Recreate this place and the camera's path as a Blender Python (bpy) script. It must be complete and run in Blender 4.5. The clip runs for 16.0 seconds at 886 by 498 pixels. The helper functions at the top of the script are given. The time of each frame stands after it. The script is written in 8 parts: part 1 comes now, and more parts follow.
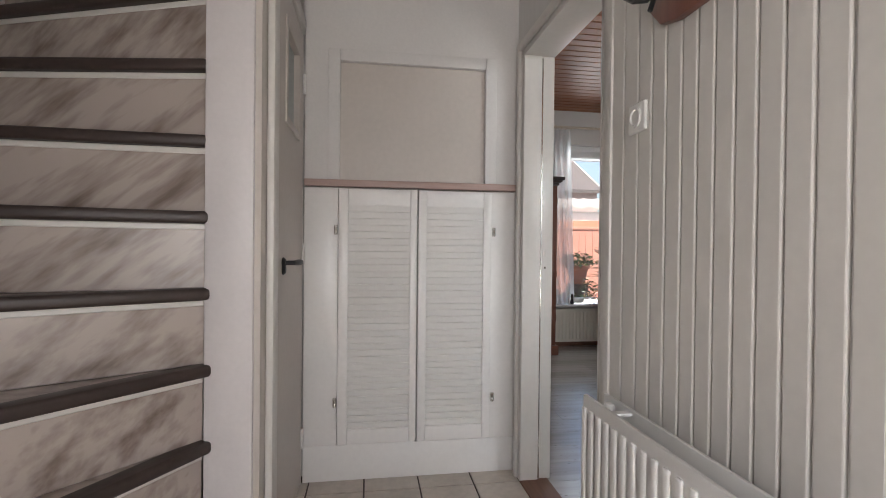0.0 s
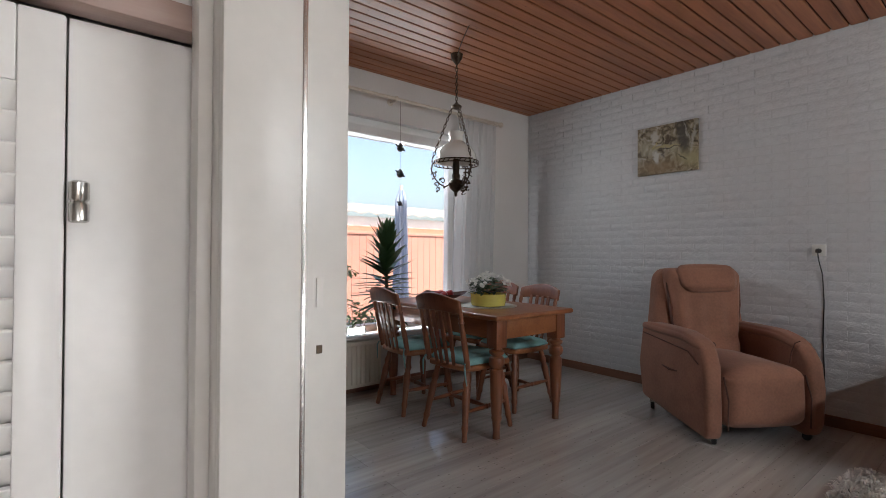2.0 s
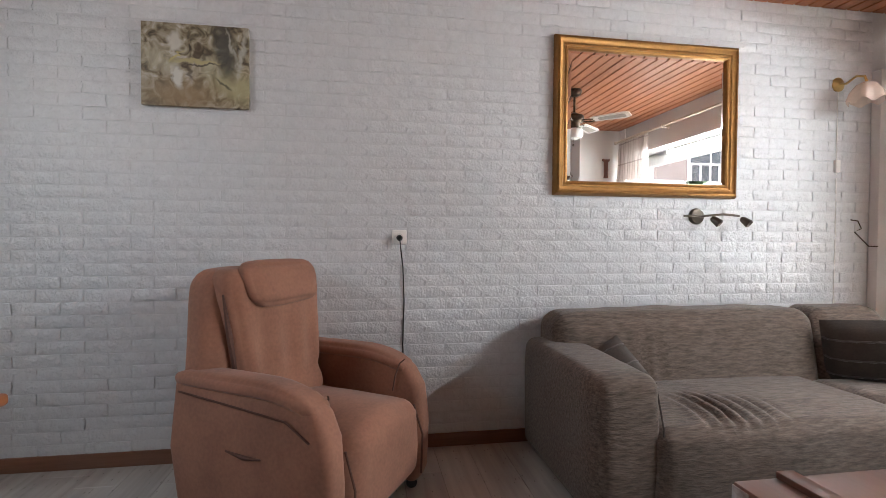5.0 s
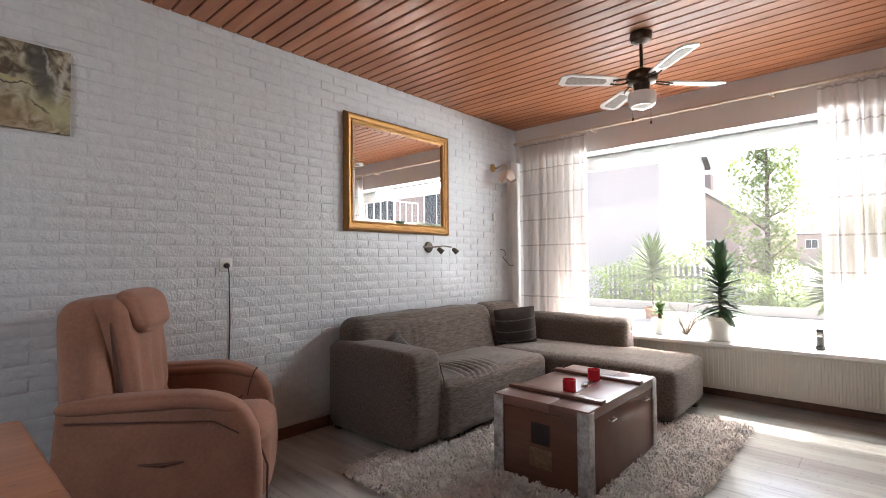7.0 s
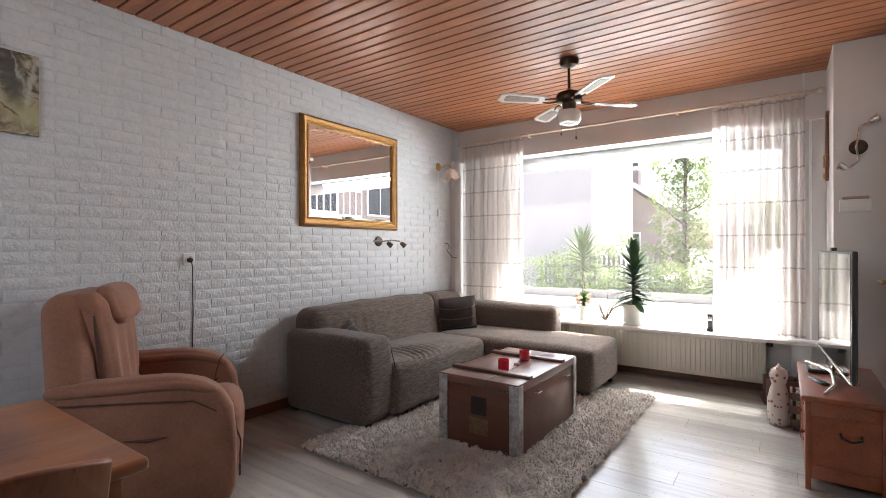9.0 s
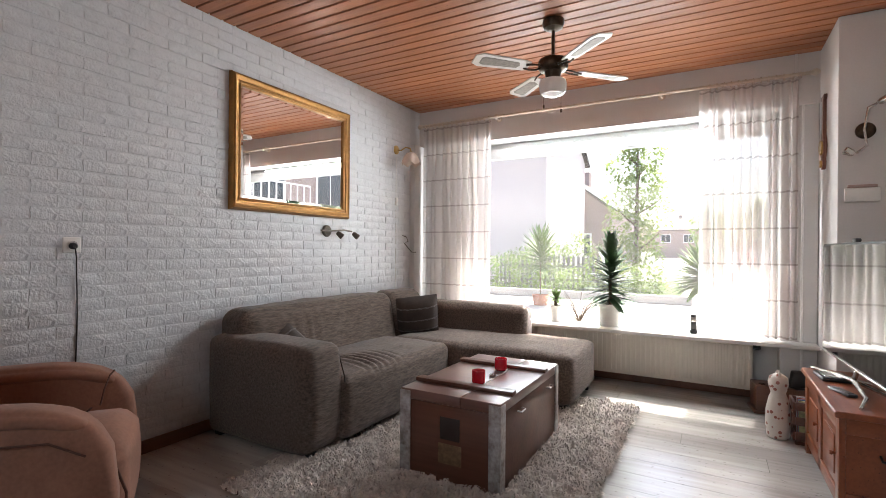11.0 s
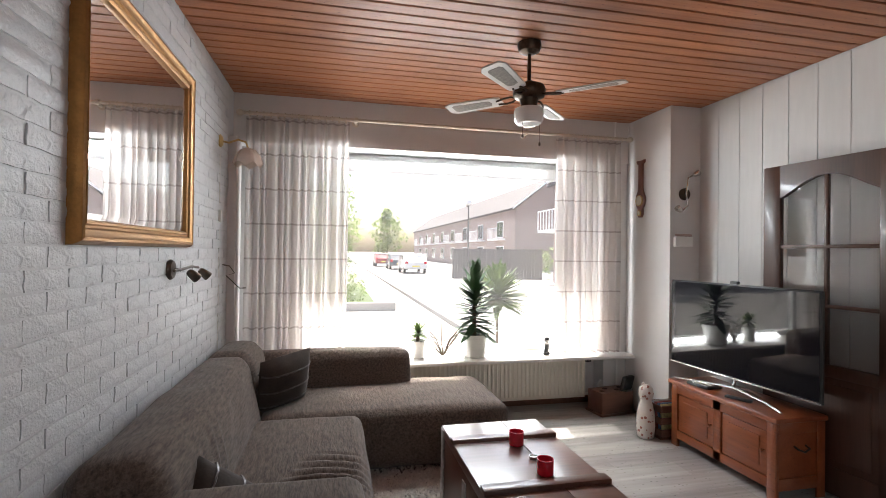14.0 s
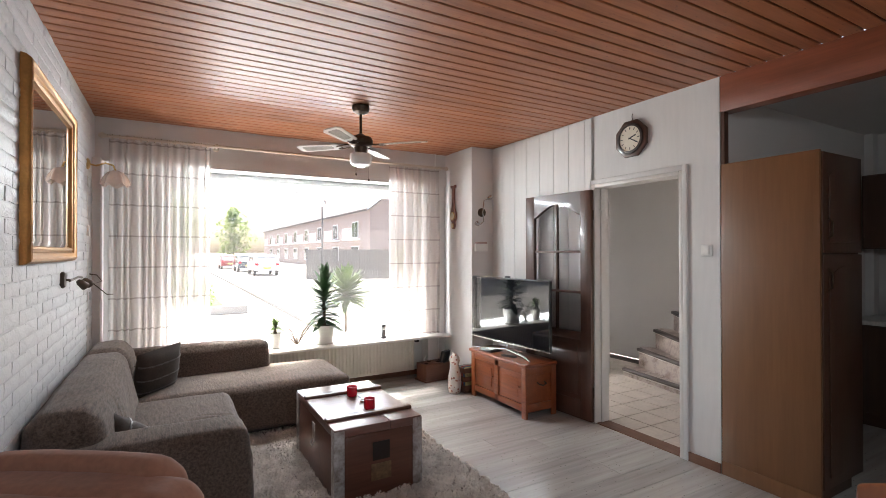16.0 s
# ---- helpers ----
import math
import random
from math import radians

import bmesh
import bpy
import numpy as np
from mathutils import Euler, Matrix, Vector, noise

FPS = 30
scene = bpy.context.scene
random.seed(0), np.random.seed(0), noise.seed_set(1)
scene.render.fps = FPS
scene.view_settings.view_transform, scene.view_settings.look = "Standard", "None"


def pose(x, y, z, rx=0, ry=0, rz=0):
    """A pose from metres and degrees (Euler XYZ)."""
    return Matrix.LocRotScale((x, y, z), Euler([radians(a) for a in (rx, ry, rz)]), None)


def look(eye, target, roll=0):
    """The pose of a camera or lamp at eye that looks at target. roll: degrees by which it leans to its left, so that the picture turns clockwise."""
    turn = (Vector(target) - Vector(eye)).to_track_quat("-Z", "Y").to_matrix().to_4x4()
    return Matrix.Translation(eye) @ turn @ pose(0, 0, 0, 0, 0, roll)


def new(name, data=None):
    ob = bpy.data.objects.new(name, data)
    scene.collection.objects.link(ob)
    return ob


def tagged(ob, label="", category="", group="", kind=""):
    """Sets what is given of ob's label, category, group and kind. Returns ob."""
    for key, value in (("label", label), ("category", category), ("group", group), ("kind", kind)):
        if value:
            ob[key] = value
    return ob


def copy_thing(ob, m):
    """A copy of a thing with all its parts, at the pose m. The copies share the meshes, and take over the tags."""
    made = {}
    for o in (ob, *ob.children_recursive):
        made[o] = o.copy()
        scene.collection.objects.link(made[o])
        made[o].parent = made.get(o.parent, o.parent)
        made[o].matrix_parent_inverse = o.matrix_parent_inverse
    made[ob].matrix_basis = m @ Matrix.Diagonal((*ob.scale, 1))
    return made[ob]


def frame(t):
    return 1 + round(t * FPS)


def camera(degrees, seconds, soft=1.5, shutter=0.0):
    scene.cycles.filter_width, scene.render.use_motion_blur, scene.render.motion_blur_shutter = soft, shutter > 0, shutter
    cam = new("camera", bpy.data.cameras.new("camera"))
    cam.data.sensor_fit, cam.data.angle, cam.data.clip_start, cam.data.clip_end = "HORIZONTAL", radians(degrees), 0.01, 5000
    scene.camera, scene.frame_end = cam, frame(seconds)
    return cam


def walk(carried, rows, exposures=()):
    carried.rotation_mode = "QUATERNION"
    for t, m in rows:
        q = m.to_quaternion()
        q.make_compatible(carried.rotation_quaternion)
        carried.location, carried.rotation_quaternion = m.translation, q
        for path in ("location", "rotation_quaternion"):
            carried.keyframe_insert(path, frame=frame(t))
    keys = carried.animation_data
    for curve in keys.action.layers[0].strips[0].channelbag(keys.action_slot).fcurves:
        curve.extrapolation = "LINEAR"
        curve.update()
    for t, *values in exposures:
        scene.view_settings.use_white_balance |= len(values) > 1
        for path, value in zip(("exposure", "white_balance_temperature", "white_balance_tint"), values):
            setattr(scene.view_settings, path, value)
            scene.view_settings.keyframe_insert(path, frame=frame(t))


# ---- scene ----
cam = camera(85.7, 16.0, soft=0.9)
PATH = [
    (0, (-0.06, -0.095, 1.125), (0.246, 1.881, 1.108), 0.6),
    (0.5, (0.003, 0.379, 1.147), (0.372, 2.344, 1.123), 0.9),
    (1, (0.12, 0.842, 1.134), (0.799, 2.724, 1.134), 0.7),
    (1.5, (0.303, 1.212, 1.129), (1.31, 2.94, 1.135), 0.6),
    (2, (0.525, 1.554, 1.139), (1.789, 3.105, 1.156), 0.4),
    (2.5, (0.757, 1.814, 1.137), (2.226, 3.172, 1.161), 0.2),
    (3, (0.996, 1.985, 1.115), (2.63, 3.139, 1.149), 0.2),
    (3.5, (1.273, 2.103, 1.092), (3.059, 3.003, 1.129), 0.0),
    (4, (1.501, 2.254, 1.078), (3.443, 2.73, 1.109), 0.3),
    (5, (1.924, 2.638, 1.167), (3.897, 2.318, 1.125), 0.4),
    (5.2, (1.932, 2.703, 1.175), (3.872, 2.22, 1.152), 0.6),
    (6.25, (1.80, 3.30, 1.175), (3.495, 2.24, 1.185), 0.1),
    (7.3, (1.456, 3.879, 1.201), (2.71, 2.322, 1.246), -0.4),
    (7.5, (1.392, 3.958, 1.225), (2.63, 2.388, 1.254), -0.2),
    (8, (1.355, 4.058, 1.252), (2.551, 2.455, 1.261), -0.2),
    (8.5, (1.386, 4.058, 1.232), (2.554, 2.434, 1.242), -0.2),
    (9, (1.377, 4.045, 1.24), (2.535, 2.415, 1.24), -0.1),
    (9.2, (1.378, 4.039, 1.226), (2.53, 2.405, 1.23), -0.0),
    (11.3, (1.914, 3.477, 1.17), (2.815, 1.692, 1.163), 0.5),
    (11.5, (2.034, 3.374, 1.189), (2.861, 1.553, 1.176), 0.5),
    (12, (2.385, 3.128, 1.175), (2.968, 1.214, 1.17), 0.8),
    (12.5, (2.752, 2.984, 1.193), (3.08, 1.011, 1.198), 0.8),
    (13, (3.112, 2.959, 1.238), (3.189, 0.96, 1.247), 0.9),
    (13.5, (3.496, 3.021, 1.328), (3.321, 1.029, 1.338), 0.9),
    (14, (3.76, 3.222, 1.416), (3.325, 1.27, 1.43), 0.7),
    (14.5, (3.885, 3.511, 1.466), (3.214, 1.627, 1.491), 0.2),
    (15, (3.899, 3.824, 1.469), (3.077, 2.001, 1.495), -0.1),
    (15.5, (3.943, 4.099, 1.482), (3.005, 2.333, 1.5), -0.1),
    (16, (3.989, 4.248, 1.478), (3.0, 2.51, 1.491), -0.1),
]
EXPOSURES = [(0.0, 1.12), (0.5, 1.34), (1.0, 1.44), (1.5, 1.02), (2.5, 1.85), (3.2, 2.33), (5.0, 2.12), (7.5, 1.9), (9.2, 1.9), (11.3, 1.72), (12.5, 1.42), (14.0, 1.38), (15.0, 1.58), (16.0, 1.86)]
walk(cam, [(t, look(eye, target, roll)) for t, eye, target, roll in PATH], EXPOSURES)

# ---- world and light ----
world = bpy.data.worlds.new("sky")
scene.world = world
world.use_nodes = True
wn = world.node_tree
sky = wn.nodes.new("ShaderNodeTexSky")
sky.sky_type, sky.sun_disc = "NISHITA", False
sky.sun_elevation, sky.sun_rotation = radians(62), radians(190)
sky.dust_density = 4.5
wn.nodes["Background"].inputs["Strength"].default_value = 0.15
wn.links.new(sky.outputs[0], wn.nodes["Background"].inputs["Color"])
sun = new("sun", bpy.data.lights.new("sun", "SUN"))
sun.data.energy, sun.data.angle, sun.data.color = 5.0, radians(0.6), (1.0, 0.95, 0.88)
sun.matrix_world = look((0, 0, 0), (0.16, 1.0, -1.9))


def window_lamp(name, x, y, z, w, h, power, target, color):
    """The sky's light that a window lets in."""
    la = bpy.data.lights.new(name, "AREA")
    la.shape, la.size, la.size_y, la.energy, la.color = "RECTANGLE", w, h, power, color
    ob = new(name, la)
    ob.matrix_world = look((x, y, z), target)
    return ob


window_lamp("daylight_hall", 0.12, -1.16, 1.15, 0.75, 0.9, 8.2, (0.2, 2.2, 0.6), (1.0, 0.97, 0.98))
window_lamp("daylight_street_head", 2.76, -0.985, 2.19, 1.76, 0.13, 37, (2.76, 1.0, 0.7), (0.89, 0.96, 1.0))
window_lamp("daylight_street_sill", 2.76, -0.955, 0.53, 1.76, 0.07, 13, (2.76, 0.4, 2.3), (0.92, 0.97, 1.0))
window_lamp("daylight_garden_head", 2.80, 5.035, 2.19, 1.16, 0.12, 5, (2.8, 3.2, 0.7), (0.88, 0.96, 1.0))
window_lamp("daylight_garden_sill", 2.80, 5.02, 0.50, 1.16, 0.06, 1.5, (2.8, 3.6, 2.2), (0.94, 0.97, 1.0))


# ---- materials ----
def mat(name, color, rough=0.6, metal=0.0, var=0.12, scale=6.0, fine=60.0, bump=0.1, stretch=(1, 1, 1), color2=None,
        spec=0.5, sheen=0.0, coat=0.0, random_tint=0.0, transmission=0.0, emit=None):
    """A principled surface with a coarse and a fine variation and a fine relief, in object metres."""
    m = bpy.data.materials.new(name)
    m.use_nodes = True
    nt = m.node_tree
    b = nt.nodes["Principled BSDF"]
    b.inputs["Roughness"].default_value, b.inputs["Metallic"].default_value = rough, metal
    b.inputs["Specular IOR Level"].default_value = spec
    b.inputs["Sheen Weight"].default_value = sheen
    b.inputs["Coat Weight"].default_value = coat
    b.inputs["Transmission Weight"].default_value = transmission
    if emit:
        b.inputs["Emission Color"].default_value = (*emit[:3], 1)
        b.inputs["Emission Strength"].default_value = emit[3]
    tc = nt.nodes.new("ShaderNodeTexCoord")
    mp = nt.nodes.new("ShaderNodeMapping")
    mp.inputs["Scale"].default_value = stretch
    nt.links.new(tc.outputs["Object"], mp.inputs["Vector"])
    n1, n2 = nt.nodes.new("ShaderNodeTexNoise"), nt.nodes.new("ShaderNodeTexNoise")
    for n, sc, det in ((n1, scale, 4), (n2, fine, 3)):
        n.inputs["Scale"].default_value, n.inputs["Detail"].default_value = sc, det
        nt.links.new(mp.outputs[0], n.inputs["Vector"])
    mix = nt.nodes.new("ShaderNodeMix")
    mix.data_type = "RGBA"
    c2 = color2 or tuple(max(0.0, c * (1 - 2.2 * var)) for c in color)
    mix.inputs["A"].default_value, mix.inputs["B"].default_value = (*color, 1), (*c2, 1)
    ramp = nt.nodes.new("ShaderNodeMapRange")
    ramp.inputs["From Min"].default_value, ramp.inputs["From Max"].default_value = 0.35, 0.7
    add = nt.nodes.new("ShaderNodeMath")
    add.operation = "MULTIPLY_ADD"
    add.inputs[1].default_value = 0.4
    sc = nt.nodes.new("ShaderNodeMath")
    sc.operation = "MULTIPLY"
    sc.inputs[1].default_value = 0.6
    nt.links.new(n1.outputs[0], sc.inputs[0])
    nt.links.new(n2.outputs[0], add.inputs[0])
    nt.links.new(sc.outputs[0], add.inputs[2])
    nt.links.new(add.outputs[0], ramp.inputs["Value"])
    nt.links.new(ramp.outputs[0], mix.inputs["Factor"])
    out = mix.outputs["Result"]
    if random_tint:
        oi = nt.nodes.new("ShaderNodeObjectInfo")
        hsv = nt.nodes.new("ShaderNodeHueSaturation")
        mr = nt.nodes.new("ShaderNodeMapRange")
        mr.inputs["To Min"].default_value, mr.inputs["To Max"].default_value = 1 - random_tint, 1 + random_tint
        nt.links.new(oi.outputs["Random"], mr.inputs["Value"])
        nt.links.new(mr.outputs[0], hsv.inputs["Value"])
        nt.links.new(out, hsv.inputs["Color"])
        out = hsv.outputs[0]
    nt.links.new(out, b.inputs["Base Color"])
    if bump:
        bp = nt.nodes.new("ShaderNodeBump")
        bp.inputs["Strength"].default_value, bp.inputs["Distance"].default_value = bump, 0.01
        nt.links.new(add.outputs[0], bp.inputs["Height"])
        nt.links.new(bp.outputs[0], b.inputs["Normal"])
    return m


def glass(name, color=(1, 1, 1), rough=0.0):
    m = bpy.data.materials.new(name)
    m.use_nodes = True
    b = m.node_tree.nodes["Principled BSDF"]
    b.inputs["Base Color"].default_value = (*color, 1)
    b.inputs["Transmission Weight"].default_value, b.inputs["Roughness"].default_value = 1.0, rough
    return m


def wood(name, c1, c2, rough=0.45, along=0, grain=14.0, coat=0.1, tint=0.0, knots=True):
    """Wood with rings stretched along one axis and a few knots."""
    st = [grain, grain, grain]
    st[along] = grain * 0.06
    m = mat(name, c1, rough, color2=c2, scale=1.0, fine=7.0, stretch=st, bump=0.12, coat=coat, random_tint=tint)
    if knots:
        nt = m.node_tree
        b = nt.nodes["Principled BSDF"]
        src = b.inputs["Base Color"].links[0].from_socket
        tc = nt.nodes.new("ShaderNodeTexCoord")
        mp = nt.nodes.new("ShaderNodeMapping")
        sc = [9.0, 9.0, 9.0]
        sc[along] = 3.2
        mp.inputs["Scale"].default_value = sc
        vo = nt.nodes.new("ShaderNodeTexVoronoi")
        nt.links.new(tc.outputs["Object"], mp.inputs["Vector"])
        nt.links.new(mp.outputs[0], vo.inputs["Vector"])
        mr = nt.nodes.new("ShaderNodeMapRange")
        mr.inputs["From Min"].default_value, mr.inputs["From Max"].default_value = 0.05, 0.16
        mr.inputs["To Min"].default_value, mr.inputs["To Max"].default_value = 0.75, 0.0
        nt.links.new(vo.outputs["Distance"], mr.inputs["Value"])
        mx = nt.nodes.new("ShaderNodeMix")
        mx.data_type = "RGBA"
        mx.inputs["B"].default_value = (c2[0] * 0.35, c2[1] * 0.3, c2[2] * 0.3, 1)
        nt.links.new(mr.outputs[0], mx.inputs["Factor"])
        nt.links.new(src, mx.inputs["A"])
        nt.links.new(mx.outputs["Result"], b.inputs["Base Color"])
    return m


M_PLASTER = mat("white plaster", (0.69, 0.67, 0.655), 0.75, var=0.04, scale=1.5, fine=90, bump=0.08)
M_BRICKW = mat("white painted brick", (0.63, 0.64, 0.66), 0.4, var=0.05, scale=30, fine=80, bump=1.0)
M_JOINT = mat("white painted mortar", (0.60, 0.61, 0.63), 0.5, var=0.05, scale=9, fine=70, bump=0.4)
M_PANELW = mat("off-white wall panel", (0.68, 0.67, 0.655), 0.5, var=0.05, scale=2, fine=30, stretch=(1, 1, 0.15), bump=0.04)
M_CREAM = mat("cream gloss paint", (0.68, 0.655, 0.62), 0.32, var=0.04, scale=2, fine=40, bump=0.05)
M_CREAM2 = mat("grey cream paint", (0.56, 0.51, 0.47), 0.38, var=0.05, scale=2, fine=40, bump=0.05)
M_WHITEPAINT = mat("white gloss paint", (0.85, 0.835, 0.815), 0.3, var=0.03, scale=3, fine=50, bump=0.04)
M_PVC = mat("white window frame", (0.82, 0.82, 0.82), 0.3, var=0.02, bump=0.0)
M_CEIL = wood("stained pine boards", (0.43, 0.165, 0.072), (0.25, 0.082, 0.034), 0.42, along=0, grain=9, coat=0.0)
M_GROOVE = mat("dark groove", (0.035, 0.016, 0.01), 0.8)
M_BEAM = wood("red brown beam", (0.26, 0.075, 0.035), (0.17, 0.045, 0.02), 0.4, along=1, knots=False)
M_FLOOR = wood("grey laminate", (0.57, 0.545, 0.515), (0.33, 0.31, 0.29), 0.21, along=0, grain=3.6, coat=0.0, tint=0.10)
floor_surface = M_FLOOR.node_tree.nodes["Principled BSDF"]
floor_surface.inputs["Coat Weight"].default_value, floor_surface.inputs["Coat Roughness"].default_value = 0.7, 0.2
floor_surface.inputs["Coat IOR"].default_value = 1.6
M_SKIRT = wood("brown skirting", (0.21, 0.095, 0.055), (0.13, 0.055, 0.03), 0.45, along=1, knots=False)
M_TILE = mat("beige floor tile", (0.56, 0.50, 0.44), 0.35, var=0.12, scale=7, fine=30, bump=0.08, random_tint=0.05)
M_GROUT = mat("dark grout", (0.12, 0.10, 0.09), 0.9)
M_MARBLE = mat("marbled laminate", (0.43, 0.37, 0.335), 0.32, color2=(0.17, 0.125, 0.105), scale=9.0, fine=26, bump=0.0)
M_MARBLE.node_tree.nodes["Mapping"].vector_type = "TEXTURE"
M_NOSE = mat("dark brown stair nosing", (0.055, 0.038, 0.033), 0.42, var=0.15, scale=8, bump=0.06)
M_SHELF = wood("washed oak strip", (0.46, 0.34, 0.30), (0.34, 0.23, 0.20), 0.5, along=0, knots=False)
M_PINE = wood("waxed orange pine", (0.35, 0.132, 0.050), (0.21, 0.070, 0.026), 0.36, along=1, grain=11, coat=0.2)
M_PINEX = wood("waxed pine turned", (0.27, 0.095, 0.042), (0.15, 0.047, 0.021), 0.36, along=2, grain=11, coat=0.2)
M_REDPINE = wood("red stained pine", (0.30, 0.078, 0.024), (0.18, 0.042, 0.013), 0.33, along=1, grain=10, coat=0.3)
M_VITRINE = wood("brown red stained oak", (0.22, 0.085, 0.055), (0.13, 0.045, 0.03), 0.38, along=2, grain=10, coat=0.2, knots=False)
M_VITDARK = mat("dark moulding", (0.045, 0.028, 0.022), 0.4)
M_DOORWOOD = wood("dark merbau door", (0.095, 0.042, 0.026), (0.055, 0.024, 0.015), 0.36, along=2, grain=12, coat=0.15, knots=False)
M_KITWOOD = wood("oak veneer panel", (0.20, 0.09, 0.036), (0.15, 0.064, 0.025), 0.42, along=2, grain=9, knots=False)
M_KITDOOR = wood("oak kitchen door", (0.075, 0.033, 0.018), (0.048, 0.02, 0.011), 0.4, along=2, grain=9, knots=False)
M_SUEDE = mat("salmon brown microfibre", (0.33, 0.150, 0.094), 0.85, var=0.16, scale=5, fine=70, bump=0.14, sheen=0.12)
# darker suede for seams, and for crease and slit shade put into colour
M_SEAMSHADE = mat("shadowed seam piping", (0.12, 0.055, 0.04), 0.9)
M_SOFA = mat("taupe woven fabric", (0.168, 0.127, 0.103), 0.95, color2=(0.046, 0.034, 0.0275), scale=17, fine=40, stretch=(4.0, 0.8, 4.5), bump=0.6, sheen=0.15, spec=0.25)
M_CUSHDARK = mat("dark velvet stripe", (0.062, 0.046, 0.038), 0.9, var=0.2, scale=12, fine=90, bump=0.3, sheen=0.1)
M_TEAL = mat("teal cotton", (0.22, 0.42, 0.42), 0.85, var=0.1, scale=14, fine=120, bump=0.25)
M_RUG = mat("grey beige shag", (0.74, 0.67, 0.605), 0.95, var=0.2, scale=10, fine=70, bump=0.3, sheen=0.3)
M_CHEST = wood("worn brown plank", (0.155, 0.062, 0.038), (0.085, 0.032, 0.02), 0.3, along=0, grain=7, coat=0.25, knots=False)
M_CHESTTOP = wood("worn polished plank", (0.20, 0.085, 0.06), (0.11, 0.045, 0.032), 0.2, along=0, grain=7, coat=0.5, knots=False)
lid_surface = M_CHESTTOP.node_tree.nodes["Principled BSDF"]
lid_surface.inputs["Roughness"].default_value, lid_surface.inputs["Coat Weight"].default_value, lid_surface.inputs["Coat Roughness"].default_value = 0.34, 0.9, 0.3
M_IRONW = mat("worn galvanised edge", (0.58, 0.58, 0.58), 0.5, metal=0.4, color2=(0.20, 0.15, 0.12), scale=14, fine=60, bump=0.25)
M_GOLD = mat("antique gold frame", (0.30, 0.145, 0.04), 0.42, metal=0.75, var=0.15, scale=20, fine=90, bump=0.2)
M_BRASS = mat("brass", (0.62, 0.42, 0.17), 0.28, metal=1.0, var=0.1, bump=0.03)
M_BRONZE = mat("aged bronze", (0.095, 0.066, 0.045), 0.4, metal=0.85, var=0.25, scale=15, bump=0.12)
M_CHROME = mat("brushed steel", (0.62, 0.60, 0.57), 0.25, metal=1.0, var=0.05, bump=0.02)
M_BLACK = mat("black plastic", (0.018, 0.018, 0.019), 0.38, var=0.1, bump=0.03)
M_SCREEN = mat("dark glossy screen", (0.006, 0.006, 0.008), 0.04, var=0.0, bump=0.0, spec=0.6)
M_WHITEPL = mat("white plastic", (0.78, 0.77, 0.74), 0.35, var=0.03, bump=0.02)
M_RAD = mat("cream enamel radiator", (0.74, 0.69, 0.60), 0.34, var=0.03, scale=3, bump=0.02)
M_RADW = mat("white enamel radiator", (0.80, 0.79, 0.77), 0.3, var=0.02, scale=3, bump=0.02)
M_ROD = mat("whitewashed wooden rod", (0.70, 0.62, 0.52), 0.5, var=0.12, scale=12, bump=0.1)
M_OPAL = mat("opal glass", (0.86, 0.84, 0.80), 0.12, var=0.02, bump=0.0, coat=0.4)
M_YELLOW = mat("yellow glazed pot", (0.74, 0.66, 0.16), 0.25, var=0.06, bump=0.02, coat=0.4)
M_WHITEPOT = mat("white glazed pot", (0.78, 0.76, 0.72), 0.25, var=0.05, bump=0.03, coat=0.3)
M_TERRA = mat("terracotta", (0.46, 0.20, 0.12), 0.8, var=0.15, bump=0.15)
M_LEAF = mat("dark green leaf", (0.045, 0.10, 0.035), 0.45, var=0.25, scale=8, bump=0.06)
M_LEAF2 = mat("fresh green leaf", (0.13, 0.21, 0.05), 0.5, var=0.25, scale=8, bump=0.06)
M_PETAL = mat("white petal", (0.84, 0.83, 0.80), 0.6, var=0.04)
M_SOIL = mat("soil", (0.04, 0.03, 0.022), 0.95)
M_TRUNK = mat("bark", (0.18, 0.13, 0.09), 0.9, var=0.3, scale=20, bump=0.6)
M_RED = mat("red candle glass", (0.62, 0.012, 0.03), 0.15, var=0.1, bump=0.0, coat=0.5)
M_APPLE = mat("red apple", (0.50, 0.03, 0.03), 0.3, var=0.35, scale=12, bump=0.02)
M_CERAMIC = mat("spotted ceramic", (0.68, 0.60, 0.54), 0.4, var=0.1, bump=0.05)
M_GLASS = glass("clear glass")
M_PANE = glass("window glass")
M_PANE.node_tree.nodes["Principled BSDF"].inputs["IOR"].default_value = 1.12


def veiled(m, amount):
    """Mixes a translucent veil into glass: painted haze that lifts the darks behind it."""
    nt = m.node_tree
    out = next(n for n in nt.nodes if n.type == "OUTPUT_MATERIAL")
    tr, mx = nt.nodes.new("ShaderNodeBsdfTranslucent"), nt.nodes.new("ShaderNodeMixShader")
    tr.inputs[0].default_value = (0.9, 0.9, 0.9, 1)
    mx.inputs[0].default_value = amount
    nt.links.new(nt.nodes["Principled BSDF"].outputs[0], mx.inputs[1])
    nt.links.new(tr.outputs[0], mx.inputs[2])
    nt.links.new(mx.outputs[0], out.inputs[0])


# window panes carry painted haze in place of glare from outdoors
veiled(M_PANE, 0.026)
M_PAPER = mat("ivory dial", (0.74, 0.68, 0.55), 0.6, var=0.05)
M_BACK = mat("mirror silver", (0.95, 0.95, 0.95), 0.005, metal=1.0, var=0.0, bump=0.0)
M_BOXWOOD = wood("small dark wooden box", (0.16, 0.065, 0.04), (0.10, 0.04, 0.024), 0.4, along=0, knots=False)

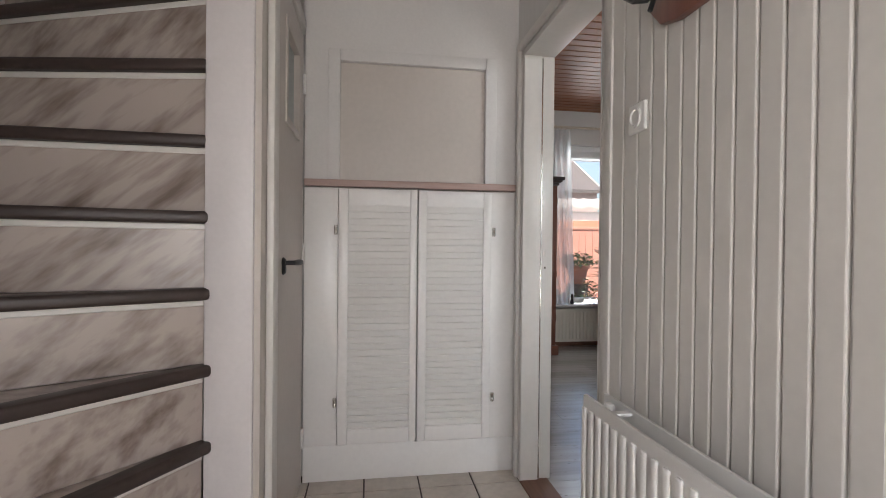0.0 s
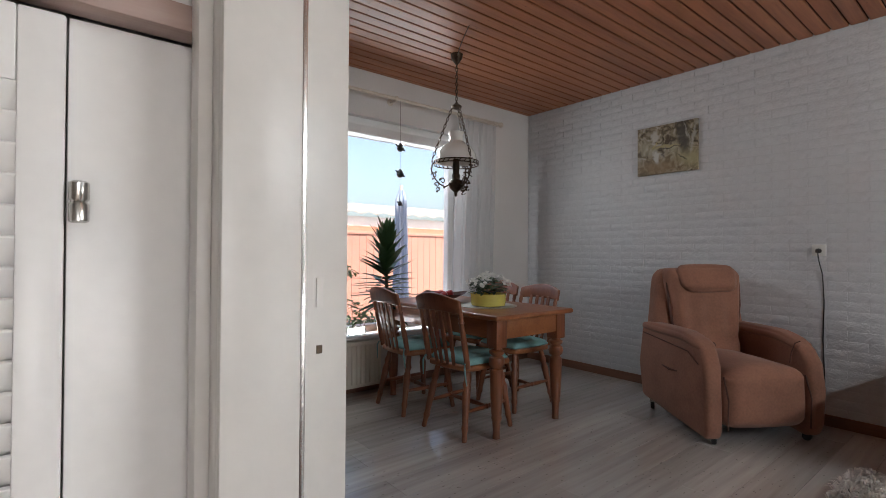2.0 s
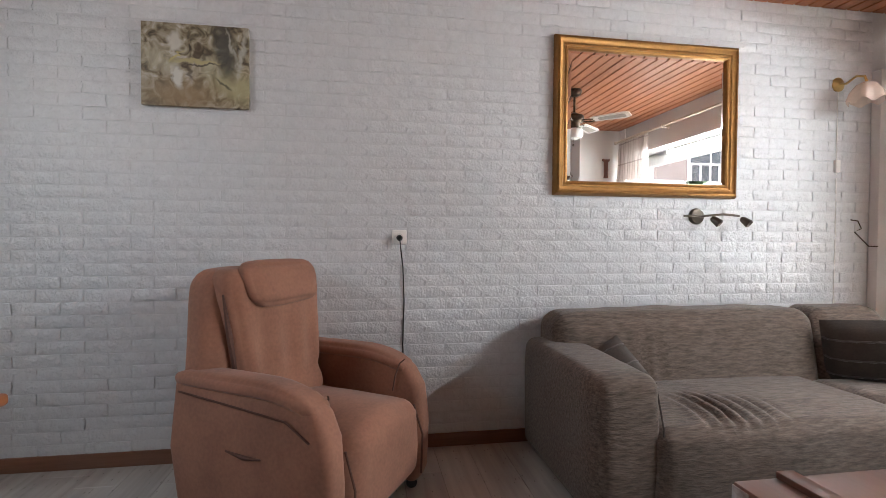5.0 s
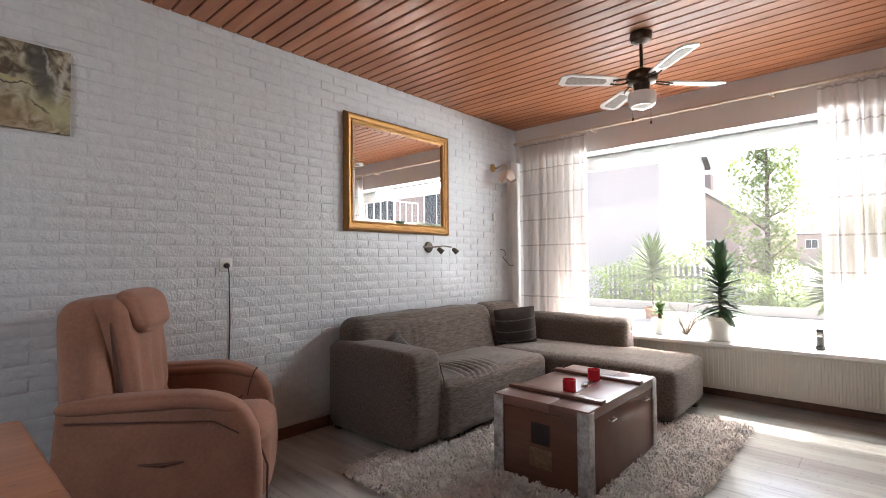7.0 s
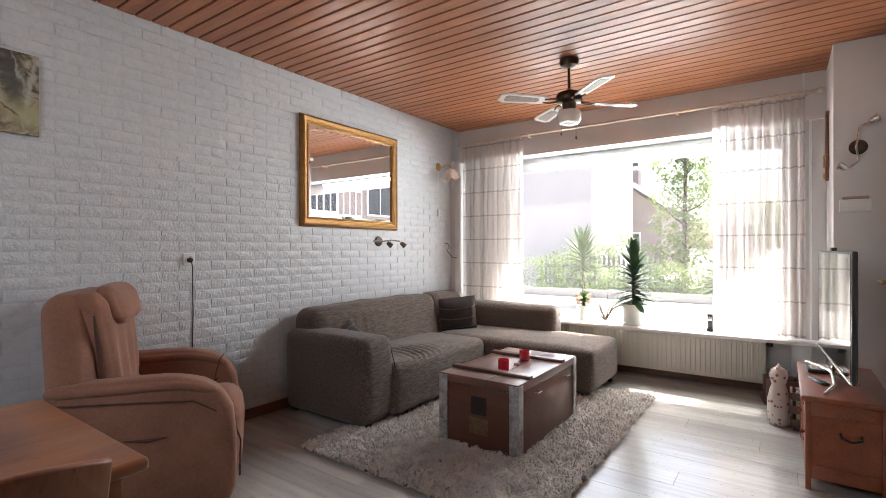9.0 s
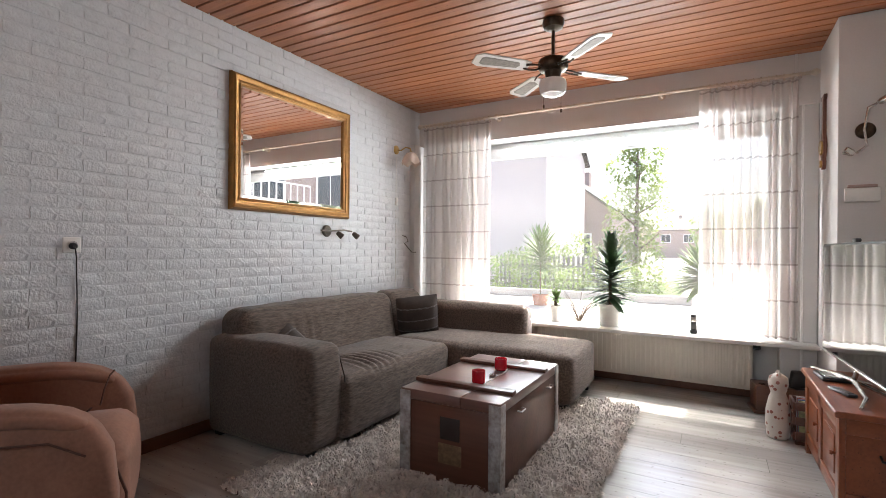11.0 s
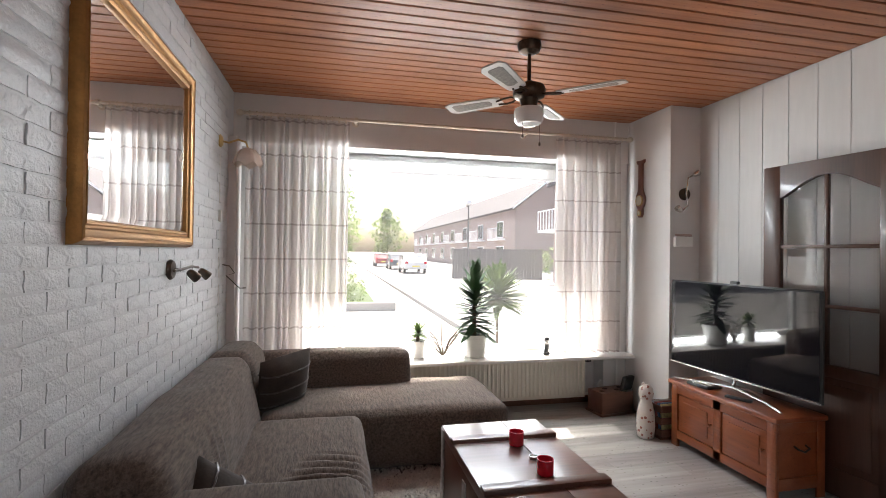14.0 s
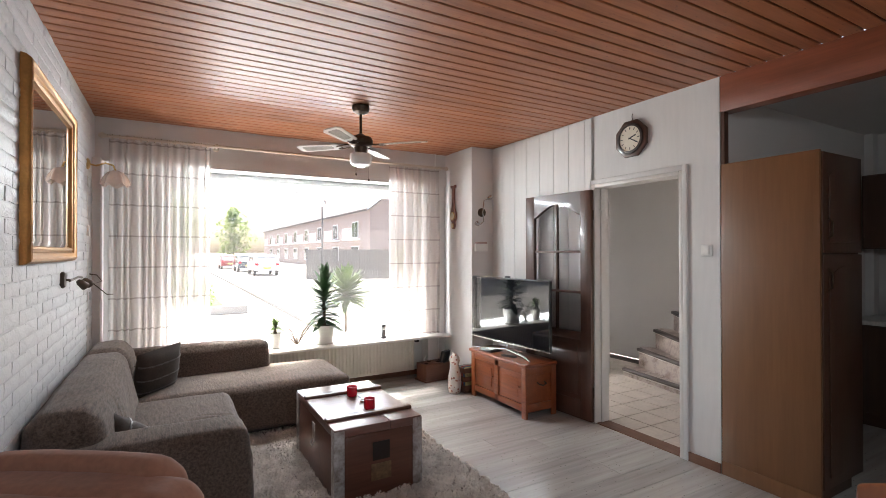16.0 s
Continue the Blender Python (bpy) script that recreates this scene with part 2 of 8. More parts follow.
# veins: stretched along a slanting line
for n_ in M_MARBLE.node_tree.nodes:
    if n_.type == "MAPPING":
        n_.inputs["Rotation"].default_value = (0, radians(52), 0)
        n_.inputs["Scale"].default_value = (0.75, 1.0, 4.4)
    if n_.type == "MAP_RANGE":
        n_.inputs["From Min"].default_value, n_.inputs["From Max"].default_value = 0.46, 0.66


def curtain_material(name, stripes, cloth=(0.76, 0.715, 0.69), thin=0.24):
    m = bpy.data.materials.new(name)
    m.use_nodes = True
    nt = m.node_tree
    nt.nodes.clear()
    out = nt.nodes.new("ShaderNodeOutputMaterial")
    dif, tra, tpt = (nt.nodes.new("ShaderNodeBsdf" + k) for k in ("Diffuse", "Translucent", "Transparent"))
    m1, m2 = nt.nodes.new("ShaderNodeMixShader"), nt.nodes.new("ShaderNodeMixShader")
    m1.inputs[0].default_value = 0.5
    nt.links.new(dif.outputs[0], m1.inputs[1])
    nt.links.new(tra.outputs[0], m1.inputs[2])
    nt.links.new(m1.outputs[0], m2.inputs[1])
    nt.links.new(tpt.outputs[0], m2.inputs[2])
    nt.links.new(m2.outputs[0], out.inputs[0])
    m2.inputs[0].default_value = thin
    tc, sep = nt.nodes.new("ShaderNodeTexCoord"), nt.nodes.new("ShaderNodeSeparateXYZ")
    nt.links.new(tc.outputs["Object"], sep.inputs[0])
    mod = nt.nodes.new("ShaderNodeMath")
    mod.operation = "PINGPONG"
    mod.inputs[1].default_value = stripes / 2
    nt.links.new(sep.outputs["Z"], mod.inputs[0])
    lt = nt.nodes.new("ShaderNodeMath")
    lt.operation = "LESS_THAN"
    lt.inputs[1].default_value = 0.007
    nt.links.new(mod.outputs[0], lt.inputs[0])
    mx = nt.nodes.new("ShaderNodeMix")
    mx.data_type = "RGBA"
    mx.inputs["A"].default_value, mx.inputs["B"].default_value = (*cloth, 1), (0.50, 0.46, 0.435, 1)
    nt.links.new(lt.outputs[0], mx.inputs["Factor"])
    wv = nt.nodes.new("ShaderNodeTexNoise")
    wv.inputs["Scale"].default_value = 260
    hs = nt.nodes.new("ShaderNodeHueSaturation")
    mr = nt.nodes.new("ShaderNodeMapRange")
    mr.inputs["To Min"].default_value, mr.inputs["To Max"].default_value = 0.88, 1.06
    nt.links.new(tc.outputs["Object"], wv.inputs["Vector"])
    nt.links.new(wv.outputs[0], mr.inputs["Value"])
    nt.links.new(mr.outputs[0], hs.inputs["Value"])
    nt.links.new(mx.outputs["Result"], hs.inputs["Color"])
    for n in (dif, tra):
        nt.links.new(hs.outputs[0], n.inputs["Color"])
    return m


M_CURTAIN = curtain_material("sheer striped curtain", 0.27)
M_CURTAIN2 = curtain_material("white sheer curtain", 40.0, (0.86, 0.87, 0.88), 0.36)


# ---- mesh tools ----
def join(bm, other, m=None):
    if m is not None:
        bmesh.ops.transform(other, matrix=m, verts=other.verts)
    me = bpy.data.meshes.new("t")
    other.to_mesh(me)
    other.free()
    bm.from_mesh(me)
    bpy.data.meshes.remove(me)


def box(bm, x0, x1, y0, y1, z0, z1, bevel=0.0, seg=2, m=None):
    t = bmesh.new()
    bmesh.ops.create_cube(t, size=1.0)
    for v in t.verts:
        v.co = Vector((x0 + (x1 - x0) * (v.co.x + 0.5), y0 + (y1 - y0) * (v.co.y + 0.5), z0 + (z1 - z0) * (v.co.z + 0.5)))
    if bevel > 0:
        b = min(bevel, 0.49 * min(abs(x1 - x0), abs(y1 - y0), abs(z1 - z0)))
        bmesh.ops.bevel(t, geom=t.edges[:], offset=b, segments=seg, profile=0.5, affect="EDGES")
    join(bm, t, m)
    return bm


def boxm(*a, **k):
    return box(bmesh.new(), *a, **k)


def lathe(bm, profile, seg=16, m=None):
    """Turn (radius, height) pairs round the z axis."""
    t = bmesh.new()
    rings = []
    for r, z in profile:
        rings.append([t.verts.new((r * math.cos(2 * math.pi * i / seg), r * math.sin(2 * math.pi * i / seg), z)) for i in range(seg)])
    for a, b in zip(rings, rings[1:]):
        for i in range(seg):
            t.faces.new((a[i], a[(i + 1) % seg], b[(i + 1) % seg], b[i]))
    for ring, flip in ((rings[0], True), (rings[-1], False)):
        if profile[0 if flip else -1][0] > 1e-4:
            t.faces.new(ring[::-1] if flip else ring)
    bmesh.ops.remove_doubles(t, verts=t.verts, dist=1e-6)
    join(bm, t, m)
    return bm


def tube(bm, pts, r, seg=8):
    """A round rod along points; r one radius or one for each point."""
    pts = [Vector(p) for p in pts]
    rs = r if isinstance(r, (list, tuple)) else [r] * len(pts)
    t = bmesh.new()
    rings = []
    up = Vector((0.123, 0.31, 0.94)).normalized()
    for i, p in enumerate(pts):
        d = (pts[min(i + 1, len(pts) - 1)] - pts[max(i - 1, 0)]).normalized()
        if abs(d.dot(up)) > 0.95:
            up = Vector((1, 0.05, 0.02)).normalized()
        a = d.cross(up).normalized()
        b = d.cross(a).normalized()
        up = b if abs(b.dot(up)) > 0.3 else up
        rings.append([t.verts.new(p + rs[i] * (math.cos(2 * math.pi * k / seg) * a + math.sin(2 * math.pi * k / seg) * b)) for k in range(seg)])
    for u, v in zip(rings, rings[1:]):
        off = min(range(seg), key=lambda o: sum((u[k].co - v[(k + o) % seg].co).length for k in range(0, seg, 2)))
        for k in range(seg):
            t.faces.new((u[k], u[(k + 1) % seg], v[(k + 1 + off) % seg], v[(k + off) % seg]))
    t.faces.new(rings[0][::-1])
    t.faces.new(rings[-1])
    bmesh.ops.recalc_face_normals(t, faces=t.faces)
    join(bm, t)
    return bm


def prism(bm, outline, depth, axis="y", at=0.0, bevel=0.0, seg=2, m=None):
    """An outline of (u, v) pairs pushed out by depth along an axis: x takes (y, z), y takes (x, z), z takes (x, y)."""
    t = bmesh.new()
    def p(u, v, w):
        return {"x": (w, u, v), "y": (u, w, v), "z": (u, v, w)}[axis]
    f0 = t.faces.new([t.verts.new(p(u, v, at)) for u, v in outline])
    ext = bmesh.ops.extrude_face_region(t, geom=[f0])
    d = Vector(p(0, 0, depth))
    bmesh.ops.translate(t, vec=d, verts=[g for g in ext["geom"] if isinstance(g, bmesh.types.BMVert)])
    bmesh.ops.recalc_face_normals(t, faces=t.faces)
    if bevel:
        es = [e for e in t.edges if len(e.link_faces) == 2 and e.calc_face_angle() > 0.5]
        bmesh.ops.bevel(t, geom=es, offset=bevel, segments=seg, profile=0.5, affect="EDGES")
    join(bm, t, m)
    return bm


def mesh_object(name, bm, material, smooth=40):
    lim = radians(smooth)
    for f in bm.faces:
        f.smooth = smooth > 0
    if smooth > 0:
        for e in bm.edges:
            e.smooth = not (len(e.link_faces) == 2 and e.calc_face_angle() > lim)
    me = bpy.data.meshes.new(name)
    bm.to_mesh(me)
    bm.free()
    if material:
        me.materials.append(material)
    return new(name, me)


def part(name, bm, material, parent, label="", smooth=40):
    ob = mesh_object(name, bm, material, smooth)
    ob.parent = parent
    if label:
        ob["label"] = label
    return ob


def thing(name, label, category, m=None, group="", kind=""):
    ob = new(name)
    ob.empty_display_size = 0.1
    if m is not None:
        ob.matrix_world = m
    return tagged(ob, label, category, group, kind)


def solid(name, bm, material, label, category, kind="", m=None, smooth=40, group=""):
    ob = mesh_object(name, bm, material, smooth)
    if m is not None:
        ob.matrix_world = m
    return tagged(ob, label, category, group, kind)


def again(piece, m):
    """One more piece on the same mesh, under the same parent."""
    ob = new(piece.name.split(".")[0], piece.data)
    ob.parent = piece.parent
    ob.matrix_local = m
    return ob


def structure(name, bm, material, label, category="wall", smooth=0):
    return solid(name, bm, material, label, category, "structure", smooth=smooth)


def wall_with_hole(bm, axis, at, thick, u0, u1, z0, z1, holes):
    """A wall slab across axis ('x' or 'y') from at to at+thick, with rectangular holes (u0, u1, z0, z1)."""
    cuts = sorted({u0, u1, *[h[0] for h in holes], *[h[1] for h in holes]})
    zc = sorted({z0, z1, *[h[2] for h in holes], *[h[3] for h in holes]})
    for a, b in zip(cuts, cuts[1:]):
        run = None
        spans = []
        for c, d in zip(zc, zc[1:]):
            inside = any(h[0] <= a and b <= h[1] and h[2] <= c and d <= h[3] for h in holes)
            if inside:
                run = None
            elif run:
                run[1] = d
            else:
                run = [c, d]
                spans.append(run)
        for c, d in spans:
            if axis == "x":
                box(bm, at, at + thick, a, b, c, d)
            else:
                box(bm, a, b, at, at + thick, c, d)
    return bm


def leafy(m, color):
    """Lets light shine through thin leaves."""
    nt = m.node_tree
    out = next(n for n in nt.nodes if n.type == "OUTPUT_MATERIAL")
    tr, mx = nt.nodes.new("ShaderNodeBsdfTranslucent"), nt.nodes.new("ShaderNodeMixShader")
    tr.inputs[0].default_value = (*color, 1)
    mx.inputs[0].default_value = 0.45
    nt.links.new(nt.nodes["Principled BSDF"].outputs[0], mx.inputs[1])
    nt.links.new(tr.outputs[0], mx.inputs[2])
    nt.links.new(mx.outputs[0], out.inputs[0])
    return m


M_NICKEL = mat("dark nickel", (0.13, 0.11, 0.09), 0.3, metal=1.0, var=0.1, bump=0.02)

# ---- the room: setting ----
H = 2.65            # ceiling height
XB, XT = 4.56, 0.80  # painted brick wall, television wall
YF, YD = -0.97, 5.03  # front (street) wall, dining (garden) wall

structure("floor", boxm(XT - 2.4, XB + 0.1, YF - 0.1, YD + 0.1, -0.12, -0.008), M_GROUT, "dark underlay below the grey laminate floor", "floor")
# ceiling: boards in one mesh, grooves between
cb = bmesh.new()
y = YF
while y < YD:
    box(cb, XT - 0.02, XB + 0.02, y + 0.005, min(y + 0.091, YD + 0.03), H, H + 0.02, 0.004, 1)
    y += 0.096
structure("ceiling", cb, M_CEIL, "red-brown stained pine board ceiling with dark grooves", "ceiling", smooth=30)
structure("ceiling_backing", boxm(XT - 0.02, XB + 0.2, YF - 0.3, YD + 0.2, H + 0.012, H + 0.12), M_GROOVE, "dark backing above the ceiling boards", "ceiling")
# brick wall: mortar slab, bricks set proud further down
wall_brick = structure("wall_east", boxm(XB + 0.0012, XB + 0.25, YF - 0.3, YD + 0.25, 0, H + 0.05), M_JOINT, "white painted brick wall", "wall")
# front wall: piers, apron, fascia
fw = bmesh.new()
wall_with_hole(fw, "y", YF - 0.16, 0.16, XT - 0.1, XB + 0.006, 0, H, [(1.32, 4.05, 0.50, 2.27)])
structure("wall_south", fw, M_PLASTER, "off-white plastered wall round the wide street window", "wall")
structure("fascia", boxm(1.09, XB, -0.78, YF, 2.27, H, 0.003), M_PLASTER, "off-white boxed-out strip of wall above the window", "wall")
pr = boxm(1.094, 1.32, -0.80, YF, 0.0, 2.27)
structure("pier", pr, M_PLASTER, "narrow off-white wall pier beside the window", "wall")
structure("corner_pier", boxm(4.50, XB, -0.80, -0.60, 0.0, 2.27, 0.004), M_PLASTER, "narrow white corner strip at the end of the brick", "wall")
# chimney breast
structure("chimney_breast", boxm(XT, 1.09, YF, -0.20, 0, H, 0.004), M_PLASTER, "off-white plastered chimney breast in the corner", "wall")
# television wall with the doorway
tw = bmesh.new()
wall_with_hole(tw, "x", 0.667, XT - 0.667, -0.2, 2.39, 0, H, [(1.27, 2.13, 0, 2.06)])
structure("wall_west", tw, M_PANELW, "off-white panelled wall between room and hall", "wall")
# panel boards on the wall towards the chimney
pb = thing("wall_panelling", "off-white vertical wall panels with fine joints", "panelling", kind="structure")
yy = -0.2
while yy < 1.26:
    w = min(0.198, 1.262 - yy - 0.002)
    if w > 0.03:
        part("panel", boxm(XT, XT + 0.009, yy + 0.001, yy + w, 0.0, H - 0.01, 0.002, 1), M_PANELW, pb, smooth=0)
    yy += 0.2
structure("cover_strip", boxm(XT + 0.009, XT + 0.02, 1.262, 1.285, 2.10, H - 0.005, 0.003), M_PANELW, "off-white cover strip where the panels end", "trim")
# dining wall
dw = bmesh.new()
wall_with_hole(dw, "y", YD, 0.22, -1.7, XB + 0.006, 0, H, [(2.0, 3.62, 0.47, 2.27)])
structure("wall_north", dw, M_PLASTER, "white plastered wall with the garden window", "wall")
# beam and kitchen shell
structure("beam", boxm(0.69, XT, 2.39, YD, 2.41, H, 0.004), M_BEAM, "red-brown wooden beam between kitchen and dining area", "beam", smooth=30)
structure("kitchen_ceiling", boxm(-1.7, 0.69, 2.33, YD, 2.56, 2.62), M_PLASTER, "plain white kitchen ceiling", "ceiling")
structure("kitchen_wall", boxm(-1.8, -1.7, 2.33, YD + 0.2, 0, H), M_PLASTER, "plain off-white kitchen wall", "wall")
structure("kitchen_partition", boxm(-1.7, 0.72, 2.28, 2.335, 0, H), M_PLASTER, "plain partition behind the hall cupboard", "wall")

# ---- the hall: setting ----
HX0, HX1 = -0.36, 0.72
structure("hall_ceiling", boxm(-1.6, 0.72, -1.3, 2.28, 2.55, 2.62), M_PLASTER, "plain white hall ceiling", "ceiling")
hw = bmesh.new()
wall_with_hole(hw, "y", -1.3, 0.12, -1.6, 0.72, 0, 2.55, [(-0.95, 0.55, 0.75, 2.25)])
structure("hall_wall_south", hw, M_PLASTER, "plain off-white hall wall with the front window", "wall")
# unseen wall, added to block the hall lamp from the stairs' left part
structure("hall_wall_entrance", boxm(-0.70, -0.62, -1.18, 0.15, 0, 2.55), M_PLASTER, "plain off-white unseen wall added to shade the stairs", "wall")
structure("hall_wall_outer", boxm(-1.72, -1.6, -1.3, 2.4, 0, 2.62), M_PLASTER, "plain off-white wall beside the stairs", "wall")
# east hall wall south of the doorway is faced with grooved boards
hb = thing("hall_boarding", "cream painted grooved boards with white joints", "panelling", kind="structure")
edges = [-1.18, -1.06, -0.94, -0.82, -0.70, -0.58, -0.465, -0.35, -0.235, -0.12, -0.005, 0.11, 0.23, 0.345, 0.46, 0.58, 0.698, 0.811, 0.918, 1.037, 1.10, 1.245]
edges = sorted(edges + [(a + b) / 2 for a, b in zip(edges, edges[1:]) if b - a > 0.1])
for a, b in zip(edges, edges[1:]):
    part("board", boxm(0.653, 0.666, a + 0.003, b - 0.003, 0.0, 2.55, 0.004, 2), M_CREAM, hb, smooth=0)
structure("board_backing", boxm(0.661, 0.6665, -1.18, 1.245, 0, 2.55), M_WHITEPAINT, "white painted joints behind the hall boards", "wall")
structure("wall_hall_east", boxm(0.667, XT - 0.002, -1.3, -0.2, 0, 2.62), M_PLASTER, "plain wall between hall and chimney", "wall")
# west hall wall beyond the stairs, with a door opening
lw = bmesh.new()
wall_with_hole(lw, "x", -0.48, 0.10, 1.40, 2.28, 0, 2.55, [(1.53, 2.19, 0, 2.08)])
structure("hall_wall_west", lw, M_CREAM2, "grey cream painted hall wall beside the stairs", "wall")
structure("post", boxm(-0.535, -0.398, 1.385, 1.43, 0, 2.55, 0.006), mat("lilac white paint", (0.68, 0.64, 0.64), 0.4, var=0.04), "white painted boxed post at the foot of the stairs", "post", smooth=30)
structure("closet_wall_behind", boxm(-1.6, -0.48, 2.2, 2.28, 0, 2.55), M_PLASTER, "plain wall at the end of the stairwell", "wall")

# hall floor tiles
ht = thing("hall_tiles", "beige ceramic hall floor tiles with dark joints", "floor tiles", kind="structure")
for i in range(-7, 4):
    for j in range(-14, 1):
        x0, y0 = 0.187 + i * 0.257, 2.10 + j * 0.257
        x1, y1 = min(x0 + 0.249, 0.66), min(y0 + 0.249, 2.215)
        if x0 < -1.6 or x1 - x0 < 0.02 or y1 - y0 < 0.02 or y0 < -1.2:
            continue
        part("tile", boxm(x0, x1, y0, y1, -0.008, 0.0, 0.002, 1), M_TILE, ht, smooth=0)
structure("threshold", boxm(0.66, XT, 1.315, 2.10, -0.008, 0.006, 0.003), M_SKIRT, "brown wooden threshold strip", "threshold")

# laminate planks
lf = thing("laminate_floor", "grey wood-look laminate planks", "floor boards", kind="structure")
rng = random.Random(5)
yy, row = YF, 0
while yy < YD:
    w = min(0.19, YD - yy)
    x = XT - rng.uniform(0.1, 1.1)
    while x < XB:
        x1 = x + 1.26
        a, b = max(x, XT), min(x1, XB)
        if b - a > 0.02:
            part("plank", boxm(a, b - 0.0012, yy, yy + w - 0.0012, -0.008, 0.0, 0.0008, 1), M_FLOOR, lf, smooth=0)
        x = x1
    yy += 0.19
kf = structure("kitchen_floor", boxm(-1.7, XT, 2.335, YD, -0.008, -0.001), M_FLOOR, "grey laminate continuing in the kitchen", "floor")

# skirting
structure("baseboard_east", boxm(XB - 0.012, XB + 0.004, -0.6, YD, 0, 0.075, 0.003), M_SKIRT, "brown wooden skirting below the brick wall", "baseboard", smooth=30)
structure("baseboard_north", boxm(XT, XB - 0.012, YD - 0.013, YD, 0, 0.065, 0.003), M_SKIRT, "brown wooden skirting below the garden window", "baseboard", smooth=30)
structure("baseboard_west", boxm(XT, XT + 0.012, 2.15, 2.39, 0, 0.065, 0.003), M_SKIRT, "short brown skirting beside the doorway", "baseboard", smooth=30)
structure("baseboard_south", boxm(1.094, 4.5, YF, YF + 0.013, 0, 0.06, 0.003), M_SKIRT, "brown skirting below the street window", "baseboard", smooth=30)


# ---- windows ----
def window(name, x0, x1, z0, z1, y, out, bars, label):
    """Plastic window in a y wall; out: the sign of the outward direction; bars: x places of uprights."""
    w = thing(name, label, "window", kind="structure")
    f = bmesh.new()
    ya, yb = sorted((y, y + out * 0.07))
    box(f, x0, x0 + 0.06, ya, yb, z0, z1, 0.006)
    box(f, x1 - 0.06, x1, ya, yb, z0, z1, 0.006)
    box(f, x0 + 0.06, x1 - 0.06, ya, yb, z0, z0 + 0.06, 0.006)
    box(f, x0 + 0.06, x1 - 0.06, ya, yb, z1 - 0.06, z1, 0.006)
    for b in bars:
        box(f, b - 0.035, b + 0.035, ya, yb, z0 + 0.06, z1 - 0.06, 0.006)
    part("window_frame", f, M_PVC, w, "white plastic frame")
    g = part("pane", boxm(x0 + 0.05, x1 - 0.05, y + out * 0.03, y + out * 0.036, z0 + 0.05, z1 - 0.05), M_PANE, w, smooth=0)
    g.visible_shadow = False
    return w


w1 = window("window_1", 1.32, 4.05, 0.50, 2.27, YF - 0.06, -1, [], "wide street window with a white plastic frame")
part("screen_case", boxm(1.36, 4.01, YF - 0.075, YF - 0.01, 2.11, 2.22, 0.012), M_PVC, w1, "white roller screen case")
part("window_sill", boxm(1.10, 4.50, YF - 0.06, -0.63, 0.475, 0.502, 0.006), mat("white sill", (0.78, 0.76, 0.73), 0.3, var=0.04, scale=3), w1, "white window sill board")
w2 = window("window_2", 2.0, 3.62, 0.47, 2.27, YD + 0.06, 1, [3.50], "garden window with a white plastic frame")
part("top_panel", boxm(2.06, 3.47, YD + 0.05, YD + 0.075, 2.10, 2.21, 0.004), M_PVC, w2, "white vent strip")
part("window_sill", boxm(1.95, 3.70, YD - 0.16, YD + 0.06, 0.455, 0.482, 0.006), mat("grey white sill", (0.66, 0.66, 0.66), 0.35, var=0.08, scale=4), w2, "pale stone window sill")
window("window_3", -0.95, 0.55, 0.75, 2.25, -1.25, -1, [-0.2], "hall window with a white frame")

# ---- doorway, frame and open door ----
df = thing("door_frame", "cream painted door frame round the open doorway", "door frame", kind="structure")
for nm, bm_ in (
    ("jamb", boxm(0.66, 0.815, 2.10, 2.13, 0, 2.06, 0.004)),
    ("jamb", boxm(0.66, 0.815, 1.27, 1.315, 0, 2.06, 0.004)),
    ("head", boxm(0.66, 0.815, 1.315, 2.10, 2.03, 2.06, 0.004)),
):
    part(nm, bm_, M_CREAM, df)
for ya, yb in ((2.13, 2.165), (1.235, 1.27)):
    part("architrave", boxm(XT, XT + 0.018, ya, yb, 0, 2.10, 0.005), M_PANELW, df)
    part("architrave", boxm(0.645, 0.665, ya, yb - 0.0, 0, 2.10, 0.006), M_CREAM, df)
part("architrave", boxm(XT, XT + 0.018, 1.27, 2.13, 2.06, 2.10, 0.005), M_PANELW, df)
part("architrave", boxm(0.645, 0.665, 1.27, 2.13, 2.06, 2.10, 0.006), M_CREAM, df)
st = bmesh.new()
box(st, 0.66, 0.748, 2.086, 2.10, 0, 2.03, 0.003)
box(st, 0.66, 0.748, 1.315, 1.329, 0, 2.03, 0.003)
part("door_stop", st, M_CREAM, df)
part("draught_strip", boxm(0.748, 0.756, 2.092, 2.1005, 0.01, 2.02, 0.001), M_CHROME, df, "thin metal draught strip")
part("strike_plate", boxm(0.772, 0.782, 2.0985, 2.1005, 1.072, 1.108), M_CREAM, df, "small painted latch plate")
part("bolt_hole", boxm(0.773, 0.780, 2.0985, 2.1005, 1.016, 1.026), M_BRONZE, df)

door = thing("door_1", "dark wooden door with six glass panes, opened back against the wall", "door", pose(0.812, 1.302, 0, 0, 0, -175.5) @ pose(-0.038, 0, 0), kind="structure")
# the leaf lies along local y from the hinge, 40 mm thick in local x
DW, DH, DT = 0.795, 2.015, 0.038
leaf = bmesh.new()
for a in ((0, DT, 0, 0.115, 0.01, DH), (0, DT, DW - 0.115, DW, 0.01, DH), (0, DT, 0.115, DW - 0.115, 0.01, 0.17), (0, DT, 0.115, DW - 0.115, 0.70, 0.77)):
    box(leaf, *a, 0.003)
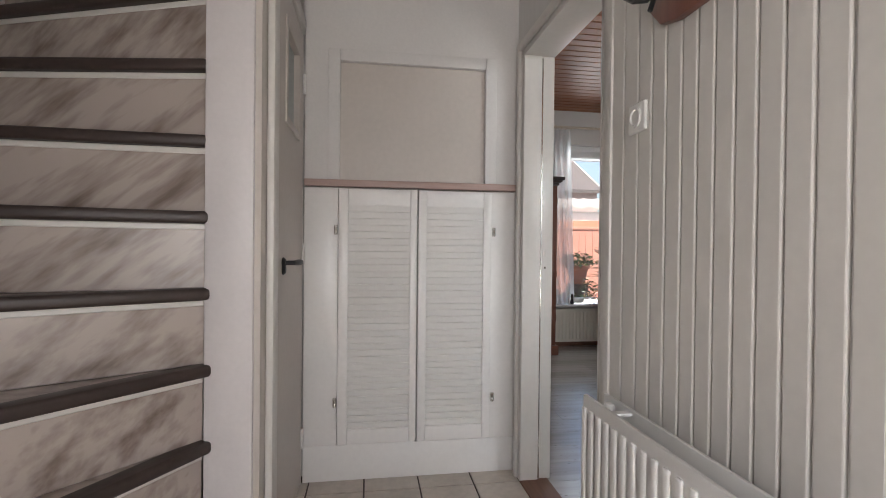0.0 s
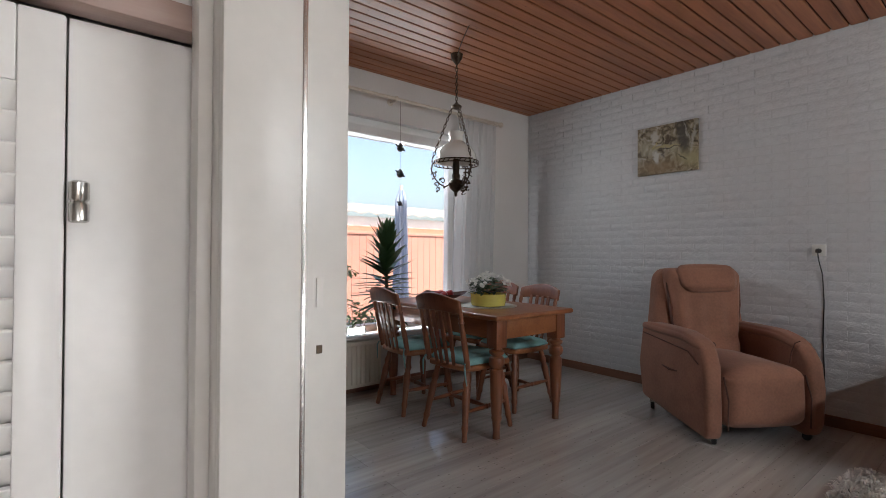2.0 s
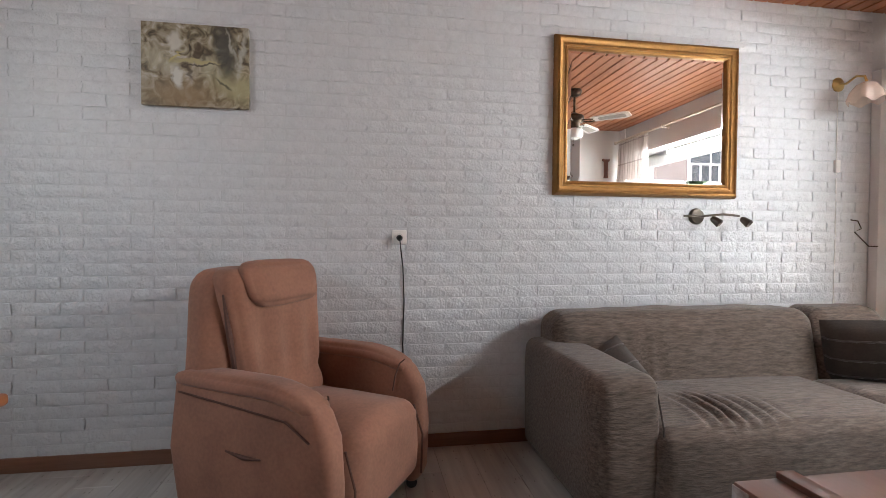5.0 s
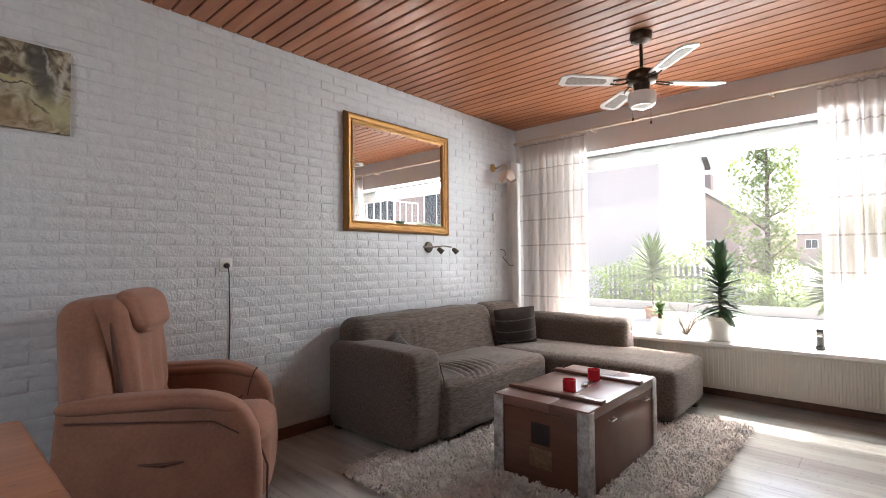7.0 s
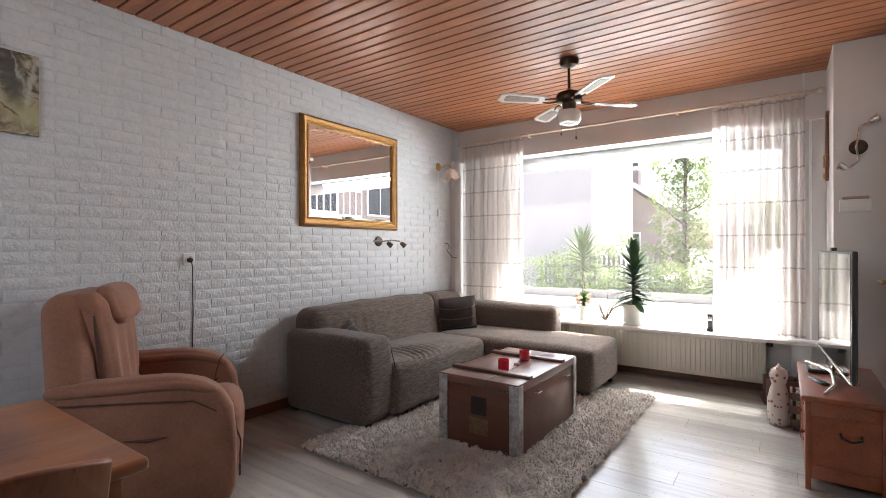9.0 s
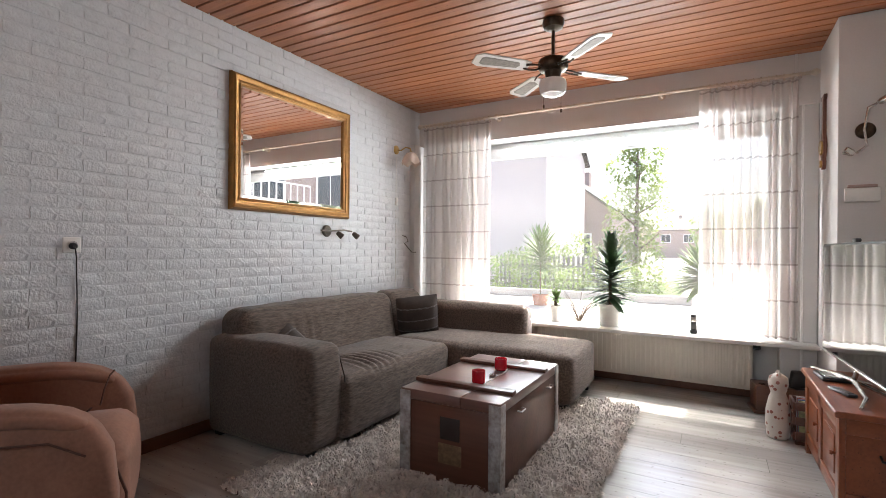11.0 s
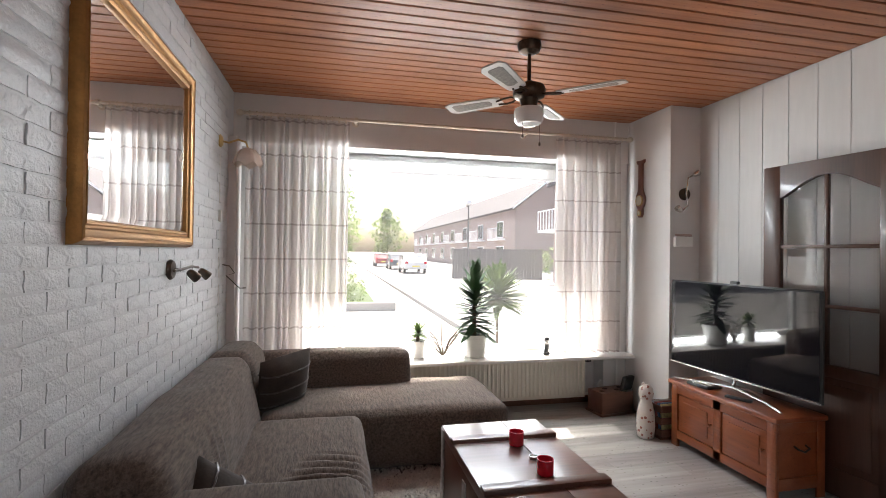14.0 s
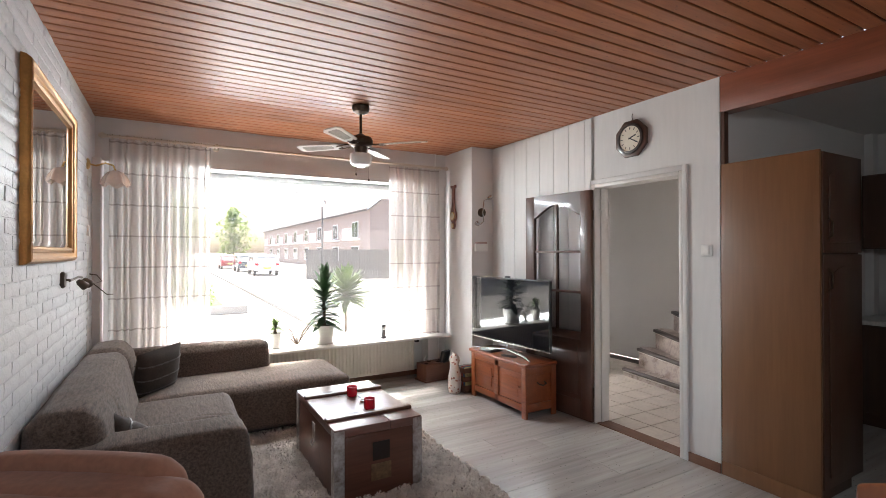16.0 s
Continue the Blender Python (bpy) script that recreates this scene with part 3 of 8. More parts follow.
# top rail with an arched lower edge
n = 14
arch = [(0.115, DH), (0.115, 1.80)] + [(0.115 + (DW - 0.23) * k / n, 1.80 + 0.12 * (0.5 - 0.5 * math.cos(2 * math.pi * k / n)) ** 0.6) for k in range(1, n)] + [(DW - 0.115, 1.80), (DW - 0.115, DH)]
prism(leaf, arch, DT, "x", 0.0)
part("leaf", leaf, M_DOORWOOD, door)
part("door_panel", boxm(0.010, DT - 0.010, 0.11, DW - 0.11, 0.165, 0.705, 0.0), M_DOORWOOD, door)
part("raised_field", boxm(0.003, DT - 0.003, 0.15, DW - 0.15, 0.21, 0.66, 0.012, 2), M_DOORWOOD, door)
bars = bmesh.new()
box(bars, 0.006, DT - 0.006, DW / 2 - 0.011, DW / 2 + 0.011, 0.77, 1.92, 0.002)
for z in (1.12, 1.48):
    box(bars, 0.006, DT - 0.006, 0.115, DW - 0.115, z - 0.011, z + 0.011, 0.002)
part("glazing_bars", bars, M_DOORWOOD, door)
for ya, yb in ((0.115, DW / 2 - 0.011), (DW / 2 + 0.011, DW - 0.115)):
    for za, zb in ((0.77, 1.109), (1.131, 1.469), (1.491, 1.93)):
        part("pane", boxm(0.016, 0.022, ya, yb, za, zb), M_GLASS, door, smooth=0)
hd = bmesh.new()
for sx in (-1, 1):
    xo = DT if sx > 0 else 0.0
    box(hd, *sorted((xo, xo + sx * 0.006)), DW - 0.075, DW - 0.04, 0.98, 1.15, 0.002)
    tube(hd, [(xo, DW - 0.058, 1.06), (xo + sx * 0.045, DW - 0.058, 1.06), (xo + sx * 0.05, DW - 0.09, 1.062), (xo + sx * 0.05, DW - 0.17, 1.055)], [0.009, 0.009, 0.009, 0.007])
part("door_handle", hd, M_BRASS, door, "brass lever handle on a plate")
for z in (0.22, 1.75):
    hg = bmesh.new()
    lathe(hg, [(0.007, z), (0.007, z + 0.09)], 10, pose(DT * 0.5, -0.006, 0))
    part("hinge", hg, M_BRONZE, door)

# ---- hall joinery ----
def louvre_cupboard():
    c = thing("cupboard_front", "white painted cupboard front with two louvred doors", "cupboard", kind="structure")
    for a in ((-0.36, -0.205, 2.205, 2.26, 0.17, 1.39), (0.535, 0.70, 2.205, 2.26, 0.17, 1.39), (-0.36, 0.70, 2.21, 2.26, 0.0, 0.168)):
        part("surround", boxm(*a, 0.002), M_WHITEPAINT, c)
    part("cupboard_back", boxm(-0.36, 0.70, 2.262, 2.279, 0.0, 2.55), M_PLASTER, c)
    for a in ((-0.36, -0.20, 2.205, 2.26, 1.42, 2.55), (0.50, 0.70, 2.205, 2.26, 1.42, 2.55), (-0.20, 0.50, 2.205, 2.26, 1.985, 2.55)):
        part("upper_wall", boxm(*a), M_PLASTER, c)
    for a in ((-0.255, -0.20, 2.195, 2.206, 1.425, 2.04), (0.50, 0.555, 2.195, 2.206, 1.425, 2.04), (-0.20, 0.50, 2.195, 2.206, 1.985, 2.04)):
        part("upper_trim", boxm(*a, 0.003), M_PLASTER, c)
    part("upper_panel", boxm(-0.20, 0.50, 2.222, 2.24, 1.42, 1.99), M_CREAM2, c, "beige painted panel")
    part("shelf_strip", boxm(-0.358, 0.688, 2.165, 2.206, 1.392, 1.424, 0.004), M_SHELF, c, "washed oak rail strip")
    for x0, x1, s0, s1 in ((-0.203, 0.168, -0.157, 0.134), (0.174, 0.533, 0.214, 0.494)):
        d = bmesh.new()
        box(d, x0, s0, 2.19, 2.212, 0.176, 1.386, 0.003)
        box(d, s1, x1, 2.19, 2.212, 0.176, 1.386, 0.003)
        box(d, s0, s1, 2.19, 2.212, 1.308, 1.386, 0.003)
        box(d, s0, s1, 2.19, 2.212, 0.176, 0.247, 0.003)
        dr = part("louvre_door", d, M_WHITEPAINT, c)
        k = 34
        for i in range(k):
            z = 0.247 + (1.308 - 0.247) * (i + 0.5) / k
            part("slat", boxm(s0 - 0.002, s1 + 0.002, -0.003, 0.003, -0.0185, 0.0185, 0.001, 1, m=pose(0, 2.202, z, 25, 0, 0)), M_WHITEPAINT, dr, smooth=0)
    for x in (-0.214, 0.545):
        for z in (0.38, 1.19):
            hg = lathe(bmesh.new(), [(0.006, -0.022), (0.009, -0.02), (0.009, -0.003), (0.007, 0.0), (0.009, 0.003), (0.009, 0.02), (0.006, 0.022)], 10, pose(x, 2.185, z))
            part("hinge", hg, M_CHROME, c, "small steel hinge")


louvre_cupboard()

# side door in the hall
d2 = thing("door_2", "plain grey cream painted door with a small window", "door", kind="structure")
lf2 = bmesh.new()
wall_with_hole(lf2, "x", -0.405, 0.038, 1.56, 2.185, 0.01, 2.075, [(1.75, 2.03, 1.60, 1.93)])
part("leaf", lf2, M_CREAM2, d2, smooth=0)
part("pane", boxm(-0.39, -0.384, 1.74, 2.04, 1.59, 1.94), mat("frosted pane", (0.35, 0.38, 0.38), 0.3, var=0.1), d2)
bd = bmesh.new()
for a in ((1.72, 1.75, 1.57, 1.96), (2.03, 2.06, 1.57, 1.96)):
    box(bd, -0.372, -0.36, *a, 0.003)
box(bd, -0.372, -0.36, 1.75, 2.03, 1.93, 1.96, 0.003)
box(bd, -0.372, -0.36, 1.75, 2.03, 1.57, 1.60, 0.003)
part("glazing_bead", bd, M_CREAM2, d2)
hh = bmesh.new()
lathe(hh, [(0.018, 0), (0.02, 0.004), (0.012, 0.012)], 14, pose(-0.367, 1.69, 1.055, 0, 90, 0))
lathe(hh, [(0.018, 0), (0.02, 0.004), (0.012, 0.012)], 14, pose(-0.367, 1.69, 1.03, 0, 90, 0))
tube(hh, [(-0.365, 1.69, 1.055), (-0.325, 1.69, 1.055), (-0.32, 1.715, 1.055), (-0.32, 1.81, 1.053)], [0.008, 0.009, 0.011, 0.011])
part("door_handle", hh, M_BLACK, d2, "black lever handle")
for z in (0.22, 1.08, 1.86):
    part("hinge", lathe(bmesh.new(), [(0.008, -0.045), (0.008, 0.045)], 10, pose(-0.362, 2.188, z)), M_WHITEPAINT, d2)
f2 = bmesh.new()
box(f2, -0.38, -0.355, 1.47, 1.552, 0, 2.15, 0.008)
box(f2, -0.38, -0.365, 2.192, 2.2045, 0, 2.15, 0.003)
box(f2, -0.38, -0.355, 1.552, 2.192, 2.085, 2.15, 0.008)
structure("door_frame_2", f2, M_CREAM, "cream painted frame round the side door", "door frame", smooth=30)


# winding stairs: treads fan out from the post
def stairs():
    s = thing("stairs", "winding stairs with marbled risers and dark brown nosings", "stairs", kind="structure")
    px, py = -0.54, 1.41
    angs = [80, 69, 58, 47, 29, 15, 2, -9, -20, -31, -42]
    z0 = 0.094
    for k, a in enumerate(angs):
        z = z0 + 0.224 * k
        nxt = angs[k + 1] if k + 1 < len(angs) else a - 12
        d = Vector((-math.cos(radians(a)), -math.sin(radians(a)), 0))
        e = Vector((-math.cos(radians(nxt)), -math.sin(radians(nxt)), 0))
        L = 1.06
        p = Vector((px, py, 0)) + Vector((0, 0.006 * (k - 5), 0))
        zb = max(0.0, z - 0.224)
        nrm = Vector((d.y, -d.x, 0))
        if nrm.y > 0:
            nrm = -nrm
        fr = Matrix(((d.x, nrm.x, 0, p.x), (d.y, nrm.y, 0, p.y), (0, 0, 1, 0), (0, 0, 0, 1)))
        part("riser", boxm(0, L, -0.012, 0.0, zb, z - 0.02, m=fr), M_MARBLE, s, "marbled riser", smooth=0)
        part("riser_bead", boxm(0.0, L, 0.0, 0.006, z - 0.052, z - 0.034, 0.003, 1, m=fr), M_CREAM, s)
        part("nosing", boxm(-0.012, L, -0.03, 0.032, z - 0.034, z + 0.002, 0.012, 3, m=fr), M_NOSE, s, "dark brown rounded nosing")
        t = bmesh.new()
        q = p + Vector((0, 0.012, 0))
        prism(t, [(p.x, p.y), (p + L * d).to_tuple()[:2], (p + L * 1.1 * (d + e).normalized()).to_tuple()[:2], (q + L * e).to_tuple()[:2], (q.x, q.y)], 0.018, "z", z - 0.02)
        part("tread", t, M_MARBLE, s, smooth=0)


stairs()


# ---- curtains and rods ----
def curtain(name, x0, x1, z0, z1, y, folds, depth, material, label, group, seed=1, gather=0.0, foot=None):
    """A hanging pleated cloth across x. foot: x range at the hem where it differs."""
    r = random.Random(seed)
    ph = [r.uniform(0, 6.28) for _ in range(4)]
    bm = bmesh.new()
    nx, nz = folds * 10, 22
    f0, f1 = foot or (x0, x1)
    grid = []
    for j in range(nz + 1):
        t = j / nz
        row = []
        for i in range(nx + 1):
            s = i / nx
            a = s + 0.015 * math.sin(5 * s * 6.28 + ph[0]) + 0.008 * t * math.sin(9 * s * 6.28 + ph[1] + 2 * t)
            xx = (x0 + (x1 - x0) * a) * (1 - t) + (f0 + (f1 - f0) * a) * t
            d = depth * (0.45 + 0.55 * min(1, t * 3))
            yy = y + d * math.sin(folds * 6.28 * s + 0.6 * math.sin(3 * s * 6.28 + ph[2]) + 0.5 * t * math.sin(4 * s * 6.28 + ph[3]))
            row.append(bm.verts.new((xx, yy, z1 + (z0 - z1) * t)))
        grid.append(row)
    for a, b in zip(grid, grid[1:]):
        for i in range(nx):
            bm.faces.new((a[i], a[i + 1], b[i + 1], b[i]))
    return solid(name, bm, material, label, "curtain", group=group, smooth=80)


def rod(name, x0, x1, y, z, wall_y, rings, brackets, label):
    t = thing(name, label, "curtain rod")
    b = tube(bmesh.new(), [(x0, y, z), (x1, y, z)], 0.013, 12)
    part("rod", b, M_ROD, t)
    for x, s in ((x0, -1), (x1, 1)):
        part("finial", lathe(bmesh.new(), [(0.012, 0), (0.018, 0.008), (0.014, 0.014), (0.024, 0.03), (0.026, 0.045), (0.018, 0.06), (0.012, 0.066), (0.0, 0.07)], 12, pose(x, y, z, 0, 90 * s, 0)), M_ROD, t)
    for x in brackets:
        k = tube(bmesh.new(), [(x, wall_y, z - 0.01), (x, y, z - 0.018)], 0.011)
        lathe(k, [(0.028, 0), (0.03, 0.006), (0.016, 0.014)], 12, pose(x, wall_y, z - 0.01, 90 if y > wall_y else -90, 0, 0) @ pose(0, 0, 0, 180, 0, 0))
        lathe(k, [(0.021, -0.012), (0.024, 0), (0.021, 0.012)], 12, pose(x, y, z, 0, 90, 0))
        part("bracket", k, M_ROD, t)
    rb = None
    for x in rings:
        c = bmesh.new()
        n = 14
        tube(c, [(0.004 * math.sin(i), 0.022 * math.cos(i * 6.283 / n), 0.022 * math.sin(i * 6.283 / n)) for i in range(n + 1)], 0.004, 6)
        o = part("ring", c, M_ROD, t) if rb is None else again(rb, Matrix.Identity(4))
        rb = rb or o
        o.matrix_local = pose(x, y, z - 0.006, 0, 0, random.uniform(-18, 18))


rr = [1.22 + 0.048 * i for i in range(13)] + [3.70 + 0.052 * i for i in range(15)]
rod("curtain_rod", 1.17, 4.46, -0.70, 2.475, -0.78, rr, [2.15, 3.62], "whitewashed wooden curtain rod with rings above the street window")
curtain("curtain", 1.22, 1.86, 0.53, 2.45, -0.70, 11, 0.040, M_CURTAIN, "sheer off-white curtain with thin grey stripes", "street curtains", 3)
curtain("curtain", 3.66, 4.44, 0.53, 2.45, -0.70, 13, 0.040, M_CURTAIN, "sheer off-white curtain with thin grey stripes", "street curtains", 8)
rr = [1.58 + 0.055 * i for i in range(10)] + [3.46 + 0.05 * i for i in range(11)]
rod("curtain_rod", 1.52, 3.98, 4.93, 2.44, YD, rr, [2.755], "whitewashed wooden curtain rod with rings above the garden window")
curtain("curtain", 1.58, 2.14, 0.45, 2.41, 4.93, 8, 0.03, M_CURTAIN2, "plain white sheer curtain", "garden curtains", 5, foot=(1.80, 2.20))
curtain("curtain", 3.46, 3.96, 0.45, 2.41, 4.93, 8, 0.03, M_CURTAIN2, "plain white sheer curtain", "garden curtains", 6, foot=(3.38, 3.90))


# ---- radiators ----
def radiator(x0, x1, z0, z1, y, out, material, label, m=None):
    """Panel radiator along x; out: sign of the direction into the room."""
    t = thing("radiator", label, "radiator", m)
    b = bmesh.new()
    ya, yb = sorted((y, y + out * 0.012))
    box(b, x0, x1, ya, yb, z0, z1, 0.004)
    part("panel", b, material, t)
    n = max(3, int((x1 - x0) / 0.04))
    first = None
    for i in range(n):
        xc = x0 + (i + 0.5) * (x1 - x0) / n
        if first is None:
            f = boxm(-0.011, 0.011, *sorted((0, out * 0.009)), z0 + 0.03, z1 - 0.03, 0.007, 2)
            first = part("flute", f, material, t, smooth=60)
            first.location = (xc, y + out * 0.012, 0)
        else:
            again(first, Matrix.Translation((xc, y + out * 0.012, 0)))
    part("back_panel", boxm(x0, x1, *sorted((y - out * 0.06, y - out * 0.05)), z0, z1, 0.003), material, t)
    fins = bmesh.new()
    for i in range(n):
        xc = x0 + (i + 0.5) * (x1 - x0) / n
        box(fins, xc - 0.012, xc + 0.012, *sorted((y - out * 0.045, y - out * 0.006)), z0 + 0.04, z1 - 0.07, 0.0)
    for k in (0.1, 0.5, 0.9):
        xc = x0 + (x1 - x0) * k
        box(fins, xc - 0.012, xc + 0.012, *sorted((y - out * 0.05, y)), z1 - 0.014, z1 - 0.006, 0.002)
    part("convector", fins, material, t)
    return t


radiator(1.49, 3.9, 0.09, 0.465, -0.84, 1, M_RAD, "long cream panel radiator below the street window")
radiator(1.60, 2.62, 0.065, 0.43, 4.93, -1, M_RAD, "cream panel radiator below the garden window")
radiator(-1.38, 0.0, 0.16, 0.715, 0.0, 1, M_RADW, "white panel radiator on the boarded hall wall", pose(0.545, 1.157, 0, 0, 0, 90))

# ---- picture, mirror and wall fittings on the brick wall ----
pc = thing("canvas_picture", "unframed canvas print in olive, brown and cream", "picture", pose(XB, 3.49, 2.035))
art = bpy.data.materials.new("leaf and blossom print")
art.use_nodes = True
nt = art.node_tree
tc, no = nt.nodes.new("ShaderNodeTexCoord"), nt.nodes.new("ShaderNodeTexNoise")
no.inputs["Scale"].default_value, no.inputs["Detail"].default_value, no.inputs["Distortion"].default_value = 16.0, 5.0, 1.2
cr = nt.nodes.new("ShaderNodeValToRGB")
for p, c in ((0.34, (0.05, 0.04, 0.025)), (0.44, (0.17, 0.135, 0.085)), (0.52, (0.29, 0.25, 0.17)), (0.64, (0.45, 0.41, 0.34))):
    e = cr.color_ramp.elements.new(p)
    e.color = (*c, 1)
cr.color_ramp.elements.remove(cr.color_ramp.elements[0])
nt.links.new(tc.outputs["Object"], no.inputs["Vector"])
nt.links.new(no.outputs[0], cr.inputs[0])
wobble = nt.nodes.new("ShaderNodeVectorMath")
wobble.operation = "MULTIPLY_ADD"
wobble.inputs[1].default_value = (0.0, 0.06, 0.06)
nt.links.new(no.outputs[1], wobble.inputs[0])
nt.links.new(tc.outputs["Object"], wobble.inputs[2])
layer = cr.outputs[0]


def blot(under, cy, cz, ry, rz, turn, color, strength=0.9, edge=0.5):
    """One soft elliptical patch of print over the layer below; y runs against the reading direction."""
    mp = nt.nodes.new("ShaderNodeMapping")
    mp.vector_type = "TEXTURE"
    mp.inputs["Location"].default_value = (0, -cy + 0.03, cz + 0.03)
    mp.inputs["Rotation"].default_value = (radians(turn), 0, 0)
    mp.inputs["Scale"].default_value = (1000, ry, rz)
    nt.links.new(wobble.outputs[0], mp.inputs["Vector"])
    ln_ = nt.nodes.new("ShaderNodeVectorMath")
    ln_.operation = "LENGTH"
    nt.links.new(mp.outputs[0], ln_.inputs[0])
    mr = nt.nodes.new("ShaderNodeMapRange")
    mr.inputs["From Min"].default_value, mr.inputs["From Max"].default_value = 1 - edge, 1 + edge * 0.4
    mr.inputs["To Min"].default_value, mr.inputs["To Max"].default_value = strength, 0.0
    nt.links.new(ln_.outputs["Value"], mr.inputs["Value"])
    mx = nt.nodes.new("ShaderNodeMix")
    mx.data_type = "RGBA"
    mx.inputs["B"].default_value = (*color, 1)
    nt.links.new(mr.outputs[0], mx.inputs["Factor"])
    nt.links.new(under, mx.inputs["A"])
    return mx.outputs["Result"]


for spec in (
    (-0.06, -0.15, 0.24, 0.10, 0, (0.27, 0.185, 0.10), 0.85, 0.7),      # tan ground
    (0.20, -0.10, 0.14, 0.08, 20, (0.38, 0.345, 0.20), 0.85, 0.6),      # pale olive leaf
    (0.14, 0.09, 0.06, 0.16, -12, (0.075, 0.075, 0.065), 0.9, 0.6),    # dark grove
    (0.17, 0.12, 0.008, 0.10, -18, (0.42, 0.42, 0.38), 0.7, 0.6),      # pale stem
    (0.225, 0.07, 0.016, 0.13, 10, (0.45, 0.45, 0.41), 0.7, 0.6),
    (-0.19, 0.03, 0.10, 0.05, 25, (0.50, 0.45, 0.33), 0.6, 0.7),
    (-0.10, 0.11, 0.030, 0.055, 5, (0.56, 0.54, 0.49), 0.9, 0.4),      # pale bud
    (-0.085, -0.06, 0.030, 0.065, -8, (0.58, 0.57, 0.53), 0.95, 0.4),
    (0.06, 0.0, 0.045, 0.06, 0, (0.45, 0.42, 0.30), 0.7, 0.6),
    (0.01, 0.07, 0.018, 0.06, 18, (0.09, 0.065, 0.04), 0.8, 0.5),
    (-0.03, -0.035, 0.014, 0.05, -25, (0.07, 0.05, 0.03), 0.8, 0.5),
    (0.05, 0.055, 0.012, 0.045, 30, (0.08, 0.06, 0.04), 0.7, 0.5),
    (-0.01, 0.02, 0.13, 0.010, 2, (0.42, 0.36, 0.19), 0.95, 0.5),      # twig
    (-0.09, 0.045, 0.045, 0.008, -35, (0.50, 0.42, 0.18), 0.9, 0.5),
    (0.03, 0.005, 0.09, 0.005, -4, (0.04, 0.03, 0.02), 0.85, 0.4),
    (0.13, -0.09, 0.05, 0.008, 40, (0.06, 0.05, 0.03), 0.8, 0.5),
):
    layer = blot(layer, *spec)
nt.links.new(layer, nt.nodes["Principled BSDF"].inputs["Base Color"])
nt.nodes["Principled BSDF"].inputs["Roughness"].default_value = 0.6
part("canvas", boxm(-0.032, -0.008, -0.255, 0.255, -0.207, 0.207, 0.003), art, pc)
part("stretcher", boxm(-0.012, 0.006, -0.245, 0.245, -0.195, 0.195), M_SHELF, pc)

mi = thing("wall_mirror", "large wall mirror in a stepped gold frame", "mirror", pose(XB - 0.004, 0.985, 1.885))
W2, H2 = 0.59, 0.46
for s, hw_, hh_, xo, xi in (("frame", 0.0, 0.0, -0.045, 0.075),):
    prof = [(0.0, 0.0), (-0.022, 0.004), (-0.038, 0.014), (-0.042, 0.024), (-0.034, 0.034), (-0.030, 0.05), (-0.022, 0.056), (-0.020, 0.064), (-0.026, 0.07), (-0.022, 0.08), (-0.008, 0.086), (0.0, 0.086)]
    fb = bmesh.new()
    rings = []
    for px_, inset in prof:
        rings.append([fb.verts.new((px_, sy * (W2 - inset), sz * (H2 - inset))) for sy, sz in ((-1, -1), (1, -1), (1, 1), (-1, 1))])
    for a, b in zip(rings, rings[1:]):
        for i in range(4):
            fb.faces.new((a[i], a[(i + 1) % 4], b[(i + 1) % 4], b[i]))
    bmesh.ops.recalc_face_normals(fb, faces=fb.faces)
    part("frame", fb, M_GOLD, mi, "stepped gold moulding", smooth=30)
gl = bmesh.new()
a, b = W2 - 0.082, H2 - 0.082
o1 = [gl.verts.new((-0.009, y_, z_)) for y_, z_ in ((-a, -b), (a, -b), (a, b), (-a, b))]
o2 = [gl.verts.new((-0.0125, y_, z_)) for y_, z_ in ((-a + 0.022, -b + 0.022), (a - 0.022, -b + 0.022), (a - 0.022, b - 0.022), (-a + 0.022, b - 0.022))]
gl.faces.new(o2)
for i in range(4):
    gl.faces.new((o1[i], o1[(i + 1) % 4], o2[(i + 1) % 4], o2[i]))
bmesh.ops.recalc_face_normals(gl, faces=gl.faces)
part("mirror_glass", gl, M_BACK, mi, smooth=0)
part("backing", boxm(-0.006, 0.003, -0.55, 0.55, -0.42, 0.42), M_BLACK, mi)


def wall_socket(m, label, cord=None):
    t = thing("wall_socket", label, "socket", m)
    part("plate", boxm(-0.012, 0.0, -0.04, 0.04, -0.04, 0.04, 0.006, 3), M_WHITEPL, t)
    part("insert", lathe(bmesh.new(), [(0.026, 0), (0.026, 0.005), (0.021, 0.006), (0.019, 0.0015), (0.0, 0.0015)], 18, pose(-0.012, 0, 0, 0, -90, 0)), M_WHITEPL, t)
    if cord:
        c = bmesh.new()
        lathe(c, [(0.017, 0), (0.017, 0.02), (0.010, 0.03), (0.0, 0.031)], 12, pose(-0.012, 0, -0.004, 0, -90, 0))
        part("plug", c, M_BLACK, t)
        part("cord", tube(bmesh.new(), cord, 0.0035, 6), M_BLACK, t, "black mains cord")
    return t


wall_socket(pose(XB, 2.455, 1.175), "white wall socket with a plug and hanging black cord",
            [(-0.04, 0, -0.005), (-0.045, -0.005, -0.06), (-0.012, -0.02, -0.16), (-0.006, -0.028, -0.35), (-0.006, -0.022, -0.6), (-0.006, -0.03, -0.85), (-0.02, -0.03, -1.09), (-0.05, 0.02, -1.163)])
wall_socket(pose(0.653, 1.09, 1.47, 0, 0, 0), "white wall socket on the boarded hall wall")
sw = thing("light_switch", "white light switch beside the doorway", "switch", pose(XT, 2.30, 1.485))
part("plate", boxm(0.0, 0.011, -0.04, 0.04, -0.04, 0.04, 0.006, 3), M_WHITEPL, sw)
part("rocker", boxm(0.009, 0.016, -0.022, 0.022, -0.028, 0.028, 0.003), M_WHITEPL, sw)

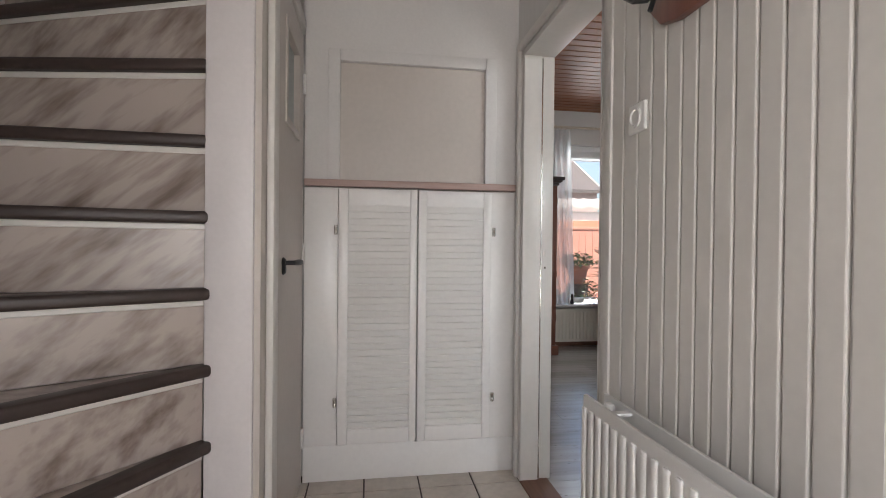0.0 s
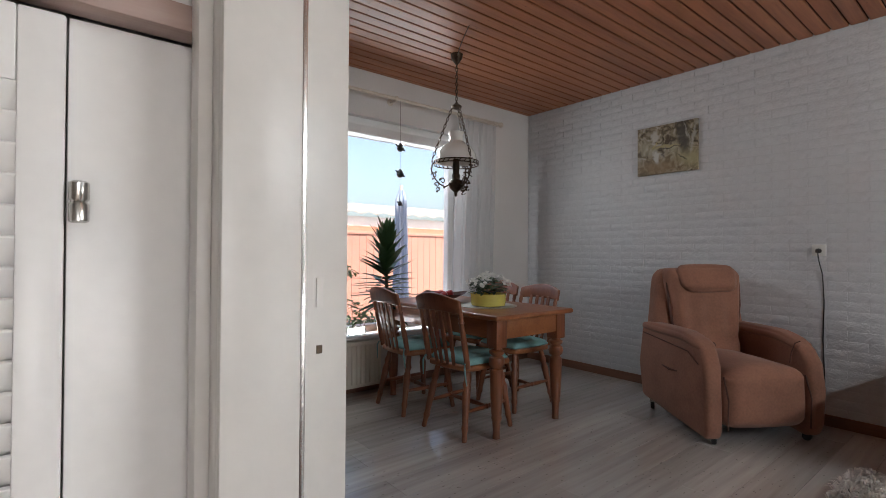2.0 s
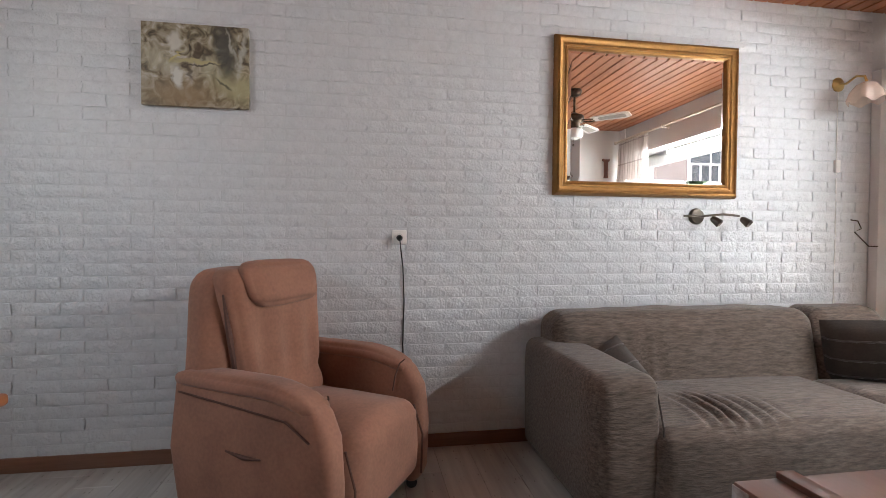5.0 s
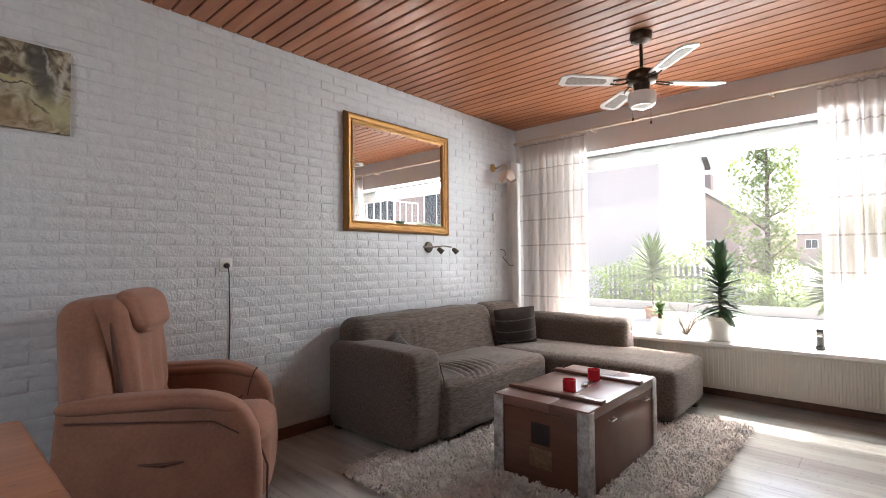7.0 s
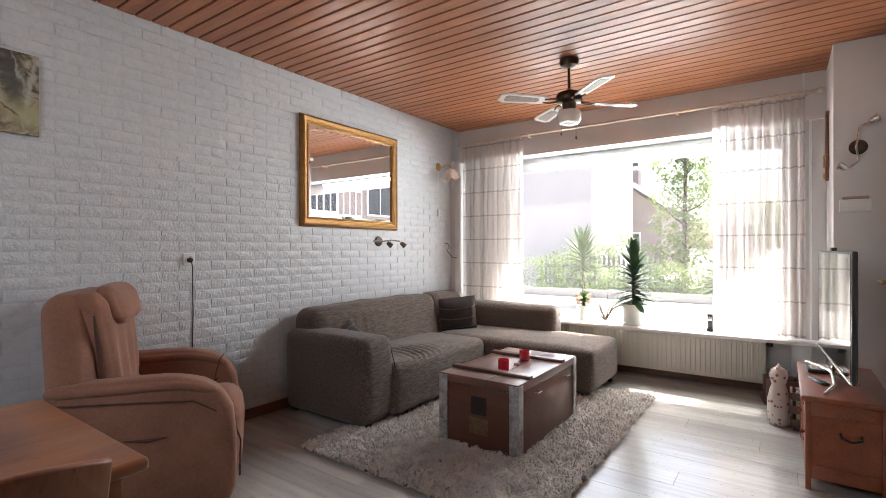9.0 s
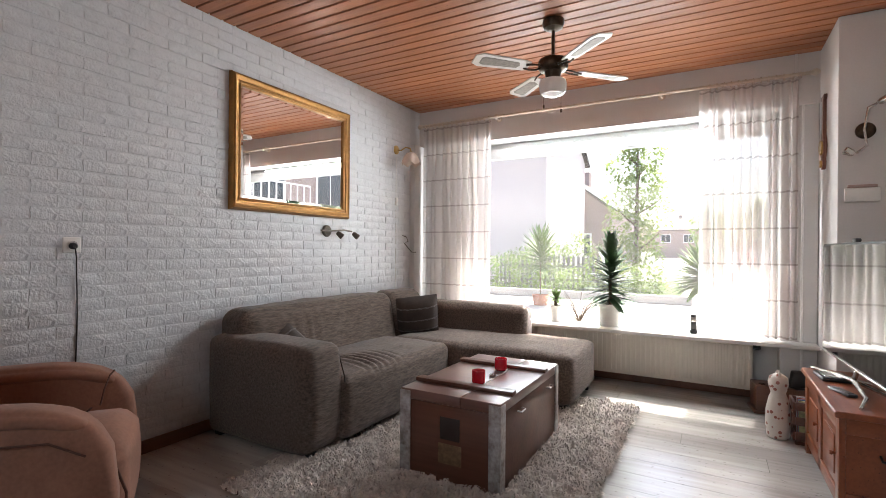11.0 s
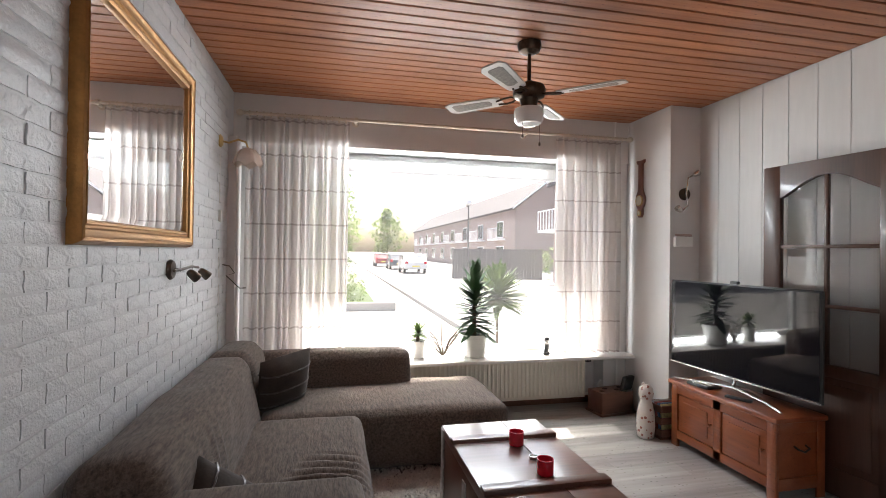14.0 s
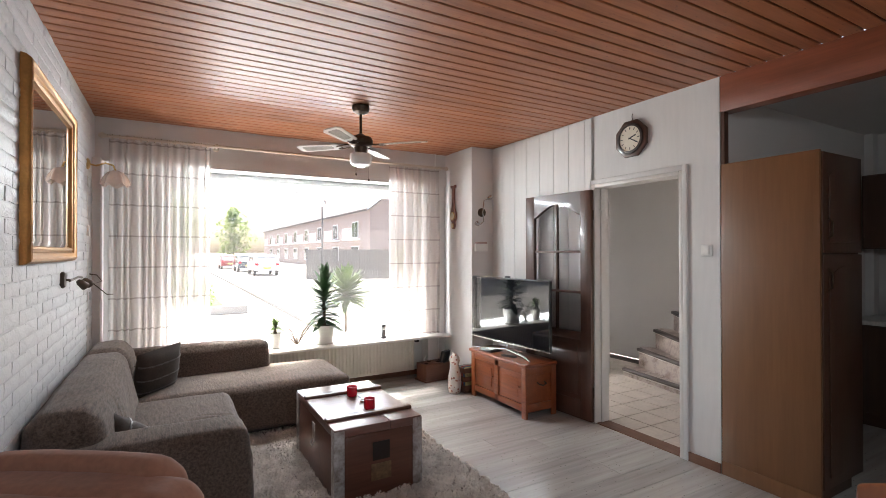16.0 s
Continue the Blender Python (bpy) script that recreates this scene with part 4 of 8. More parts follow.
ws = thing("wall_spotlight", "steel wall spotlight with two swivelling arms below the mirror", "wall lamp", pose(XB, 0.65, 1.315))
b = lathe(bmesh.new(), [(0.05, 0), (0.05, 0.012), (0.042, 0.022), (0.0, 0.026)], 20, pose(0, 0, 0, 0, -90, 0))
part("rose", b, M_NICKEL, ws)
part("arm", tube(bmesh.new(), [(-0.02, 0, 0), (-0.055, 0, 0.0), (-0.06, 0.12, 0.0)], 0.007), M_NICKEL, ws)
part("arm", tube(bmesh.new(), [(-0.055, 0, 0.0), (-0.065, -0.14, 0.012), (-0.07, -0.24, 0.004)], 0.007), M_NICKEL, ws)
for yy_, zz_, rz_ in ((-0.05, -0.01, 40), (-0.25, -0.01, 30)):
    part("spot", lathe(bmesh.new(), [(0.012, 0.0), (0.02, 0.012), (0.026, 0.055), (0.024, 0.06), (0.018, 0.054), (0.0, 0.05)], 14, pose(-0.075, yy_, zz_, 0, -130, rz_)), M_NICKEL, ws)

wl = thing("wall_lamp", "brass wall lamp with a pale fluted glass shade", "wall lamp", pose(XB, -0.34, 2.17))
part("rose", lathe(bmesh.new(), [(0.045, 0), (0.045, 0.008), (0.03, 0.02), (0.0, 0.024)], 18, pose(0, 0, 0, 0, -90, 0)), M_BRASS, wl)
part("arm", tube(bmesh.new(), [(-0.01, 0, 0), (-0.06, 0, -0.01), (-0.12, 0, 0.015), (-0.17, 0, 0.0), (-0.185, 0, -0.04)], 0.007), M_BRASS, wl)
sh = bmesh.new()
n = 30
rings = []
for r_, z_ in ((0.018, -0.04), (0.05, -0.055), (0.08, -0.10), (0.095, -0.16)):
    rings.append([sh.verts.new((-0.185 + r_ * (1 + 0.10 * math.cos(6 * 6.283 * i / n)) * math.cos(6.283 * i / n), r_ * (1 + 0.10 * math.cos(6 * 6.283 * i / n)) * math.sin(6.283 * i / n), z_ + (0.014 * math.cos(6 * 6.283 * i / n) if z_ < -0.15 else 0))) for i in range(n)])
for u, v in zip(rings, rings[1:]):
    for i in range(n):
        sh.faces.new((u[i], u[(i + 1) % n], v[(i + 1) % n], v[i]))
part("shade", sh, mat("peach fluted glass", (0.72, 0.60, 0.52), 0.25, var=0.06), wl, smooth=60)
cw = tube(bmesh.new(), [(-0.004, 0, 0), (-0.004, 0.0, -0.5), (-0.004, -0.005, -1.0), (-0.004, 0, -1.5)], 0.004, 6)
box(cw, -0.02, 0, -0.018, 0.018, -0.56, -0.48, 0.005)
part("cord", cw, M_WHITEPL, wl)
tw_ = thing("twig_hook", "thin wire hook with a small rod on the wall", "hook", pose(XB, -0.46, 1.28))
part("wire", tube(bmesh.new(), [(0, 0, 0.03), (-0.05, 0.0, 0.02), (-0.09, 0.02, -0.03), (-0.03, 0, -0.05), (-0.12, 0, -0.14), (-0.16, -0.02, -0.14)], 0.004, 6), M_BRONZE, tw_)

# ---- chimney breast fittings ----
bar = thing("barometer", "carved wooden banjo barometer on the chimney breast", "barometer", pose(1.09, -0.575, 1.99))
ol = [(-0.02, 0.27), (-0.055, 0.275), (-0.05, 0.245), (-0.026, 0.235), (-0.026, 0.05), (-0.032, 0.0), (-0.058, -0.05), (-0.066, -0.09), (-0.055, -0.13), (-0.03, -0.165), (-0.034, -0.19), (-0.034, -0.215), (-0.018, -0.24)]
ol = ol + [(-u, v) for u, v in ol[::-1]]
part("body", prism(bmesh.new(), ol, 0.022, "x", 0.0, 0.004, 2), M_VITRINE, bar)
for z_, r_ in ((-0.09, 0.046), (-0.202, 0.022)):
    part("dial", lathe(bmesh.new(), [(r_, 0), (r_, 0.008), (r_ * 0.9, 0.01), (r_ * 0.86, 0.005), (0, 0.005)], 20, pose(0.022, 0, z_, 0, 90, 0)), M_PAPER, bar, "ivory dial")
    part("bezel", lathe(bmesh.new(), [(r_ + 0.004, 0), (r_ + 0.004, 0.01), (r_ * 0.93, 0.012), (r_ * 0.93, 0.0)], 20, pose(0.022, 0, z_, 0, 90, 0)), M_BRASS, bar)
sp = thing("wall_spotlight", "steel wall spotlight with two glass-tipped heads", "wall lamp", pose(0.96, -0.20, 1.92))
part("rose", lathe(bmesh.new(), [(0.05, 0), (0.05, 0.014), (0.04, 0.024), (0, 0.028)], 20, pose(0, 0, 0, -90, 0, 0)), M_BRONZE, sp)
part("arm", tube(bmesh.new(), [(-0.045, 0.05, 0.15), (-0.005, 0.045, 0.13), (0.012, 0.04, 0.0), (0.0, 0.045, -0.10), (0.05, 0.05, -0.14)], 0.007), M_CHROME, sp)
for x_, z_, ry_ in ((-0.05, 0.155, -65), (0.06, -0.145, 60)):
    part("spot", lathe(bmesh.new(), [(0.012, 0), (0.02, 0.012), (0.026, 0.05), (0.022, 0.056), (0, 0.05)], 14, pose(x_, 0.05, z_, 0, ry_, 0)), M_CHROME, sp)
th = thing("thermostat", "white thermostat box with a beige top", "thermostat", pose(0.975, -0.20, 1.54))
part("case", boxm(-0.085, 0.085, 0, 0.03, -0.055, 0.03, 0.006), M_WHITEPL, th)
part("cover", boxm(-0.07, 0.07, 0.002, 0.032, 0.03, 0.05, 0.004), M_SHELF, th, "beige cover")

# ---- clock above the doorway ----
ck = thing("wall_clock", "octagonal wooden wall clock with a pale dial showing twenty past two", "clock", pose(XT, 1.70, 2.375))
oc = [(0.155 * math.cos(radians(22.5 + 45 * i)), 0.155 * math.sin(radians(22.5 + 45 * i))) for i in range(8)]
part("case", prism(bmesh.new(), oc, 0.03, "x", 0.001, 0.008, 2), M_DOORWOOD, ck)
part("dial", lathe(bmesh.new(), [(0.10, 0.0), (0.10, 0.006), (0.0, 0.006)], 32, pose(0.03, 0, 0, 0, 90, 0)), M_PAPER, ck, "ivory clock dial")
part("bezel", lathe(bmesh.new(), [(0.122, 0), (0.118, 0.012), (0.10, 0.014), (0.098, 0.0)], 32, pose(0.03, 0, 0, 0, 90, 0)), M_VITDARK, ck)
hnd = bmesh.new()
for ang, ln, wd in ((70, 0.06, 0.005), (120, 0.078, 0.004)):
    box(hnd, 0, 0.002, -wd, wd, -0.012, ln, 0, m=pose(0.0375, 0, 0, -ang, 0, 0))
part("pointers", hnd, M_BLACK, ck)
tk = bmesh.new()
for i in range(12):
    box(tk, 0, 0.0015, -0.003, 0.003, 0.070, 0.090, 0, m=pose(0.0362, 0, 0, 30 * i, 0, 0))
part("hour_marks", tk, M_BLACK, ck, "dark numeral marks")
part("hook", tube(bmesh.new(), [(0.004, 0, 0.15), (0.004, -0.005, 0.18), (0.004, 0.0, 0.20)], 0.003, 6), M_BRONZE, ck)

# ---- ceiling fan ----
fan = thing("ceiling_fan", "bronze ceiling fan with four white blades and an opal lamp", "ceiling fan", pose(2.67, 0.60, 0))
part("canopy", lathe(bmesh.new(), [(0.0, 2.65), (0.068, 2.65), (0.07, 2.625), (0.06, 2.60), (0.03, 2.585), (0.016, 2.582)], 22), M_BRONZE, fan)
part("downrod", lathe(bmesh.new(), [(0.011, 2.60), (0.011, 2.40)], 12), M_BRONZE, fan)
part("motor", lathe(bmesh.new(), [(0.012, 2.43), (0.03, 2.42), (0.05, 2.405), (0.088, 2.395), (0.096, 2.375), (0.096, 2.345), (0.086, 2.33), (0.055, 2.32), (0.048, 2.285), (0.05, 2.262), (0.03, 2.255)], 28), M_BRONZE, fan)
part("lamp_shade", lathe(bmesh.new(), [(0.045, 2.27), (0.082, 2.262), (0.088, 2.24), (0.084, 2.195), (0.07, 2.175), (0.042, 2.168), (0.03, 2.16), (0.0, 2.156)], 28), M_OPAL, fan, "white opal lamp shade")
blade = None
for k in range(4):
    m_ = pose(0, 0, 2.335, 0, 0, 47 + 90 * k) @ pose(0, 0, 0, 10, 0, 0)
    if blade is None:
        bo = [(0.17, -0.045), (0.20, -0.055), (0.50, -0.07), (0.545, -0.045), (0.545, 0.045), (0.50, 0.07), (0.20, 0.055), (0.17, 0.045)]
        blade = part("blade", prism(bmesh.new(), bo, 0.008, "z", -0.004, 0.003, 1), mat("aged white blade", (0.55, 0.52, 0.49), 0.4, var=0.06, scale=8), fan, "white blade")
        blade.matrix_local = m_
        bi = [(0.25, -0.03), (0.48, -0.042), (0.50, -0.03), (0.50, 0.03), (0.48, 0.042), (0.25, 0.03), (0.235, 0.0)]
        inl = part("inlay", prism(bmesh.new(), bi, 0.0115, "z", -0.0058, 0.001, 1), mat("woven cane inlay", (0.27, 0.24, 0.21), 0.7, var=0.2, scale=60, fine=200, bump=0.3), blade, "woven cane inlay")
        ir = bmesh.new()
        tube(ir, [(0.07, 0, 0.005), (0.11, 0.03, 0.0), (0.15, 0.032, -0.006), (0.20, 0.02, -0.008)], 0.006)
        tube(ir, [(0.07, 0, 0.005), (0.11, -0.03, 0.0), (0.15, -0.032, -0.006), (0.20, -0.02, -0.008)], 0.006)
        iron = part("blade_iron", ir, M_BRONZE, blade)
    else:
        nb = again(blade, m_)
        for src in (inl, iron):
            o = again(src, Matrix.Identity(4))
            o.parent = nb
for x_, y_, l_ in ((0.05, 0.03, 0.16), (-0.06, 0.02, 0.2)):
    pl = tube(bmesh.new(), [(x_, y_, 2.27), (x_, y_, 2.27 - l_)], 0.0015, 5)
    lathe(pl, [(0.0, 0.0), (0.006, -0.006), (0.007, -0.022), (0.0, -0.028)], 8, pose(x_, y_, 2.27 - l_))
    part("pull_chain", pl, M_BRONZE, fan)

# ---- oil-lamp style pendant over the table ----
pn = thing("pendant_lamp", "antique brass oil-lamp pendant with an opal glass shade on chains", "pendant lamp", pose(2.885, 4.30, 0) @ Matrix.Diagonal((0.93, 0.93, 1, 1)))
part("cord", tube(bmesh.new(), [(0.0, 0.0, 2.625), (-0.10, -0.15, 2.632), (-0.20, -0.31, 2.628), (-0.265, -0.44, 2.645)], 0.004, 6), M_BRONZE, pn, "dark cord along the ceiling to a hook")
part("canopy", lathe(bmesh.new(), [(0.012, 2.65), (0.05, 2.65), (0.045, 2.62), (0.02, 2.585), (0.008, 2.57)], 18), M_BRONZE, pn)


def chain(bm, a, b, link=0.035, r=0.0035):
    a, b = Vector(a), Vector(b)
    n = max(2, int((b - a).length / (link * 0.78)))
    d = (b - a).normalized()
    s = d.cross(Vector((0.3, 0.9, 0.1))).normalized()
    u = d.cross(s)
    for i in range(n):
        c = a.lerp(b, (i + 0.5) / n)
        w = s if i % 2 else u
        tube(bm, [c + d * (link * 0.5 * math.cos(q)) + w * (link * 0.28 * math.sin(q)) for q in [k * 6.283 / 8 for k in range(9)]], r, 5)


part("chain", (lambda q: (chain(q, (0, 0, 2.575), (0, 0, 2.27)), q)[1])(bmesh.new()), M_BRONZE, pn)
part("crown", lathe(bmesh.new(), [(0.008, 2.285), (0.02, 2.27), (0.045, 2.255), (0.04, 2.24), (0.012, 2.23)], 16), M_BRONZE, pn)
for k in range(3):
    a = radians(25 + 120 * k)
    q = bmesh.new()
    chain(q, (0.035 * math.cos(a), 0.035 * math.sin(a), 2.245), (0.195 * math.cos(a), 0.195 * math.sin(a), 1.85))
    part("chain", q, M_BRONZE, pn)
part("glass_shade", lathe(bmesh.new(), [(0.07, 2.055), (0.062, 2.045), (0.056, 2.02), (0.06, 1.985), (0.085, 1.965), (0.13, 1.935), (0.16, 1.89), (0.17, 1.84), (0.17, 1.825), (0.165, 1.825), (0.155, 1.888), (0.125, 1.93), (0.08, 1.96), (0.052, 1.98)], 32), M_OPAL, pn, "domed white opal glass shade")
gl_ = bmesh.new()
for z_ in (1.832, 1.808):
    tube(gl_, [(0.182 * math.cos(i * 6.283 / 32), 0.182 * math.sin(i * 6.283 / 32), z_) for i in range(33)], 0.004, 6)
for i in range(26):
    a = i * 6.283 / 26
    tube(gl_, [(0.182 * math.cos(a), 0.182 * math.sin(a), 1.808), (0.182 * math.cos(a + 0.12), 0.182 * math.sin(a + 0.12), 1.832)], 0.004, 5)
part("gallery_ring", gl_, M_BRONZE, pn, "pierced bronze ring")
part("oil_font", lathe(bmesh.new(), [(0.0, 1.565), (0.012, 1.575), (0.014, 1.60), (0.05, 1.63), (0.062, 1.665), (0.05, 1.69), (0.03, 1.70), (0.034, 1.73), (0.026, 1.745), (0.03, 1.80), (0.02, 1.86)], 22), M_BRONZE, pn, "bronze oil font")
for k in range(3):
    a = radians(25 + 120 * k)
    c_, s_ = math.cos(a), math.sin(a)
    q = bmesh.new()
    def P(r_, z_):
        return (r_ * c_, r_ * s_, z_)
    tube(q, [P(0.05, 1.66), P(0.09, 1.64), P(0.13, 1.66), P(0.17, 1.70), P(0.20, 1.76), P(0.195, 1.81), P(0.185, 1.82)], 0.006)
    for (r0, z0_), rad in (((0.11, 1.685), 0.028), ((0.155, 1.655), 0.024), ((0.18, 1.725), 0.026), ((0.145, 1.62), 0.018)):
        tube(q, [P(r0 + rad * (1 - i / 13) * math.cos(i * 0.62), z0_ + rad * (1 - i / 13) * math.sin(i * 0.62)) for i in range(11)], 0.0045, 5)
    for i, (r0, z0_) in enumerate(((0.09, 1.635), (0.12, 1.70), (0.135, 1.635), (0.165, 1.66), (0.17, 1.755), (0.195, 1.70), (0.205, 1.775), (0.195, 1.825), (0.15, 1.60))):
        for w_ in (-1, 1):
            t_ = bmesh.new()
            bmesh.ops.create_icosphere(t_, subdivisions=1, radius=1.0)
            join(q, t_, Matrix.Translation(P(r0, z0_)) @ Matrix.Rotation(a, 4, "Z") @ Matrix.Rotation(radians(40 * i), 4, "Y") @ Matrix.Translation((0.006, w_ * 0.012, 0)) @ Matrix.Rotation(w_ * 0.5, 4, "X") @ Matrix.Diagonal((0.010, 0.013, 0.004, 1)))
    part("scroll_arm", q, M_BRONZE, pn, "scrolled bronze arm with leaves")


# ---- dining table ----
tb = thing("dining_table", "orange waxed pine dining table with turned legs", "table")
TX0, TX1, TY0, TY1, TZ = 2.56, 3.31, 3.54, 4.86, 0.765
part("tabletop", boxm(TX0, TX1, TY0, TY1, TZ - 0.032, TZ, 0.012, 4), M_PINE, tb, "waxed pine plank top", smooth=60)
for a in ((TX0 + 0.10, TX1 - 0.10, TY0 + 0.05, TY0 + 0.072), (TX0 + 0.10, TX1 - 0.10, TY1 - 0.072, TY1 - 0.05), (TX0 + 0.055, TX0 + 0.077, TY0 + 0.10, TY1 - 0.10), (TX1 - 0.077, TX1 - 0.055, TY0 + 0.10, TY1 - 0.10)):
    part("apron", boxm(*a, TZ - 0.155, TZ - 0.032, 0.004), M_PINE, tb)
legp = [(0.018, 0.0), (0.024, 0.004), (0.022, 0.05), (0.026, 0.10), (0.030, 0.12), (0.034, 0.13), (0.030, 0.145), (0.034, 0.16), (0.040, 0.30), (0.043, 0.40), (0.040, 0.425), (0.028, 0.435), (0.044, 0.45), (0.050, 0.475), (0.044, 0.50), (0.030, 0.51), (0.046, 0.525), (0.048, 0.54), (0.032, 0.55), (0.032, 0.565)]
lg = None
for x_ in (TX0 + 0.085, TX1 - 0.085):
    for y_ in (TY0 + 0.085, TY1 - 0.085):
        if lg is None:
            q = lathe(bmesh.new(), legp, 20)
            box(q, -0.045, 0.045, -0.045, 0.045, 0.56, TZ - 0.032, 0.006)
            lg = part("leg", q, M_PINEX, tb, "turned pine leg")
            lg.location = (x_, y_, 0)
        else:
            again(lg, Matrix.Translation((x_, y_, 0)))


# ---- dining chairs ----
def dining_chair():
    """Faces local +x, seat centre at the origin."""
    c = thing("dining_chair", "reddish pine slat-back chair with a tufted teal cushion", "chair", group="chairs round the table")
    so = [(0.22, -0.16), (0.22, 0.16), (0.19, 0.20), (0.0, 0.215), (-0.15, 0.20), (-0.205, 0.15), (-0.215, 0.0), (-0.205, -0.15), (-0.15, -0.20), (0.0, -0.215), (0.19, -0.20)]
    part("seat", prism(bmesh.new(), so, 0.036, "z", 0.415, 0.012, 3), M_PINE, c, smooth=60)
    lp = [(0.014, 0), (0.017, 0.01), (0.016, 0.05), (0.022, 0.08), (0.018, 0.10), (0.022, 0.18), (0.026, 0.27), (0.018, 0.30), (0.026, 0.33), (0.018, 0.355), (0.018, 0.425)]
    for x_, y_ in ((0.15, 0.14), (0.15, -0.14), (-0.14, 0.13), (-0.14, -0.13)):
        ax, ay = (9 if x_ > 0 else -12), (-10 if y_ > 0 else 10)
        foot = Vector((x_ + (0.055 if x_ > 0 else -0.08), y_ + (0.055 if y_ > 0 else -0.055), 0))
        top = Vector((x_, y_, 0.425))
        m_ = Matrix.Translation(foot) @ (top - foot).to_track_quat("Z", "Y").to_matrix().to_4x4()
        part("leg", lathe(bmesh.new(), lp, 12, m_ @ Matrix.Diagonal((1, 1, (top - foot).length / 0.425, 1))), M_PINEX, c)
    def turned(a, b, name):
        a, b = Vector(a), Vector(b)
        L = (b - a).length
        pr_ = [(0.009, 0), (0.011, 0.15 * L), (0.016, 0.42 * L), (0.012, 0.46 * L), (0.018, 0.5 * L), (0.012, 0.54 * L), (0.016, 0.58 * L), (0.011, 0.85 * L), (0.009, L)]
        part(name, lathe(bmesh.new(), pr_, 10, Matrix.Translation(a) @ (b - a).to_track_quat("Z", "Y").to_matrix().to_4x4()), M_PINEX, c)
    turned((0.185, 0.175, 0.17), (-0.19, 0.165, 0.17), "stretcher")
    turned((0.185, -0.175, 0.17), (-0.19, -0.165, 0.17), "stretcher")
    turned((0.0, 0.168, 0.17), (0.0, -0.168, 0.17), "stretcher")
    # back
    def back_x(z):
        return -0.185 - 0.22 * (z - 0.45)
    for y_ in (-0.175, 0.175):
        pts = [(back_x(z), y_ * (1 + 0.10 * (z - 0.45)), z) for z in (0.44, 0.50, 0.56, 0.62, 0.68, 0.705, 0.72, 0.735, 0.76, 0.79)]
        part("back_post", tube(bmesh.new(), pts, [0.017, 0.018, 0.019, 0.018, 0.016, 0.013, 0.019, 0.013, 0.016, 0.014], 10), M_PINEX, c)
    for y_ in (-0.09, -0.03, 0.03, 0.09):
        q = bmesh.new()
        sl = [(y_ * 0.85 - 0.012, 0.44), (y_ * 0.85 + 0.012, 0.44), (y_ + 0.017, 0.66), (y_ + 0.014, 0.80), (y_ - 0.014, 0.80), (y_ - 0.017, 0.66)]
        prism(q, sl, 0.012, "x", 0.0, 0.003, 1)
        for v in q.verts:
            v.co.x += back_x(v.co.z) - 0.012 - 0.02 * (1 - (y_ / 0.17) ** 2)
        part("slat", q, M_PINEX, c)
    q = bmesh.new()
    n = 16
    outl = [(-0.20 + 0.40 * i / n, 0.855 + 0.042 * math.sin(math.pi * i / n)) for i in range(n + 1)] + [(0.20 - 0.40 * i / n, 0.775 + 0.012 * math.sin(math.pi * i / n)) for i in range(n + 1)]
    prism(q, outl, 0.022, "x", 0.0, 0.006, 2)
    bmesh.ops.subdivide_edges(q, edges=[e for e in q.edges if abs(e.verts[0].co.y - e.verts[1].co.y) > 0.1], cuts=1)
    for v in q.verts:
        v.co.x += back_x(v.co.z) - 0.018 - 0.035 * (1 - (v.co.y / 0.2) ** 2)
    part("crest_rail", q, M_PINEX, c, smooth=60)
    # tufted cushion
    q = bmesh.new()
    n = 24
    top, bot = [], []
    for j in range(n + 1):
        for i in range(n + 1):
            u, v = i / n * 2 - 1, j / n * 2 - 1
            k = (1 - abs(u) ** 6) * (1 - abs(v) ** 6)
            tuft = min(1.0, 4.5 * min(math.hypot(u - a, v - b) for a in (-0.6, 0, 0.6) for b in (-0.6, 0, 0.6)))
            z_ = 0.452 + 0.012 + 0.034 * k ** 0.5 * (0.25 + 0.75 * tuft ** 0.7)
            xx, yy_ = 0.01 + u * 0.195 * (1 - 0.06 * v * v), v * 0.195 * (1 - 0.08 * u * u)
            top.append(q.verts.new((xx, yy_, z_)))
            bot.append(q.verts.new((xx, yy_, 0.452)))
    w = n + 1
    for j in range(n):
        for i in range(n):
            a = j * w + i
            q.faces.new((top[a], top[a + 1], top[a + 1 + w], top[a + w]))
            q.faces.new((bot[a + w], bot[a + 1 + w], bot[a + 1], bot[a]))
    ring = list(range(w)) + [j * w + n for j in range(1, w)] + [n * w + i for i in range(n - 1, -1, -1)] + [j * w for j in range(n - 1, 0, -1)]
    for a, b in zip(ring, ring[1:] + ring[:1]):
        q.faces.new((top[b], top[a], bot[a], bot[b]))
    cu = part("cushion", q, M_TEAL, c, "tufted teal cotton cushion", smooth=60)
    for s in (-1, 1):
        t_ = tube(bmesh.new(), [(-0.18, s * 0.17, 0.458), (-0.215, s * 0.18, 0.47), (-0.225, s * 0.19, 0.44), (-0.22, s * 0.195, 0.38), (-0.215, s * 0.20, 0.34)], [0.006, 0.005, 0.006, 0.005, 0.003], 6)
        part("tie", t_, M_TEAL, cu)
    return c


ch = dining_chair()
ch.matrix_world = pose(2.655, 3.90, 0, 0, 0, 4)
copy_thing(ch, pose(2.645, 4.47, 0, 0, 0, -3))
copy_thing(ch, pose(3.29, 4.06, 0, 0, 0, 178))
copy_thing(ch, pose(3.34, 4.52, 0, 0, 0, 183))


